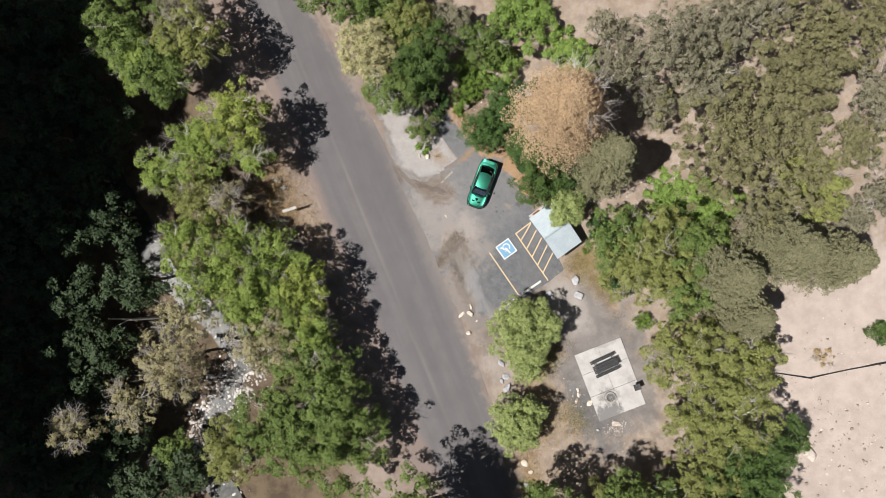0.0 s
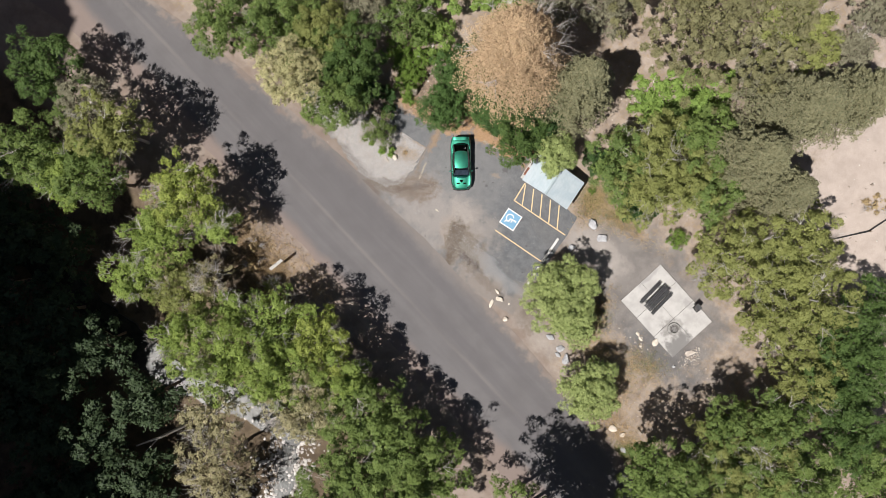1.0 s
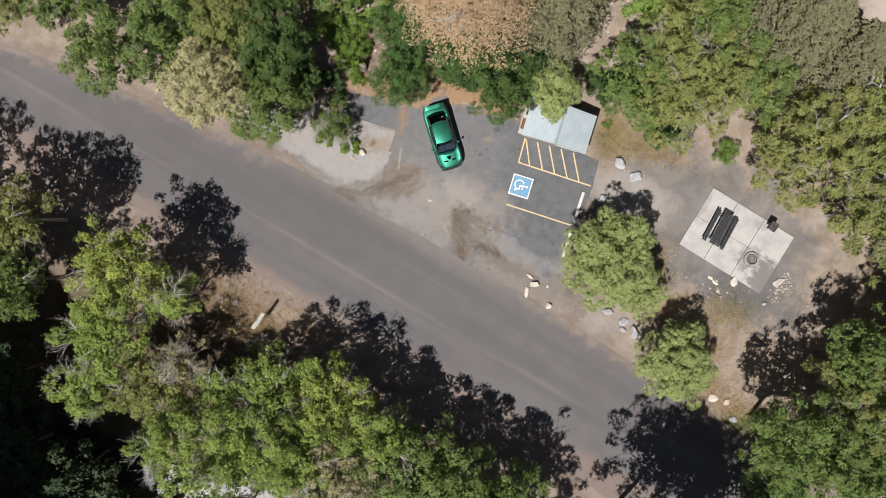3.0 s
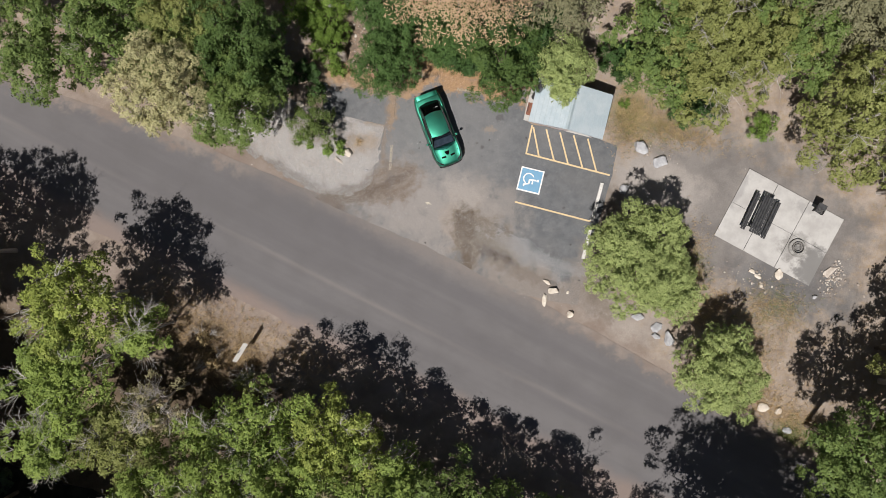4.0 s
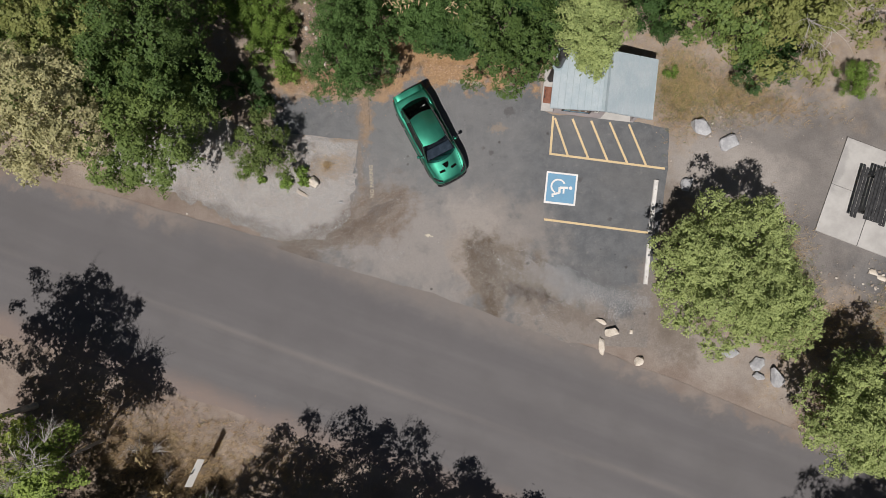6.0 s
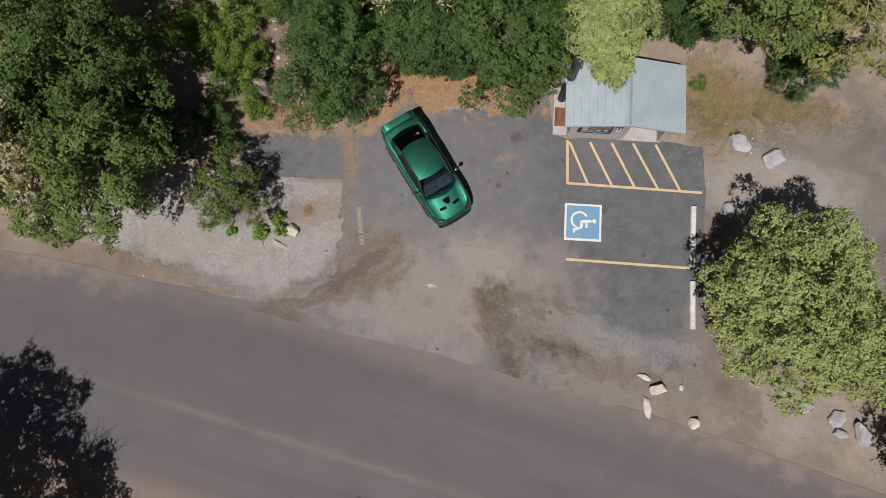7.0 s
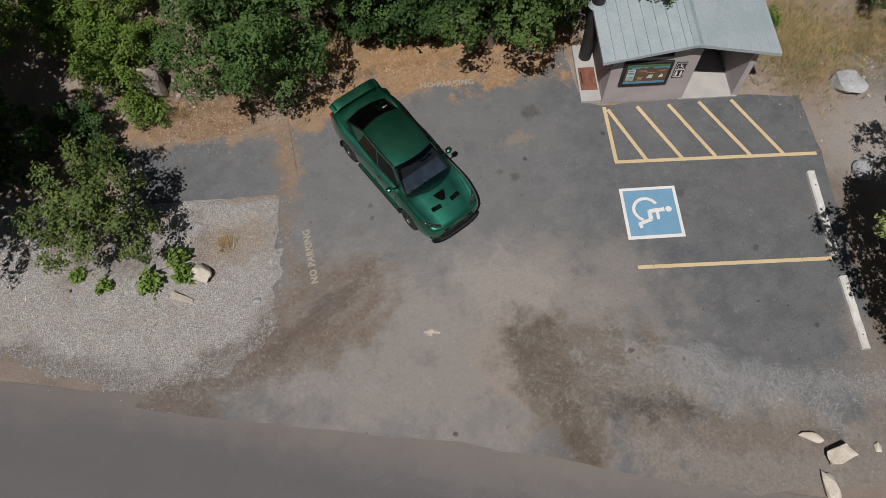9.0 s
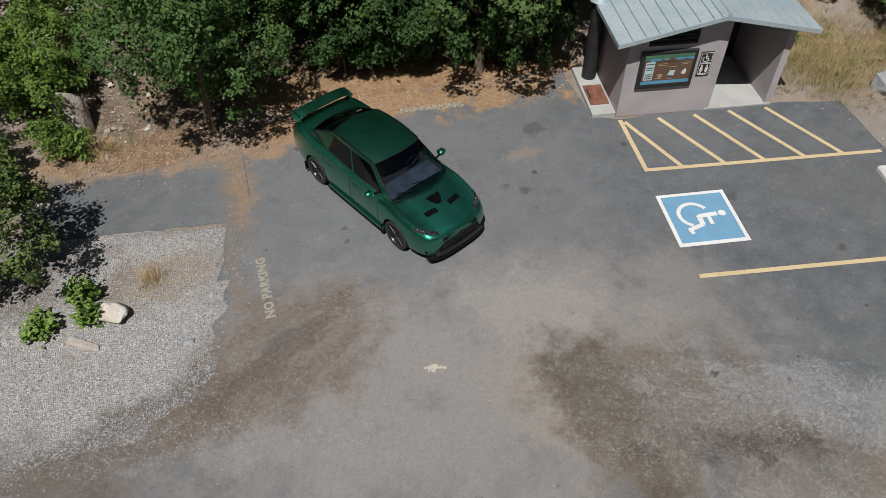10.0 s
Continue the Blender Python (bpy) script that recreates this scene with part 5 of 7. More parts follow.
def prism(pts, y0, y1, bm=None):
    """A plate from a face in x and z, drawn from y0 to y1."""
    bm = bm or bmesh.new()
    a = [bm.verts.new((x, y0, z)) for x, z in pts]
    b = [bm.verts.new((x, y1, z)) for x, z in pts]
    bm.faces.new(a)
    bm.faces.new(b[::-1])
    for i in range(len(a)):
        j = (i + 1) % len(a)
        bm.faces.new((a[i], b[i], b[j], a[j]))
    bmesh.ops.recalc_face_normals(bm, faces=bm.faces[:])
    return bm


def roof_z(x):
    return 2.60 - 0.222 * abs(x - 1.85)


def toilet_hut():
    hut = thing("toilet_hut", pose(3.32, 8.29, 0.0, 0, 0, -5.65), "small mauve-grey toilet hut with a pale blue metal gable roof", "hut")
    under = lambda x: roof_z(x) - 0.05
    # front wall with a recess under the gable
    part("front_wall", prism([(0, 0), (2.21, 0), (2.21, under(2.21)), (1.85, under(1.85)), (1.52, under(1.52)), (1.52, 1.80), (0.42, 1.80), (0.42, under(0.42)), (0, under(0))], 0.0, 0.14), WALL, hut)
    part("vent_panel", prism([(0.42, 1.80), (1.52, 1.80), (1.52, under(1.52)), (0.42, under(0.42))], 0.06, 0.12), DARK, hut, "dark recessed vent panel under the gable")
    for i in range(4):
        z = 1.84 + i * 0.09
        part("vent_slat", box((0.44 + max(0, i - 2) * 0.3, 0.03, z), (1.50, 0.055, z + 0.02)), BLACK, hut)
    part("west_wall", prism([(0, 0), (0.14, 0), (0.14, under(0.14)), (0, under(0))], 0.14, 2.0), WALL, hut)
    part("entry_wall", prism([(2.07, 0), (2.21, 0), (2.21, under(2.21)), (2.07, under(2.07))], 0.14, 2.0), WALL, hut)
    part("back_wall", prism([(0, 0), (2.21, 0), (2.21, under(2.21)), (1.85, under(1.85)), (0, under(0))], 2.0, 2.14), WALL, hut)
    part("screen_wall", prism([(3.58, 0), (3.74, 0), (3.74, under(3.74)), (3.58, under(3.58))], 0.0, 2.14), WALL, hut)
    part("porch_back_wall", prism([(2.21, 0), (3.58, 0), (3.58, under(3.58)), (2.48, under(2.48)), (2.42, 1.5), (2.21, 1.5)], 2.0, 2.14), BLACK, hut, "dark steel back of the porch")
    door = part("door", box((2.212, 0.55, 0.06), (2.25, 1.85, 2.06), 0.008), BLACK, hut, "dark steel door inside the porch")
    part("door_handle", tube((2.29, 0.86, 1.0), (2.29, 0.98, 1.0), 0.012, seg=8), RUST, door)
    part("porch_floor", box((2.10, -0.02, -0.05), (3.74, 2.14, 0.05), 0.01), CONCRETE, hut, "pale concrete porch floor")
    # roof: a panel and a standing seam each 0.3 m
    for side in (-1, 1):
        n = 8
        for i in range(n):
            if side < 0:
                x1, x0 = 1.85 - 2.22 * i / n, 1.85 - 2.22 * (i + 1) / n
            else:
                x0, x1 = 1.85 + 2.20 * i / n, 1.85 + 2.20 * (i + 1) / n
            part("roof_panel", prism([(x0, roof_z(x0)), (x1, roof_z(x1)), (x1, roof_z(x1) - 0.03), (x0, roof_z(x0) - 0.03)], -0.32, 2.30), ROOF, hut)
            if i and side < 0:
                part("roof_seam", prism([(x1 - 0.008, roof_z(x1)), (x1 + 0.008, roof_z(x1)), (x1 + 0.008, roof_z(x1) + 0.028), (x1 - 0.008, roof_z(x1) + 0.028)], -0.32, 2.30), ROOF_DULL, hut)
            elif i:
                part("roof_seam", prism([(x0 - 0.006, roof_z(x0)), (x0 + 0.006, roof_z(x0)), (x0 + 0.006, roof_z(x0) + 0.008), (x0 - 0.006, roof_z(x0) + 0.008)], -0.32, 2.30), ROOF_DULL, hut)
    part("ridge_cap", prism([(1.73, roof_z(1.73) + 0.03), (1.85, 2.645), (1.97, roof_z(1.97) + 0.012), (1.97, roof_z(1.97)), (1.85, 2.602), (1.73, roof_z(1.73))], -0.33, 2.31), ROOF_DULL, hut)
    for x0, x1 in ((-0.37, 1.85), (1.85, 4.05)):
        for y in (-0.345, 2.30):
            part("fascia", prism([(x0, roof_z(x0) + 0.012), (x1, roof_z(x1) + 0.012), (x1, roof_z(x1) - 0.085), (x0, roof_z(x0) - 0.085)], y, y + 0.025), ROOF, hut)
    part("eave_trim", box((-0.39, -0.34, roof_z(-0.37) - 0.085), (-0.37, 2.32, roof_z(-0.37) + 0.01)), ROOF, hut)
    part("eave_trim", box((4.05, -0.34, roof_z(4.05) - 0.085), (4.07, 2.32, roof_z(4.05) + 0.01)), ROOF, hut)
    # vault pad, hatch and vent stack on the west side
    part("vault_pad", box((-0.56, 0.03, -0.1), (-0.002, 1.98, 0.10), 0.012), CONCRETE, hut, "pale concrete pad beside the hut")
    hatch = part("vault_hatch", box((-0.51, 0.38, 0.10), (-0.06, 1.15, 0.125), 0.006), RUST, hut, "rust-brown steel hatch")
    part("hatch_handle", box((-0.47, 0.60, 0.125), (-0.44, 0.98, 0.14), 0.004), BLACK, hatch)
    stack = tube((-0.25, 1.55, 0.10), (-0.25, 1.55, 3.75), 0.175, seg=24)
    part("vent_pipe", stack, BLACK, hut, "tall black vent stack", smooth=True)
    part("stack_cap", tube((-0.25, 1.55, 3.76), (-0.25, 1.55, 3.80), 0.19, 0.15, 24), BLACK, hut)
    part("roof_flashing", tube((-0.25, 1.55, 2.13), (-0.25, 1.55, 2.24), 0.26, 0.18, 24), ROOF_DULL, hut)
    # information board
    board = part("information_board", box((0.29, -0.065, 0.76), (1.57, -0.005, 1.70), 0.012), BLACK, hut, "black-framed information board")
    def ink(name, pts, color, y):
        part(name, prism(pts, y, y + 0.004), SIGN_INK[color], board)
    ink("panel", [(0.38, 0.87), (1.48, 0.87), (1.48, 1.62), (0.38, 1.62)], "brown", -0.071)
    ink("sky_band", [(0.38, 1.50), (1.48, 1.50), (1.48, 1.62), (0.38, 1.62)], "green", -0.075)
    ink("lake_band", [(0.50, 1.46), (0.72, 1.49), (0.80, 1.44), (0.86, 1.48), (1.10, 1.45), (1.30, 1.50), (1.48, 1.47), (1.48, 1.53), (0.50, 1.53)], "blue", -0.079)
    ink("hill_band", [(0.66, 1.46), (0.78, 1.54), (0.86, 1.48), (0.98, 1.56), (1.14, 1.46)], "brown", -0.083)
    ink("foot_band", [(0.38, 0.89), (1.48, 0.89), (1.48, 0.97), (0.38, 0.97)], "blue", -0.079)
    ink("pale_column", [(0.42, 1.00), (0.62, 1.00), (0.62, 1.46), (0.42, 1.46)], "pale", -0.079)
    for z in (1.04, 1.09, 1.14, 1.26, 1.31, 1.40):
        ink("text_bar", [(0.44, z), (0.60, z), (0.60, z + 0.02), (0.44, z + 0.02)], "brown" if z not in (1.14, 1.26) else "green", -0.083)
    for x, z, w in ((0.70, 1.39, 0.20), (0.70, 1.35, 0.22), (1.22, 1.39, 0.2), (1.22, 1.35, 0.16), (0.70, 1.12, 0.16), (0.92, 1.30, 0.22), (0.98, 1.00, 0.10), (0.70, 1.02, 0.14)):
        ink("text_bar", [(x, z), (x + w, z), (x + w, z + 0.014), (x, z + 0.014)], "tan", -0.079)
    ink("picture", [(0.96, 1.10), (1.10, 1.08), (1.12, 1.22), (1.00, 1.22)], "pale", -0.079)
    ink("picture", [(1.26, 1.12), (1.36, 1.10), (1.38, 1.18), (1.34, 1.25), (1.29, 1.18)], "white", -0.079)
    ink("picture", [(0.74, 1.05), (0.84, 1.05), (0.84, 1.12), (0.74, 1.12)], "tan", -0.079)
    # plate with the access and toilet symbols
    plate = part("symbol_plate", box((1.66, -0.022, 0.97), (1.95, -0.002, 1.585), 0.004), BLACK, hut, "black plate with white toilet symbols")
    up = pose(1.805, -0.0235, 1.43, 90, 0, 0)
    part("access_symbol", wheelchair_mark(bmesh.new(), 0.0), SIGN_INK["white"], plate, m=up @ Matrix.Diagonal((0.22, 0.22, 1, 1)))
    for z0, z1 in ((1.305, 1.555), (1.035, 1.285)):
        for a, b in (((1.68, z0), (1.93, z0)), ((1.68, z1), (1.93, z1)), ((1.68, z0), (1.68, z1)), ((1.93, z0), (1.93, z1))):
            bm = prism([(a[0] - 0.005, a[1] - 0.005), (b[0] + 0.005, a[1] - 0.005), (b[0] + 0.005, b[1] + 0.005), (a[0] - 0.005, b[1] + 0.005)], -0.026, -0.022)
            part("border", bm, SIGN_INK["white"], plate)
    for x in (1.745, 1.865):
        bm = prism([(x - 0.035, 1.10), (x + 0.035, 1.10), (x + 0.025, 1.20), (x - 0.025, 1.20)], -0.027, -0.022)
        bm = prism([(x - 0.018, 1.215), (x + 0.018, 1.215), (x + 0.018, 1.25), (x - 0.018, 1.25)], -0.0275, -0.0225, bm)
        bm = prism([(x - 0.02, 1.06), (x + 0.02, 1.06), (x + 0.02, 1.10), (x - 0.02, 1.10)], -0.0275, -0.0225, bm)
        part("toilet_symbol", bm, SIGN_INK["white"], plate)
    part("text_bar", prism([(1.71, 1.0), (1.90, 1.0), (1.90, 1.018), (1.71, 1.018)], -0.026, -0.022), SIGN_INK["white"], plate)
    return hut


toilet_hut()


# ---- picnic place ----
def picnic_slab():
    ob = thing("concrete_slab", Matrix(), "pale grey concrete slab in six panels, ash-stained at one corner", "slab", kind="structure")
    a, b, c = Vector((16.92, 7.42, 0)), Vector((15.37, 3.08, 0)), Vector((23.15, 5.15, 0))
    u, v = c - a, b - a
    cuts = (0.0, 0.305, 0.635, 1.0)
    for i in range(3):
        for j in range(2):
            g = 0.0022
            cs = [a + u * (cuts[i] + g) + v * (j * 0.5 + g), a + u * (cuts[i + 1] - g) + v * (j * 0.5 + g), a + u * (cuts[i + 1] - g) + v * (j * 0.5 + 0.5 - g), a + u * (cuts[i] + g) + v * (j * 0.5 + 0.5 - g)]
            bm = bmesh.new()
            top = [bm.verts.new(p + Vector((0, 0, 0.085))) for p in cs]
            low = [bm.verts.new(p - Vector((0, 0, 0.10))) for p in cs]
            bm.faces.new(top)
            for k in range(4):
                bm.faces.new((top[k], low[k], low[(k + 1) % 4], top[(k + 1) % 4]))
            bmesh.ops.recalc_face_normals(bm, faces=bm.faces[:])
            part("slab_panel", bm, SLAB, ob)
    return ob


def slab_material():
    n = Nodes("stained_concrete", 0.9, 0.0, 0.3)
    mid, fine = n.noise(1.0, 6, 0.65), n.noise(40, 3)
    c = n.mix(n.span(mid, 0.3, 0.7), (0.35, 0.335, 0.32), (0.45, 0.435, 0.415))
    c = n.mix(n.math("MULTIPLY", n.blot(22.2, 2.0, 1.6, 1.3, 20, 0.7, 0.5, 1.0), 0.85), c, (0.15, 0.145, 0.14))
    c = n.mix(n.math("MULTIPLY", n.blot(20.4, 3.0, 0.85, 0.8, 0, 0.8, 0.4, 2.0), 0.55), c, (0.16, 0.15, 0.14))
    c = n.mix(n.math("MULTIPLY", n.blot(16.5, 5.9, 0.25, 1.0, -20, 0.9, 0.4, 2.0), 0.5), c, (0.24, 0.23, 0.225))
    c = n.mix(n.math("MULTIPLY", n.blot(20.7, 5.5, 0.7, 0.35, -20, 0.9, 0.4, 2.0), 0.5), c, (0.24, 0.23, 0.225))
    n.bump(fine, 0.25, 0.008)
    return n.done(c)


SLAB = slab_material()
picnic_slab()
CHAR = speckled("charred_steel", (0.022, 0.022, 0.024), (0.05, 0.05, 0.052), 5, 0.6, fine=40, bump=0.2)


def picnic_table():
    ob = thing("picnic_table", pose(17.83, 4.62, 0.085, 0, 0, 73.5), "black steel picnic table with two benches on the slab", "table")
    for i in range(5):
        y = -0.30 + i * 0.15
        part("table_board", box((-1.2, y - 0.066, 0.72), (1.2, y + 0.066, 0.76), 0.008), CHAR, ob)
    for s in (-1, 1):
        for k in range(2):
            y = s * (0.60 + k * 0.15)
            part("bench_board", box((-1.2, y - 0.066, 0.43), (1.2, y + 0.066, 0.46), 0.008), CHAR, ob)
        for x in (-0.85, 0.85):
            part("leg", tube((x, s * 0.62, 0.0), (x, s * 0.18, 0.72), 0.028, seg=8), BLACK, ob)
    for x in (-0.85, 0.85):
        part("cross_bar", box((x - 0.03, -0.74, 0.385), (x + 0.03, 0.74, 0.43)), BLACK, ob)
        part("top_bar", box((x - 0.03, -0.36, 0.68), (x + 0.03, 0.36, 0.72)), BLACK, ob)
    part("brace", tube((-0.85, 0, 0.40), (0.85, 0, 0.40), 0.02, seg=8), BLACK, ob)
    return ob


def ring_wall(r0, r1, z0, z1, seg=28, rag=0.0, seed=0):
    bm = bmesh.new()
    rows = []
    for i in range(seg):
        a = 6.28318 * i / seg
        w = rag * noise.noise((math.cos(a) * 2, math.sin(a) * 2, seed))
        rows.append([bm.verts.new((r * math.cos(a), r * math.sin(a), z)) for r, z in ((r0, z0), (r0, z1 + w), (r1, z1 + w), (r1 + rag, z0))])
    for i in range(seg):
        p, q = rows[i], rows[(i + 1) % seg]
        for k in range(3):
            bm.faces.new((p[k], q[k], q[k + 1], p[k + 1]))
    bmesh.ops.recalc_face_normals(bm, faces=bm.faces[:])
    return bm


def fire_ring():
    ob = thing("fire_ring", pose(20.5, 3.03, 0.085), "round concrete fire ring with a steel liner and ash", "fire ring")
    part("collar", ring_wall(0.36, 0.52, 0.0, 0.16, rag=0.03, seed=3), speckled("sooty_concrete", (0.20, 0.19, 0.18), (0.34, 0.33, 0.31), 4, 0.95), ob)
    part("liner", ring_wall(0.33, 0.355, 0.0, 0.27), RUST_GREY, ob, "weathered steel liner")
    part("grate_ring", ring_wall(0.20, 0.225, 0.0, 0.20), RUST_GREY, ob)
    bm = disc((0, 0), 0.33, 0.10, seg=24)
    part("ash", bm, speckled("ash", (0.14, 0.135, 0.13), (0.26, 0.25, 0.24), 8, 0.98, bump=0.6, dist=0.03), ob, "grey ash bed")
    return ob


RUST_GREY = speckled("weathered_steel", (0.15, 0.14, 0.13), (0.24, 0.22, 0.205), 5, 0.75, fine=40)


def grill():
    ob = thing("pedestal_grill", pose(21.15, 5.42, 0.085, 0, 0, -25), "black steel pedestal grill at the slab's rim", "grill")
    part("post", tube((0, 0, 0), (0, 0, 0.78), 0.045, seg=10), BLACK, ob)
    body = bmesh.new()
    for lo, hi in (((-0.26, -0.19, 0.76), (0.26, 0.19, 0.79)), ((-0.26, -0.19, 0.79), (-0.245, 0.19, 0.98)), ((0.245, -0.19, 0.79), (0.26, 0.19, 0.98)), ((-0.245, 0.175, 0.79), (0.245, 0.19, 0.98))):
        box(lo, hi, 0.0, None, body)
    part("firebox", body, CHAR, ob)
    part("lid_plate", box((-0.28, 0.20, 0.93), (0.26, 0.52, 0.95), 0.004, pose(0, 0, 0, 8, 0, 6)), CHAR, ob, "open sooty lid plate")
    for i in range(9):
        x = -0.22 + i * 0.055
        part("grate_bar", tube((x, -0.18, 0.93), (x, 0.17, 0.93), 0.007, seg=6), RUST_GREY, ob)
    return ob


picnic_table()
fire_ring()
grill()


# ---- roadside sign, cable on the slope, dead limb ----
def road_sign():
    ob = thing("road_sign", pose(-12.03, -7.87, lie1(-12.03, -7.87) - 0.03, 0, 0, 66.5), "white-backed road sign on a thin steel post", "sign")
    part("post", box((-0.025, -0.025, -0.2), (0.025, 0.025, 2.25), 0.004), RUST_GREY, ob)
    part("panel", box((-0.64, -0.05, -0.19), (0.64, -0.035, 0.19), 0.004), SIGN_INK["white"], ob, "white sign panel leaning back", m=pose(0, -0.04, 1.85, -36, 0, 0))
    part("bracket", tube((0, -0.02, 1.85), (0, -0.075, 1.83), 0.02, seg=6), BLACK, ob)
    return ob


def slope_cable():
    ob = thing("cable_fence", Matrix(), "dark cable strung low on short stakes over bare earth", "cable")
    pts = [(27.0, 14.6), (30.7, 17.9), (33.2, 23.0), (36.5, 29.0)]
    for (ax, ay), (bx, by) in zip(pts, pts[1:]):
        a, b = Vector((ax, ay, lie1(ax, ay) + 0.30)), Vector((bx, by, lie1(bx, by) + 0.30))
        bm = bmesh.new()
        last = a
        for i in range(1, 13):
            u = i / 12
            p = a.lerp(b, u)
            p.z = lie1(p.x, p.y) + 0.30 - 0.22 * math.sin(math.pi * u)
            tube(last, p, 0.06, seg=6, bm=bm, caps=False)
            last = p
        part("cable", bm, BLACK, ob)
    for x, y in pts[1:3]:
        z = lie1(x, y)
        part("stake", tube((x, y, z - 0.2), (x, y, z + 0.75), 0.07, 0.05, 8), BARK, ob)
    return ob


def bare_limb(x, y, turn, length, rise):
    z = lie1(x, y)
    ob = thing("dead_limb", pose(x, y, z, 0, 0, turn), "bare grey dead limb leaning out of the shade", "dead limb")
    bm = tube((0, 0, -0.2), (length * 0.6, 0.1, rise * 0.7), 0.16, 0.12, 8)
    tube((length * 0.6, 0.1, rise * 0.7), (length, 0.0, rise), 0.12, 0.05, 8, bm)
    part("limb", bm, DRY_BARK, ob)
    bm = tube((length * 0.62, 0.1, rise * 0.72), (length * 0.85, 0.7, rise * 0.95), 0.07, 0.03, 6)
    tube((length * 0.85, 0.7, rise * 0.95), (length * 0.8, 1.2, rise * 1.05), 0.03, 0.012, 6, bm)
    part("side_branch", bm, DRY_BARK, ob)
    return ob


road_sign()
slope_cable()
bare_limb(-12.5, -24.0, 225, 3.6, 5.0)


# ---- stream ----
def stream():
    n = Nodes("stream_water", 0.35, 0.0, 0.3)
    c = n.mix(n.span(n.noise(0.8, 5), 0.4, 0.65), (0.014, 0.017, 0.013), (0.045, 0.042, 0.033))
    n.bump(n.noise(3, 5), 0.5, 0.05)
    water = n.done(c)
    path = [(-40, -16), (-26, -19.5), (-16, -21.6), (-8, -20.8), (-4.2, -20.9), (-3.2, -25.0), (-1.6, -28.2), (2.5, -30.8), (10, -32), (24, -36), (44, -48)]
    rim = [(x + 0.4, y + 1.2) for x, y in path] + [(x - 0.4, y - 1.2) for x, y in path[::-1]]
    tagged(outline_sheet("water", rim, -2.45, water, 0.5, 0.6, 9, 0.3), "dark shallow stream water among rocks", "water", kind="structure")
    spots = []
    rng = np.random.default_rng(5)
    for (ax, ay), (bx, by), k in zip(path[2:8], path[3:9], (60, 150, 900, 1000, 700, 200)):
        for _ in range(k):
            u = rng.random()
            spots.append((ax + (bx - ax) * u + rng.normal() * 1.1, ay + (by - ay) * u + rng.normal() * 0.9, 0, 0, 0, 1, 0.06, 0.26, 0))
    pebbles("stream_rocks", spots, stone_mix("stream_stones", (0.28, 0.255, 0.235), (0.42, 0.39, 0.365), (0.56, 0.53, 0.51)), "pale tumbled rocks in the stream bed", 6, True)


stream()


# ---- grass ----
def grass(name, spots, material, label, seed):
    """Tufts of blades: rows of x, y, spread x, spread y, turn, how many, blade length."""
    rng = np.random.default_rng(seed)
    vs = []
    for x, y, sx, sy, turn, count, tall in spots:
        n = int(count) * 6
        t = np.arange(n) // 6
        a, b = rng.normal(size=int(count)) * sx, rng.normal(size=int(count)) * sy
        c, s = math.cos(radians(turn)), math.sin(radians(turn))
        px, py = (x + a * c - b * s)[t] + rng.normal(size=n) * 0.05, (y + a * s + b * c)[t] + rng.normal(size=n) * 0.05
        off = (py > road_north(px) + 0.25) | (py < road_south(px) - 0.15)
        px, py, n = px[off], py[off], int(off.sum())
        pz = lie(px, py) - 0.03
        az, h = rng.uniform(0, 6.283, n), tall * rng.uniform(0.5, 1.3, n)
        lean = rng.uniform(0.3, 1.1, n)
        w = 0.0022 + 0.003 * rng.random(n)
        foot = np.stack([px, py, pz], -1)
        side = np.stack([-np.sin(az), np.cos(az), 0 * az], -1) * w[:, None]
        mid = foot + np.stack([np.cos(az) * lean * 0.4 * h, np.sin(az) * lean * 0.4 * h, 0.6 * h], -1)
        tip = foot + np.stack([np.cos(az) * lean * h, np.sin(az) * lean * h, 0.85 * h], -1)
        vs.append(np.stack([foot - side, foot + side, mid + side * 0.7, tip, mid - side * 0.7], 1).reshape(-1, 3))
    v = np.concatenate(vs)
    i = np.arange(len(v) // 5) * 5
    faces = [(int(q), int(q) + 1, int(q) + 2, int(q) + 4) for q in i] + [(int(q) + 4, int(q) + 2, int(q) + 3) for q in i]
    return tagged(raw(name, v, faces, material), label, "grass", kind="stuff")


STRAW = leafy("dry_straw", (0.255, 0.185, 0.080), (0.44, 0.345, 0.165), through_light=0.15)
GREEN_GRASS = leafy("green_grass", (0.07, 0.11, 0.03), (0.16, 0.21, 0.06), through_light=0.2)
grass("dry_grass", [(9.2, 9.6, 0.7, 1.0, 0, 1500, 0.24), (11.5, 9.3, 1.5, 0.6, -10, 1300, 0.22), (-1.0, 10.75, 2.6, 0.25, -3, 260, 0.09), (-7.6, 9.6, 1.2, 0.35, 0, 120, 0.08), (-7.2, 10.8, 0.8, 0.8, 0, 60, 0.10), (-8.1, 9.7, 0.15, 0.15, 0, 40, 0.3),
                    (-13.0, -6.8, 2.8, 0.9, -18, 700, 0.34), (-13.2, -8.6, 1.6, 1.1, -18, 700, 0.40), (-9.5, -7.8, 1.6, 0.8, -18, 500, 0.30), (-16.5, -6.6, 1.4, 0.9, -18, 600, 0.34), (13.9, 1.0, 0.7, 1.2, 0, 1100, 0.26), (15.8, -1.4, 1.1, 0.8, 0, 900, 0.22), (17.2, -6.0, 1.4, 1.2, -30, 900, 0.24),
                    (19.0, -5.0, 1.4, 1.6, 0, 50, 0.22)],
      STRAW, "dry straw-coloured grass tufts", 21)
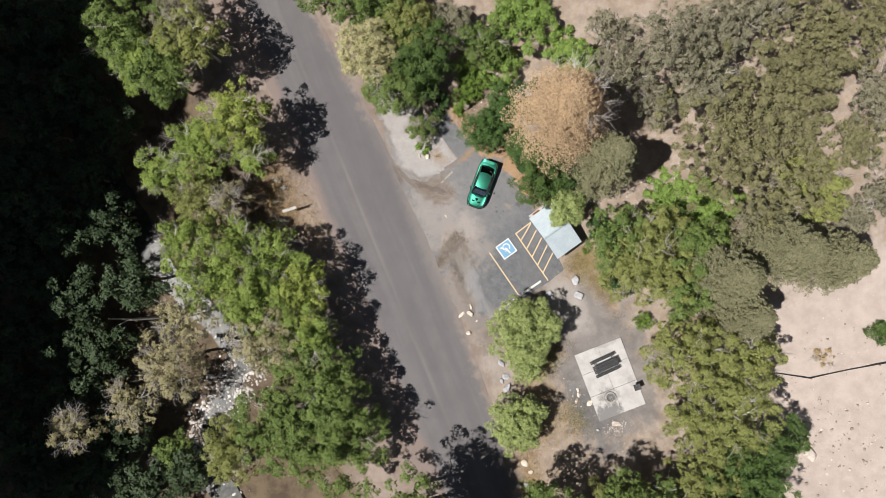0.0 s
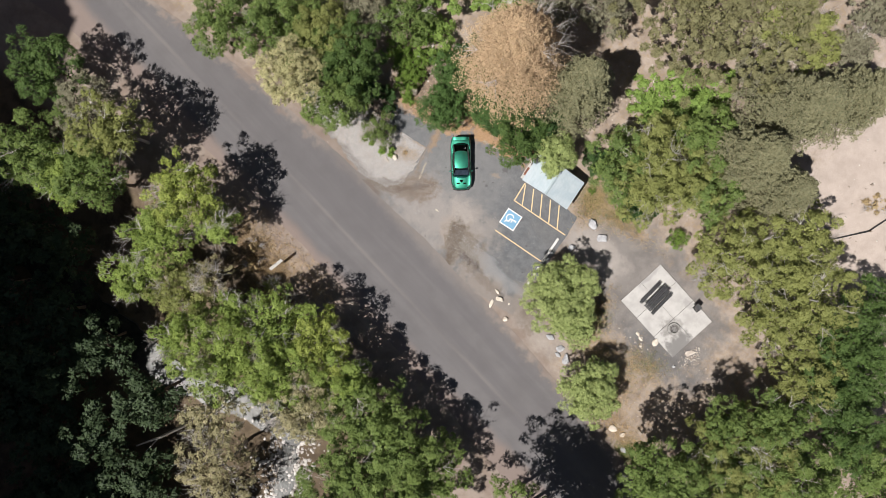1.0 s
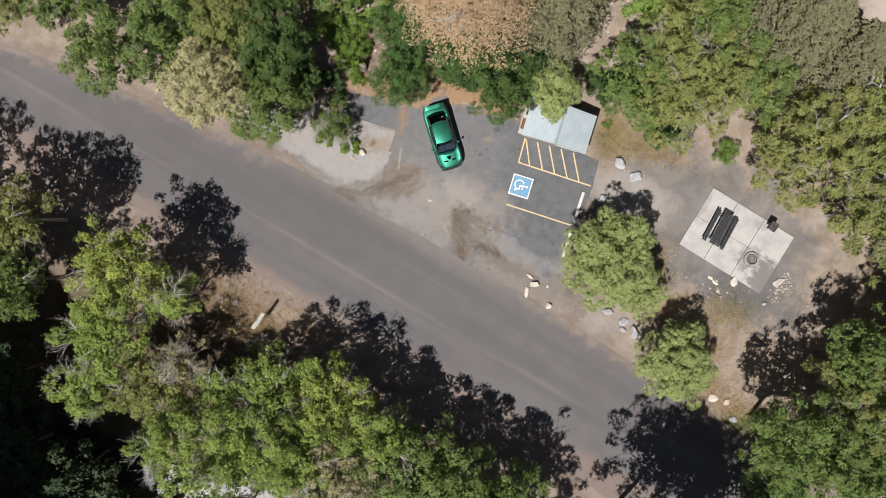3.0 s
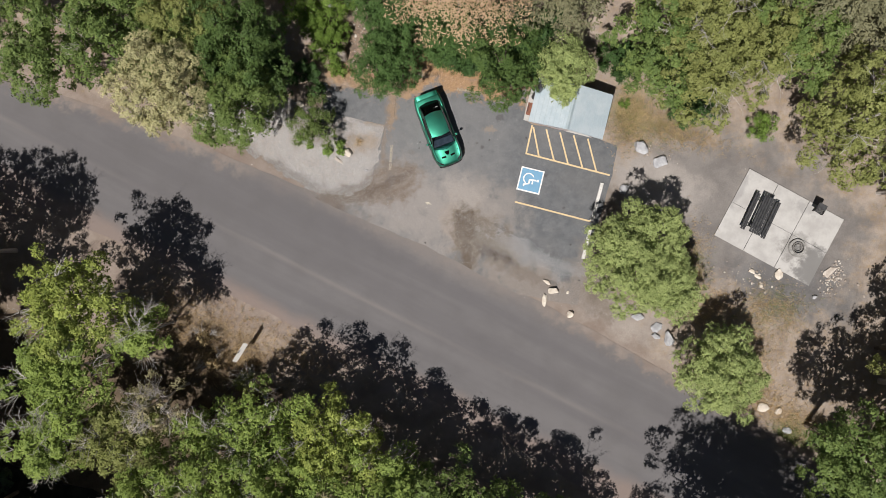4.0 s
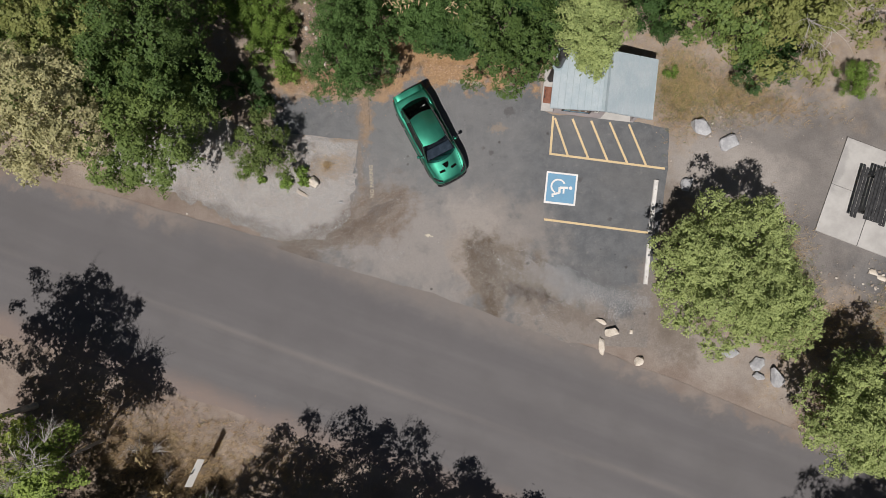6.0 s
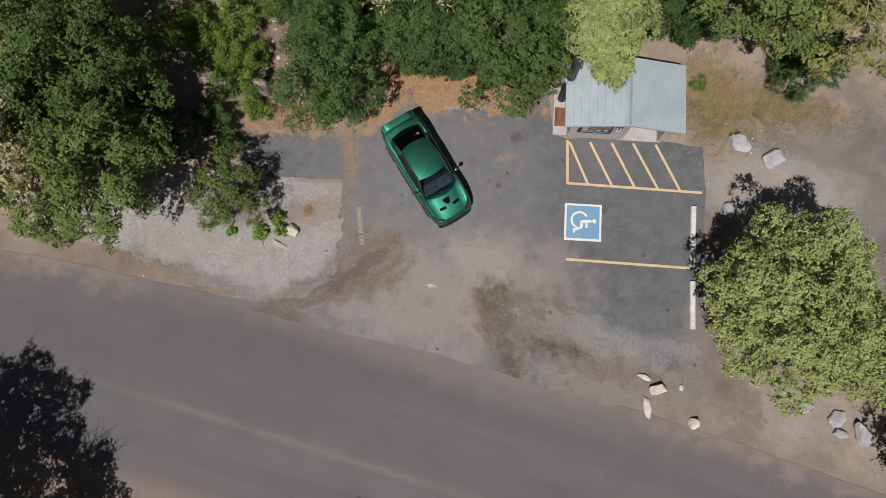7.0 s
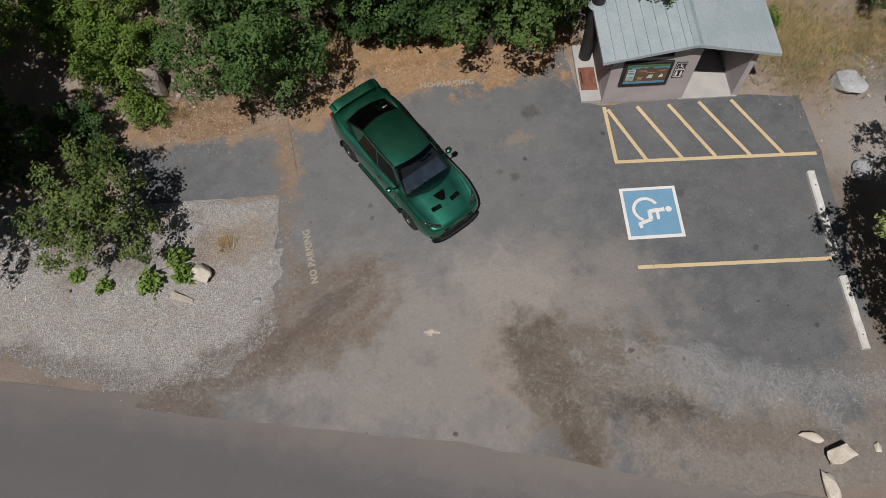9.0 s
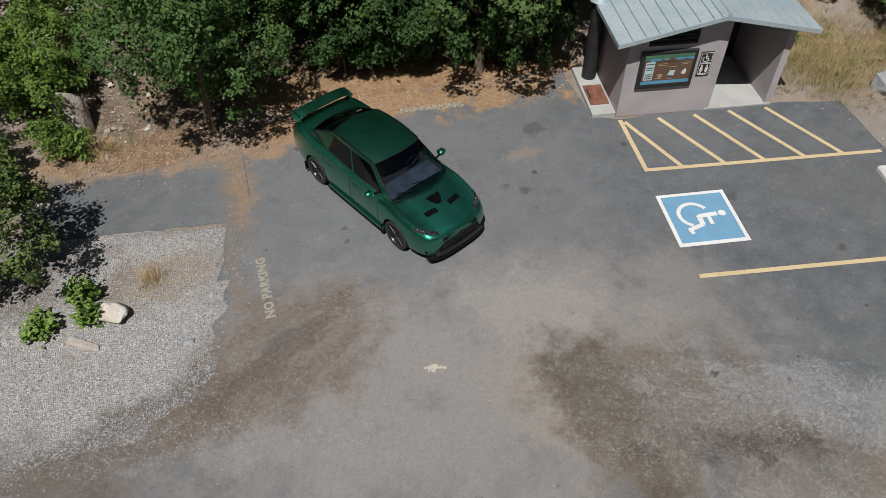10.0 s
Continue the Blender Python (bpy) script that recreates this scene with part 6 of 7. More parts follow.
grass("dry_grass", [(18.4, -4.0, 1.2, 1.4, 0, 1000, 0.22), (13.5, 8.7, 1.6, 0.4, 0, 300, 0.2), (-6.9, 5.9, 0.6, 0.4, 0, 60, 0.14), (-7.0, 5.6, 0.10, 0.10, 0, 40, 0.30), (-19, 7.6, 3.5, 0.6, -12, 400, 0.22), (20.2, -0.9, 0.9, 0.7, 0, 500, 0.2), (18.6, -1.2, 0.5, 0.9, 0, 400, 0.2), (20.6, -6.9, 1.4, 0.7, -25, 900, 0.26), (22.2, -7.6, 0.8, 0.8, 0, 400, 0.26)],
      STRAW, "sparse straw grass on the dry verge", 23)
grass("green_grass", [(9.2, 9.6, 0.7, 0.9, 0, 900, 0.20), (11.4, 9.3, 1.4, 0.6, 0, 600, 0.18), (-8.0, 9.7, 0.6, 0.3, 0, 20, 0.2), (14.0, 0.6, 0.6, 0.9, 0, 700, 0.24), (-12.5, -6.8, 2.8, 0.6, -18, 40, 0.24), (11.0, 8.6, 1.2, 0.4, 0, 80, 0.2), (17.6, -3.4, 1.2, 1.3, 0, 500, 0.2), (20.0, -0.7, 0.9, 0.7, 0, 450, 0.18), (21.8, -8.6, 0.7, 0.6, 0, 900, 0.24)],
      GREEN_GRASS, "green grass tufts among the straw", 22)


def litter(spots, material, label, seed):
    """Fallen leaves and twigs lying flat."""
    rng = np.random.default_rng(seed)
    vs = []
    for x, y, sx, sy, turn, count in spots:
        a, b = rng.normal(size=count) * sx, rng.normal(size=count) * sy
        c, s = math.cos(radians(turn)), math.sin(radians(turn))
        px, py = x + a * c - b * s, y + a * s + b * c
        p = np.stack([px, py, np.maximum(lie(px, py), 0.0) + 0.012], -1)
        az = rng.uniform(0, 6.283, count)
        size = (0.008 + 0.045 * rng.random(count) ** 3)[:, None]
        d = np.stack([np.cos(az), np.sin(az), rng.normal(size=count) * 0.25], -1) * size
        e = np.stack([-np.sin(az), np.cos(az), rng.normal(size=count) * 0.25], -1) * size * rng.uniform(0.12, 0.5, count)[:, None]
        vs.append(np.stack([p - d, p + e, p + d, p - e], 1).reshape(-1, 3))
    v = np.concatenate(vs)
    return tagged(raw("leaf_litter", v, np.arange(len(v)).reshape(-1, 4), material), label, "leaf litter", kind="stuff")


litter([(-1.0, 10.4, 2.8, 0.4, -3, 2600), (-7.4, 9.8, 1.4, 0.6, 0, 5200), (-7.6, 11.4, 0.7, 1.2, 0, 1600), (9.2, 8.9, 1.0, 0.9, 0, 700), (-4.8, 9.6, 0.8, 0.6, 0, 600), (14.0, 0.5, 1.0, 1.4, 0, 500), (-12, -6.0, 3.2, 0.7, -18, 1200), (17.5, -5.0, 1.8, 2.2, 0, 800)],
       leafy("brown_litter", (0.13, 0.085, 0.05), (0.40, 0.29, 0.18), through_light=0.05), "brown fallen leaves and twigs", 31)


# ---- the parked saloon car ----
def car_paint():
    n = Nodes("metallic_green_paint", 0.30, 1.0, 0.5)
    flake = n.noise(900, 2)
    c = n.mix(n.span(flake, 0.3, 0.7), (0.030, 0.205, 0.135), (0.054, 0.300, 0.200))
    n.b.inputs["Coat Weight"].default_value = 1.0
    n.b.inputs["Coat Roughness"].default_value = 0.07
    dust = n.span(n.noise(2.5, 5), 0.4, 0.8, 0.38, 0.44)
    return n.done(c, dust)


def tinted_glass(name, tint):
    m = bpy.data.materials.new(name)
    m.use_nodes = True
    t = m.node_tree
    t.nodes.remove(t.nodes["Principled BSDF"])
    clear, gloss = t.nodes.new("ShaderNodeBsdfTransparent"), t.nodes.new("ShaderNodeBsdfGlossy")
    clear.inputs[0].default_value = (*tint, 1)
    gloss.inputs["Roughness"].default_value = 0.03
    fr, mx = t.nodes.new("ShaderNodeFresnel"), t.nodes.new("ShaderNodeMixShader")
    fr.inputs[0].default_value = 1.55
    t.links.new(fr.outputs[0], mx.inputs[0])
    t.links.new(clear.outputs[0], mx.inputs[1])
    t.links.new(gloss.outputs[0], mx.inputs[2])
    t.links.new(mx.outputs[0], t.nodes["Material Output"].inputs["Surface"])
    return m


PAINT = car_paint()
GLASS, DARK_GLASS = tinted_glass("windscreen_glass", (0.34, 0.42, 0.50)), tinted_glass("tinted_window_glass", (0.035, 0.038, 0.040))
TYRE = speckled("tyre_rubber", (0.020, 0.020, 0.021), (0.032, 0.031, 0.030), 8, 0.85, fine=90)
RIM = speckled("dark_alloy", (0.05, 0.05, 0.053), (0.075, 0.075, 0.08), 5, 0.35, metal=0.8, bump=0.02)
TRIM = speckled("black_plastic", (0.005, 0.005, 0.0055), (0.009, 0.009, 0.0095), 6, 0.6, spec=0.15)
CLOTH = speckled("charcoal_cloth", (0.014, 0.0145, 0.016), (0.026, 0.027, 0.029), 9, 0.95, fine=120)
# dust, lightened blue-grey to paint in the sky's reflection on the windscreen
DASH = speckled("dusty_sky_tint_dashboard", (0.045, 0.056, 0.070), (0.085, 0.100, 0.120), 5, 0.8)
CHROME = speckled("chrome", (0.60, 0.60, 0.60), (0.68, 0.68, 0.68), 5, 0.15, metal=1.0, bump=0.0)
LAMP = speckled("headlamp_glass", (0.012, 0.013, 0.014), (0.09, 0.095, 0.10), 14, 0.06, metal=0.4, bump=0.0)
TAIL = speckled("tail_lamp_red", (0.30, 0.012, 0.012), (0.36, 0.02, 0.02), 9, 0.15, bump=0.0)

VENT = speckled("vent_black", (0.003, 0.003, 0.003), (0.005, 0.005, 0.005), 6, 1.0, spec=0.0)

# x, half width, underside, shoulder height, height on the middle line
STATIONS = np.array([
    (2.265, 0.30, 0.36, 0.60, 0.63), (2.24, 0.50, 0.28, 0.645, 0.675), (2.20, 0.64, 0.23, 0.675, 0.71), (2.14, 0.74, 0.21, 0.70, 0.74), (2.05, 0.81, 0.20, 0.73, 0.775),
    (1.85, 0.865, 0.20, 0.785, 0.835), (1.60, 0.90, 0.20, 0.835, 0.895), (1.325, 0.915, 0.20, 0.88, 0.945),
    (1.20, 0.905, 0.20, 0.895, 0.972), (1.03, 0.895, 0.20, 0.912, 0.95), (0.62, 0.88, 0.20, 0.935, 0.72), (-0.30, 0.88, 0.20, 0.95, 0.70), (-1.10, 0.89, 0.20, 0.985, 0.72),
    (-1.40, 0.905, 0.20, 1.00, 0.98), (-1.65, 0.90, 0.20, 1.02, 1.055), (-2.00, 0.86, 0.24, 1.03, 1.085), (-2.20, 0.81, 0.28, 1.02, 1.06), (-2.28, 0.72, 0.36, 0.94, 0.97)])


def station(x):
    """Half width, underside, shoulder and middle height at x."""
    xs = STATIONS[::-1, 0]
    return [float(np.interp(x, xs, STATIONS[::-1, k])) for k in range(1, 5)]


def half_section(x):
    w, zb, zs, zc = station(x)
    crest = 0.030 * float(smooth01((x - 0.75) / 0.35) * smooth01((2.15 - x) / 0.35))
    return [(0, zb), (w - 0.10, zb), (w - 0.035, zb + 0.06), (w - 0.005, zb + 0.20), (w, (zb + zs) / 2 + 0.08), (w - 0.02, zs - 0.11), (w - 0.05, zs - 0.03),
            (w - 0.11, zs + 0.01 + crest), (w - 0.17, zs + 0.014 + crest * 0.9), (w - 0.25, zs + 0.32 * (zc - zs)), (w * 0.5, zs + 0.85 * (zc - zs)), (0, zc)]


def top_z(x, y):
    pts = half_section(x)[7:]
    return float(np.interp(abs(y), [p[0] for p in pts[::-1]], [p[1] for p in pts[::-1]]))


def side_y(x, z):
    pts = half_section(x)[1:8]
    return float(np.interp(z, [p[1] for p in pts], [p[0] for p in pts]))


def car_body():
    bm = bmesh.new()
    xs = np.unique(np.concatenate([STATIONS[:, 0], np.linspace(-2.2, 2.2, 56)]))[::-1]
    rings = []
    for x in xs:
        h = [np.array(half_section(x + d)) for d in (-0.08, 0.0, 0.08)] if -2.1 < x < 2.1 else [np.array(half_section(x))]
        h = sum(h) / len(h)
        full = [(y, z) for y, z in h] + [(-y, z) for y, z in h[-2:0:-1]]
        rings.append([bm.verts.new((x, y, z)) for y, z in full])
    k = len(rings[0])
    for p, q in zip(rings, rings[1:]):
        for i in range(k):
            bm.faces.new((p[i], q[i], q[(i + 1) % k], p[(i + 1) % k]))
    bm.faces.new(rings[0])
    bm.faces.new(rings[-1][::-1])
    bmesh.ops.recalc_face_normals(bm, faces=bm.faces[:])
    body = part("body", bm, PAINT)
    cutter_bm = bmesh.new()
    for x in (1.325, -1.325):
        for s in (-1, 1):
            tube((x, s * 0.62, 0.33), (x, s * 1.2, 0.33), 0.375, seg=32, bm=cutter_bm)
    cutter = part("cutter", cutter_bm, PAINT)
    mod = body.modifiers.new("arches", "BOOLEAN")
    mod.operation, mod.solver, mod.object = "DIFFERENCE", "EXACT", cutter
    bpy.context.view_layer.update()
    me = bpy.data.meshes.new_from_object(body.evaluated_get(bpy.context.evaluated_depsgraph_get()))
    body.modifiers.clear()
    body.data = me
    bpy.data.objects.remove(cutter)
    me.polygons.foreach_set("use_smooth", [True] * len(me.polygons))
    me.set_sharp_from_angle(angle=radians(32))
    me.materials.clear()
    me.materials.append(PAINT)
    return body


def quad3(pts, u):
    a, b, c = (Vector(p) for p in pts)
    return a * ((1 - u) * (1 - 2 * u)) + b * (4 * u * (1 - u)) + c * (u * (2 * u - 1))


def glazed(low, high, windows, v0, v1):
    """A curved panel between two lines: its frame, and the panes in the given stretches."""
    frame_bm, panes = bmesh.new(), []
    us = sorted({0.0, 1.0, *[w for p in windows for w in p], *np.linspace(0, 1, 13).round(4).tolist()})
    vs = [0.0, v0, (v0 + v1) / 2, v1, 1.0]
    at = lambda u, v: quad3(low, u).lerp(quad3(high, u), v)
    def cell(bm, u, uu, v, vv):
        bm.faces.new([bm.verts.new(at(*p)) for p in ((u, v), (uu, v), (uu, vv), (u, vv))])
    for a, b in windows:
        panes.append((a, b, bmesh.new()))
    for u, uu in zip(us, us[1:]):
        for v, vv in zip(vs, vs[1:]):
            home = frame_bm
            for a, b, bm in panes:
                if a <= (u + uu) / 2 <= b and v0 <= (v + vv) / 2 <= v1:
                    home = bm
            cell(home, u, uu, v, vv)
    for bm in [frame_bm] + [p[2] for p in panes]:
        bm.normal_update()
        bmesh.ops.reverse_faces(bm, faces=[f for f in bm.faces if f.normal.dot(f.calc_center_median() - Vector((-0.3, 0, 0.8))) < 0])
        bmesh.ops.remove_doubles(bm, verts=bm.verts[:], dist=0.0005)
    return frame_bm, [p[2] for p in panes]


def skin_z(x, y):
    """Height of the bonnet, the fender's crest and the fall of its side."""
    w = station(x)[0]
    return top_z(x, y) - 1.3 * max(0.0, abs(y) - (w - 0.11))


def lamp_shell(front, back, s):
    """A lens that follows the body between two lines, a little proud of it."""
    bm = bmesh.new()
    rows = []
    for (ax, ay), (bx, by) in zip(front, back):
        row = []
        for u in (0.0, 0.25, 0.5, 0.75, 1.0):
            x, y = ax + (bx - ax) * u, ay + (by - ay) * u
            row.append(bm.verts.new((x, s * y, skin_z(x, y) + 0.004 + 0.020 * math.sin(math.pi * u))))
        rows.append(row)
    for p, q in zip(rows, rows[1:]):
        for i in range(4):
            bm.faces.new((p[i], q[i], q[i + 1], p[i + 1]))
    bmesh.ops.recalc_face_normals(bm, faces=bm.faces[:])
    bm.normal_update()
    if sum(f.normal.z for f in bm.faces) < 0:
        bmesh.ops.reverse_faces(bm, faces=bm.faces[:])
    return bm


def saloon_car():
    car = thing("saloon_car", pose(-2.27, 6.93, 0.004, 0, 0, -60.8) @ Matrix.Scale(0.968, 4), "metallic dark green sports saloon with a rear wing, parked aslant", "car")
    body = car_body()
    body.parent = car
    belt = {s: [(1.06, s * 0.725, 0.940), (-0.05, s * 0.765, 0.965), (-1.15, s * 0.725, 1.005)] for s in (1, -1)}
    edge = {s: [(0.38, s * 0.585, 1.405), (-0.28, s * 0.610, 1.445), (-0.96, s * 0.575, 1.405)] for s in (1, -1)}
    nose, brow = (1.30, 0, 0.978), (0.47, 0, 1.440)
    tail, crest = (-1.80, 0, 1.082), (-1.06, 0, 1.432)
    fr, (pane,) = glazed([belt[1][0], nose, belt[-1][0]], [edge[1][0], brow, edge[-1][0]], [(0.014, 0.986)], 0.010, 0.985)
    part("windscreen_frame", fr, TRIM, car, "black windscreen seal", smooth=True)
    ws = part("windscreen", pane, GLASS, car, "raked windscreen of clear glass", smooth=True)
    ws.visible_shadow = False
    fr, (pane,) = glazed([(-1.70, 0.61, 1.058), tail, (-1.70, -0.61, 1.058)], [edge[1][2], crest, edge[-1][2]], [(0.04, 0.96)], 0.05, 0.95)
    part("rear_window_frame", fr, TRIM, car, smooth=True)
    rw = part("rear_window", pane, DARK_GLASS, car, "dark tinted rear window", smooth=True)
    rw.visible_shadow = False
    for s in (1, -1):
        fr, panes = glazed(belt[s], edge[s], [(0.10, 0.515), (0.535, 0.93)], 0.05, 0.88)
        part("door_frame", fr, PAINT, car, "green window surround", smooth=True)
        for p in panes:
            g = part("side_window", p, DARK_GLASS, car, "dark side window", smooth=True)
            g.visible_shadow = False
        bm = bmesh.new()
        bm.faces.new([bm.verts.new(p) for p in (belt[s][2], (-1.70, s * 0.61, 1.058), edge[s][2])])
        part("rear_pillar", bm, PAINT, car)
        part("sill_filler", prism_strip([(p[0], p[1], p[2]) for p in [quad3(belt[s], u) for u in np.linspace(0, 1, 10)]] + [Vector((-1.70, s * 0.61, 1.058))], s), PAINT, car)
    roof = bmesh.new()
    rows = []
    for v in np.linspace(0, 1, 11):
        mid = quad3([brow, (-0.28, 0, 1.482), crest], v)
        rows.append([roof.verts.new(quad3([quad3(edge[1], v), mid, quad3(edge[-1], v)], u)) for u in np.linspace(0, 1, 13)])
    for p, q in zip(rows, rows[1:]):
        for i in range(12):
            roof.faces.new((p[i], q[i], q[i + 1], p[i + 1]))
    bmesh.ops.recalc_face_normals(roof, faces=roof.faces[:])
    part("roof", roof, PAINT, car, smooth=True)
    for s in (1, -1):
        bm = bmesh.new()
        last = None
        for u in np.linspace(0.02, 0.98, 9):
            p = quad3(edge[s], u) + Vector((0, -s * 0.012, 0.012))
            if last:
                tube(last, p, 0.016, seg=8, bm=bm, caps=False)
            last = p
        part("roof_rail", bm, TRIM, car, "black roof gutter strip")
    # lining, seats and dashboard seen through the glass
    bm = bmesh.new()
    gx = np.linspace(1.02, -1.62, 44)
    gyy = np.linspace(-0.70, 0.70, 17)
    vs = [[bm.verts.new((x, y, top_z(x, y) + 0.012)) for y in gyy] for x in gx]
    for p, q in zip(vs, vs[1:]):
        for i in range(16):
            bm.faces.new((p[i], p[i + 1], q[i + 1], q[i]))
    part("cabin_lining", bm, CLOTH, car)
    part("dashboard", box((0.55, -0.66, 0.74), (1.02, 0.66, 0.945), 0.03), DASH, car, "dusty dashboard, blue-grey tint standing in for sky reflected in the windscreen")
    for y in (0.36, -0.36):
        seat = part("seat", box((-0.40, y - 0.24, 0.72), (0.12, y + 0.24, 0.86), 0.04), CLOTH, car)
        part("backrest", box((-0.46, y - 0.24, 0.80), (-0.32, y + 0.24, 1.16), 0.04), CLOTH, seat)
        part("headrest", box((-0.46, y - 0.12, 1.17), (-0.36, y + 0.12, 1.32), 0.03), CLOTH, seat)
    part("rear_seat", box((-1.35, -0.62, 0.74), (-1.18, 0.62, 1.10), 0.05), CLOTH, car)
    wheel_bm = bmesh.new()
    last = None
    for i in range(17):
        a = 6.28318 * i / 16
        p = Vector((0.42 + 0.06 * math.sin(a), 0.36 + 0.17 * math.cos(a), 0.98 + 0.16 * math.sin(a)))
        if last:
            tube(last, p, 0.014, seg=6, bm=wheel_bm, caps=False)
        last = p
    part("steering_wheel", wheel_bm, TRIM, car)
    # bonnet openings
    def hood_patch(name, pts, mat, lift=0.006, label=""):
        bm = bmesh.new()
        bm.faces.new([bm.verts.new((x, y, top_z(x, y) + lift)) for x, y in pts])
        return part(name, bm, mat, car, label)
    hood_patch("bonnet_vent", [(1.42, 0.165), (1.54, 0.125), (1.66, 0.05), (1.66, -0.05), (1.54, -0.125), (1.42, -0.165)], VENT, 0.010, "black centre bonnet vent")
    for s in (1, -1):
        hood_patch("bonnet_vent", [(1.69, s * 0.15), (1.80, s * 0.15), (1.77, s * 0.43), (1.66, s * 0.43)], VENT, 0.012, "black louvred bonnet vent")
        for k in range(2):
            hood_patch("vent_louvre", [(1.725 + 0.035 * k, s * 0.16), (1.732 + 0.035 * k, s * 0.16), (1.702 + 0.035 * k, s * 0.42), (1.695 + 0.035 * k, s * 0.42)], TRIM, 0.018)
        bm = bmesh.new()
        last = None
        for x in np.linspace(1.05, 2.10, 14):
            y = s * (0.72 - 0.16 * ((x - 1.05) / 1.05) ** 2)
            p = Vector((x, y, top_z(x, y) + 0.001))
            if last:
                tube(last, p, 0.005, seg=5, bm=bm, caps=False)
            last = p
        part("bonnet_seam", bm, TRIM, car)
        # lamps
        lamp = part("headlamp", lamp_shell([(2.165, 0.47), (2.10, 0.62), (1.99, 0.735), (1.84, 0.80), (1.76, 0.815)], [(2.10, 0.455), (2.03, 0.56), (1.95, 0.65), (1.85, 0.735), (1.76, 0.80)], s), LAMP, car, "slanted dark headlamp with bright lenses", smooth=True)
        for x, y, r in ((2.055, 0.60, 0.030), (1.96, 0.685, 0.034), (1.87, 0.755, 0.022)):
            bm = bmesh.new()
            bmesh.ops.create_icosphere(bm, subdivisions=2, radius=r, matrix=Matrix.Translation((x, s * y, skin_z(x, y) + 0.004)) @ Matrix.Diagonal((1, 1, 0.6, 1)))
            part("lamp_lens", bm, CHROME, lamp, smooth=True)
        bm = bmesh.new()
        bmesh.ops.create_icosphere(bm, subdivisions=2, radius=1, matrix=pose(-2.17, s * 0.66, 0.90, 0, 0, s * 30) @ Matrix.Diagonal((0.09, 0.16, 0.075, 1)))
        part("tail_lamp", bm, TAIL, car, smooth=True)
        # mirror
        bm = bmesh.new()
        bmesh.ops.create_icosphere(bm, subdivisions=2, radius=1, matrix=pose(0.66, s * 0.955, 1.02, 0, 0, s * 12) @ Matrix.Diagonal((0.075, 0.105, 0.07, 1)))
        mir = part("door_mirror", bm, PAINT, car, smooth=True)
        part("mirror_stalk", tube((0.68, s * 0.74, 0.955), (0.67, s * 0.90, 1.0), 0.025, 0.02, 8), TRIM, mir)
        part("mirror_glass", box((0.585, s * 0.955 - 0.075, 0.975), (0.60, s * 0.955 + 0.075, 1.065), 0.004), CHROME, mir)
        # door seams, handles, sills
        for x in (0.78, -0.12, -1.02):
            bm = bmesh.new()
            prev = None
            for z in np.linspace(0.27, 0.92, 10):
                xx = x - (0.10 * smooth01((0.55 - z) / 0.3) if x < -1 else 0)
                p = Vector((xx, s * (side_y(xx, z) + 0.0015), z))
                if prev:
                    tube(prev, p, 0.0045, seg=5, bm=bm, caps=False)
                prev = p
            part("door_seam", bm, TRIM, car)
        for x in (0.06, -0.84):
            part("door_handle", box((x - 0.085, s * side_y(x, 0.80) - 0.008, 0.79), (x + 0.085, s * side_y(x, 0.80) + 0.018 * s + 0.008, 0.815), 0.005), PAINT, car)
        part("side_skirt", box((-0.92, s * 0.86 - 0.035, 0.165), (0.92, s * 0.86 + 0.035, 0.245), 0.015), PAINT, car, "green side skirt")
        part("skirt_edge", box((-0.94, s * 0.86 - 0.05, 0.145), (0.94, s * 0.86 + 0.045, 0.164), 0.004), TRIM, car, "black lower skirt edge")
        for x in (0.90, -0.88 - 0.86):
            part("mud_flap", box((x - 0.015, s * 0.80 - 0.11, 0.10), (x + 0.005, s * 0.80 + 0.11, 0.34)), TRIM, car)
    # front: grille, bars, lip, plate
    def nose_x(y):
        return float(np.interp(abs(y), [0.0, 0.30, 0.50, 0.64, 0.74, 0.81, 0.90], [2.27, 2.265, 2.243, 2.203, 2.143, 2.053, 1.80]))
    def nose_band(z0, z1, half0, half1, off, n=16):
        bm = bmesh.new()
        rows = []
        for i in range(n + 1):
            t = -1 + 2 * i / n
            rows.append([bm.verts.new((nose_x(t * h) + off + d, t * h, z)) for h, z, d in ((half0, z0, 0.0), (half1, z1, -0.02 if z1 > 0.5 else 0))])
        for p, q in zip(rows, rows[1:]):
            bm.faces.new((p[0], q[0], q[1], p[1]))
        r = bmesh.ops.extrude_face_region(bm, geom=bm.faces[:])
        bmesh.ops.translate(bm, verts=[v for v in r["geom"] if isinstance(v, bmesh.types.BMVert)], vec=(-0.12, 0, 0))
        bmesh.ops.recalc_face_normals(bm, faces=bm.faces[:])
        return bm
    part("grille", nose_band(0.27, 0.635, 0.56, 0.43, 0.012), TRIM, car, "large black trapezoid grille")
    part("bumper_bar", nose_band(0.245, 0.325, 0.60, 0.57, 0.050), RIM, car, "grey lower bumper bar")
    part("front_lip", nose_band(0.15, 0.190, 0.74, 0.72, 0.045), TRIM, car, "black front lip")
    part("number_plate", box((2.285, -0.16, 0.37), (2.30, 0.16, 0.47), 0.004), TRIM, car, "dark number plate with a plain bar")
    for k in range(3):
        z = 0.40 + k * 0.06
        part("grille_bar", nose_band(z, z + 0.014, 0.48 - 0.03 * k, 0.48 - 0.03 * k, 0.020), RIM, car)
    for s in (1, -1):
        part("fog_intake", box((2.02, s * 0.68 - 0.09, 0.30), (2.125, s * 0.68 + 0.09, 0.41), 0.02, pose(0, 0, 0)), TRIM, car)
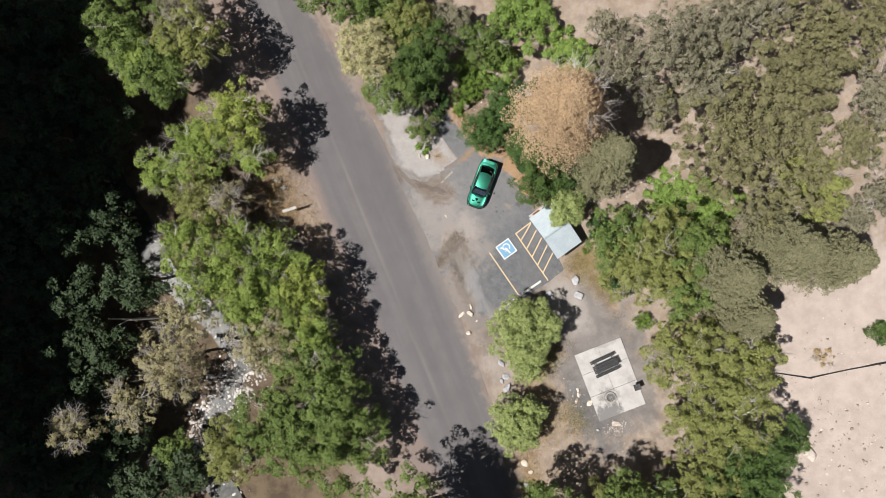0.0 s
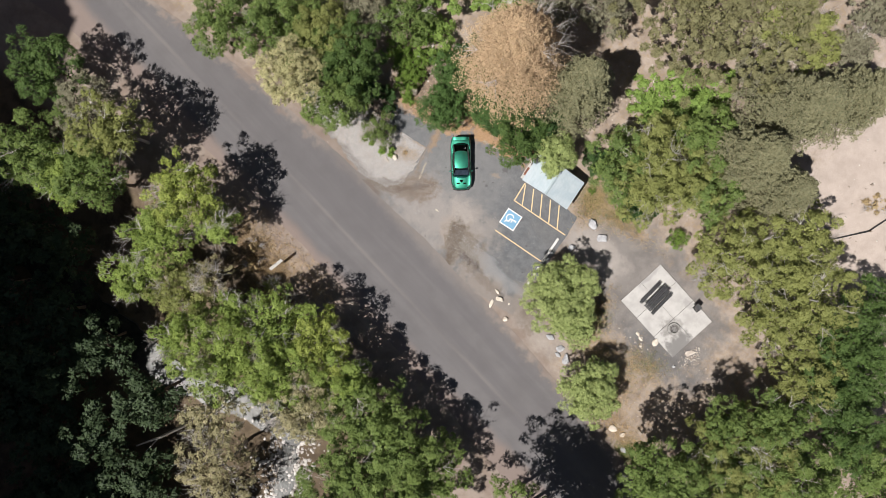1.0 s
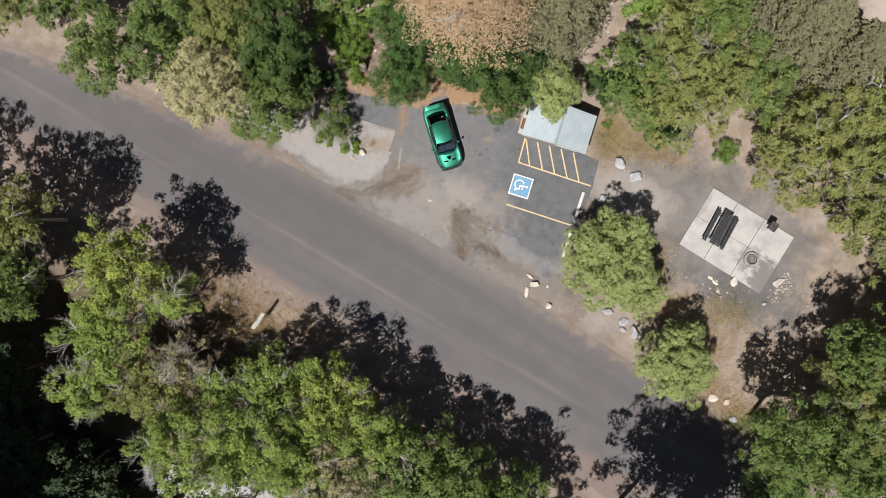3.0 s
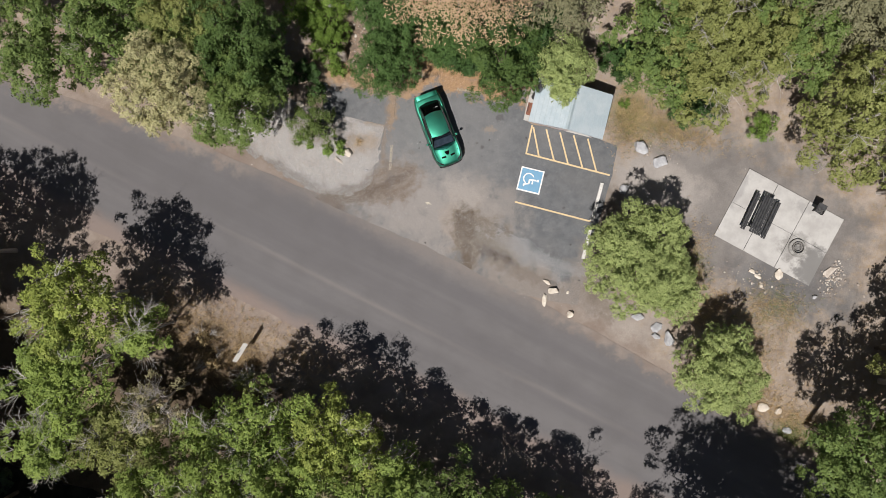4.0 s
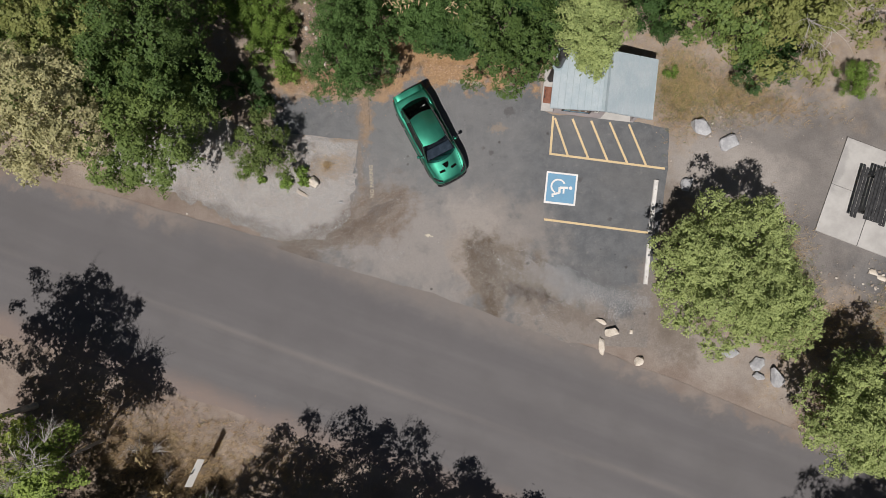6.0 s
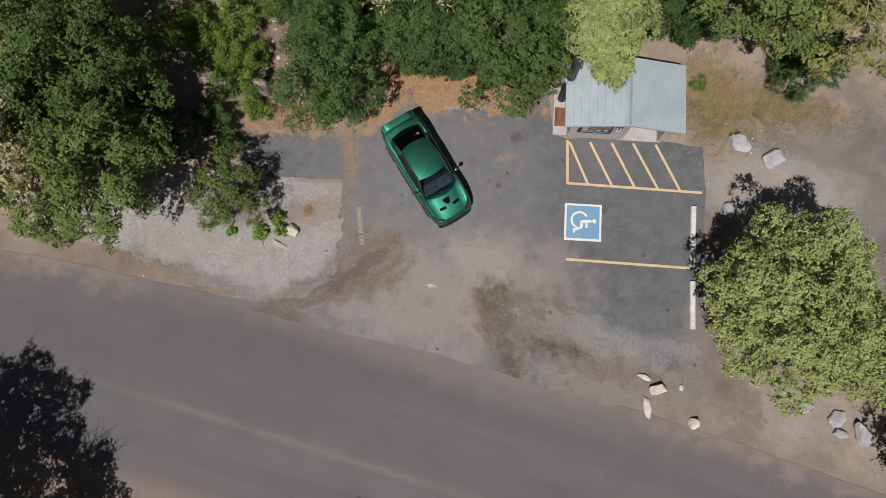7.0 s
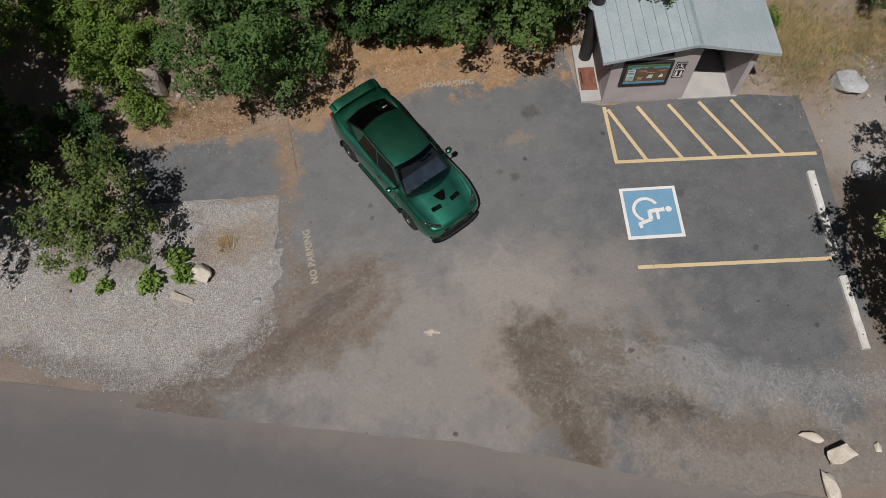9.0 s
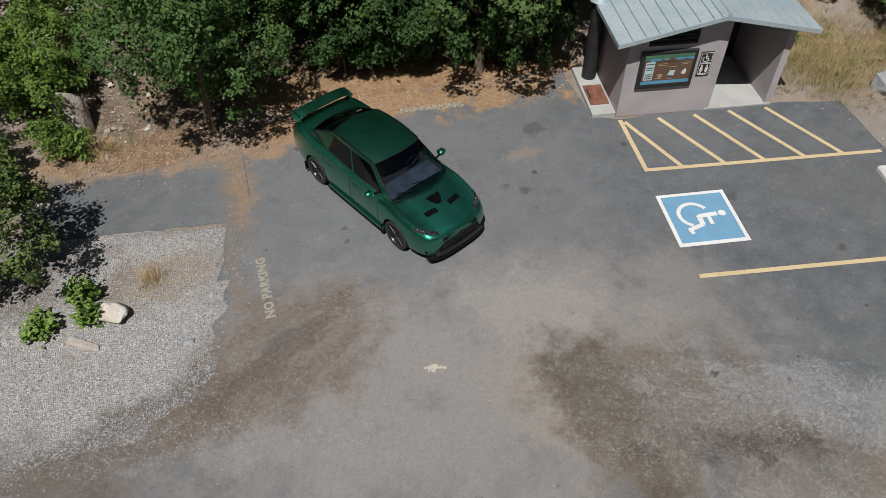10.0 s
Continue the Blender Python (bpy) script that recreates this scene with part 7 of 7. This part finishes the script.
    part("wiper", tube((1.19, 0.42, 0.985), (1.04, -0.18, 1.075), 0.009, seg=6), TRIM, car)
    part("wiper", tube((1.21, -0.10, 0.995), (1.00, -0.56, 1.03), 0.009, seg=6), TRIM, car)
    # rear wing
    wing = bmesh.new()
    rows = []
    for t in np.linspace(-1, 1, 15):
        y, drop = t * 0.74, 0.10 * abs(t) ** 6
        rows.append([wing.verts.new((x, y, z - drop)) for x, z in ((-2.30, 1.275), (-2.18, 1.27), (-2.03, 1.245), (-2.03, 1.225), (-2.18, 1.24), (-2.30, 1.252))])
    for p, q in zip(rows, rows[1:]):
        for i in range(6):
            wing.faces.new((p[i], q[i], q[(i + 1) % 6], p[(i + 1) % 6]))
    wing.faces.new(rows[0])
    wing.faces.new(rows[-1][::-1])
    bmesh.ops.recalc_face_normals(wing, faces=wing.faces[:])
    w = part("rear_wing", wing, PAINT, car, "broad green rear wing", smooth=True)
    for s in (1, -1):
        part("wing_post", prism([(-2.20, 1.03), (-2.02, 1.04), (-2.05, 1.245), (-2.28, 1.25)], s * 0.66 - 0.018, s * 0.66 + 0.018), PAINT, w)
    part("rear_bumper_trim", box((-2.295, -0.55, 0.36), (-2.24, 0.55, 0.46), 0.02), TRIM, car)
    for i in range(3):
        part("sticker_bar", tube_bar(-1.30 - 0.02 * i, 0.30), SIGN_INK["white"], car)
    # wheels
    first = None
    for x in (1.325, -1.325):
        for s in (1, -1):
            m = pose(x, s * 0.785, 0.325, 0, 0, 0 if s > 0 else 180)
            if first is None:
                wheel = new("wheel")
                wheel.parent = car
                wheel.matrix_local = m
                first = wheel
                tyre = bmesh.new()
                prof = [(0.235, -0.10), (0.29, -0.118), (0.318, -0.105), (0.326, -0.06), (0.326, 0.06), (0.318, 0.105), (0.29, 0.118), (0.235, 0.10)]
                rr = []
                for i in range(36):
                    a = 6.28318 * i / 36
                    rr.append([tyre.verts.new((r * math.cos(a), y, r * math.sin(a))) for r, y in prof])
                for i in range(36):
                    p, q = rr[i], rr[(i + 1) % 36]
                    for k in range(7):
                        tyre.faces.new((p[k], q[k], q[k + 1], p[k + 1]))
                bmesh.ops.recalc_face_normals(tyre, faces=tyre.faces[:])
                part("tyre", tyre, TYRE, wheel, smooth=True)
                rim = bmesh.new()
                rr = []
                for i in range(36):
                    a = 6.28318 * i / 36
                    rr.append([rim.verts.new((r * math.cos(a), y, r * math.sin(a))) for r, y in ((0.238, -0.10), (0.215, -0.08), (0.215, 0.075), (0.228, 0.10), (0.244, 0.105))])
                for i in range(36):
                    p, q = rr[i], rr[(i + 1) % 36]
                    for k in range(4):
                        rim.faces.new((p[k], q[k], q[k + 1], p[k + 1]))
                for i in range(10):
                    a = 6.28318 * i / 10
                    tube((0.03 * math.cos(a), 0.075, 0.03 * math.sin(a)), (0.225 * math.cos(a), 0.088, 0.225 * math.sin(a)), 0.020, 0.015, 6, rim)
                tube((0, 0.04, 0), (0, 0.095, 0), 0.05, 0.045, 16, rim)
                part("rim", rim, RIM, wheel, "dark ten-spoke alloy rim", smooth=True)
                part("brake_disc", tube((0, -0.02, 0), (0, 0.01, 0), 0.16, seg=24), RUST_GREY, wheel)
            else:
                copy = new("wheel")
                copy.parent, copy.matrix_local = car, m
                for o in first.children:
                    dup = o.copy()
                    scene.collection.objects.link(dup)
                    dup.parent = copy
    return car


def prism_strip(pts, s):
    """A narrow skirt that closes the gap between the window line and the body."""
    bm = bmesh.new()
    a = [bm.verts.new(p) for p in pts]
    b = [bm.verts.new((p[0], p[1] + s * 0.055, p[2] - 0.06)) for p in pts]
    for i in range(len(a) - 1):
        bm.faces.new((a[i], b[i], b[i + 1], a[i + 1]))
    return bm


def tube_bar(x, y):
    bm = bmesh.new()
    u = (x + 1.74) / 0.72
    z = 1.052 + (1.43 - 1.052) * u + 0.012
    bm.faces.new([bm.verts.new(p) for p in ((x, y - 0.14, z + 0.004), (x + 0.012, y - 0.14, z + 0.012), (x + 0.012, y + 0.14, z + 0.012), (x, y + 0.14, z + 0.004))])
    return bm


saloon_car()
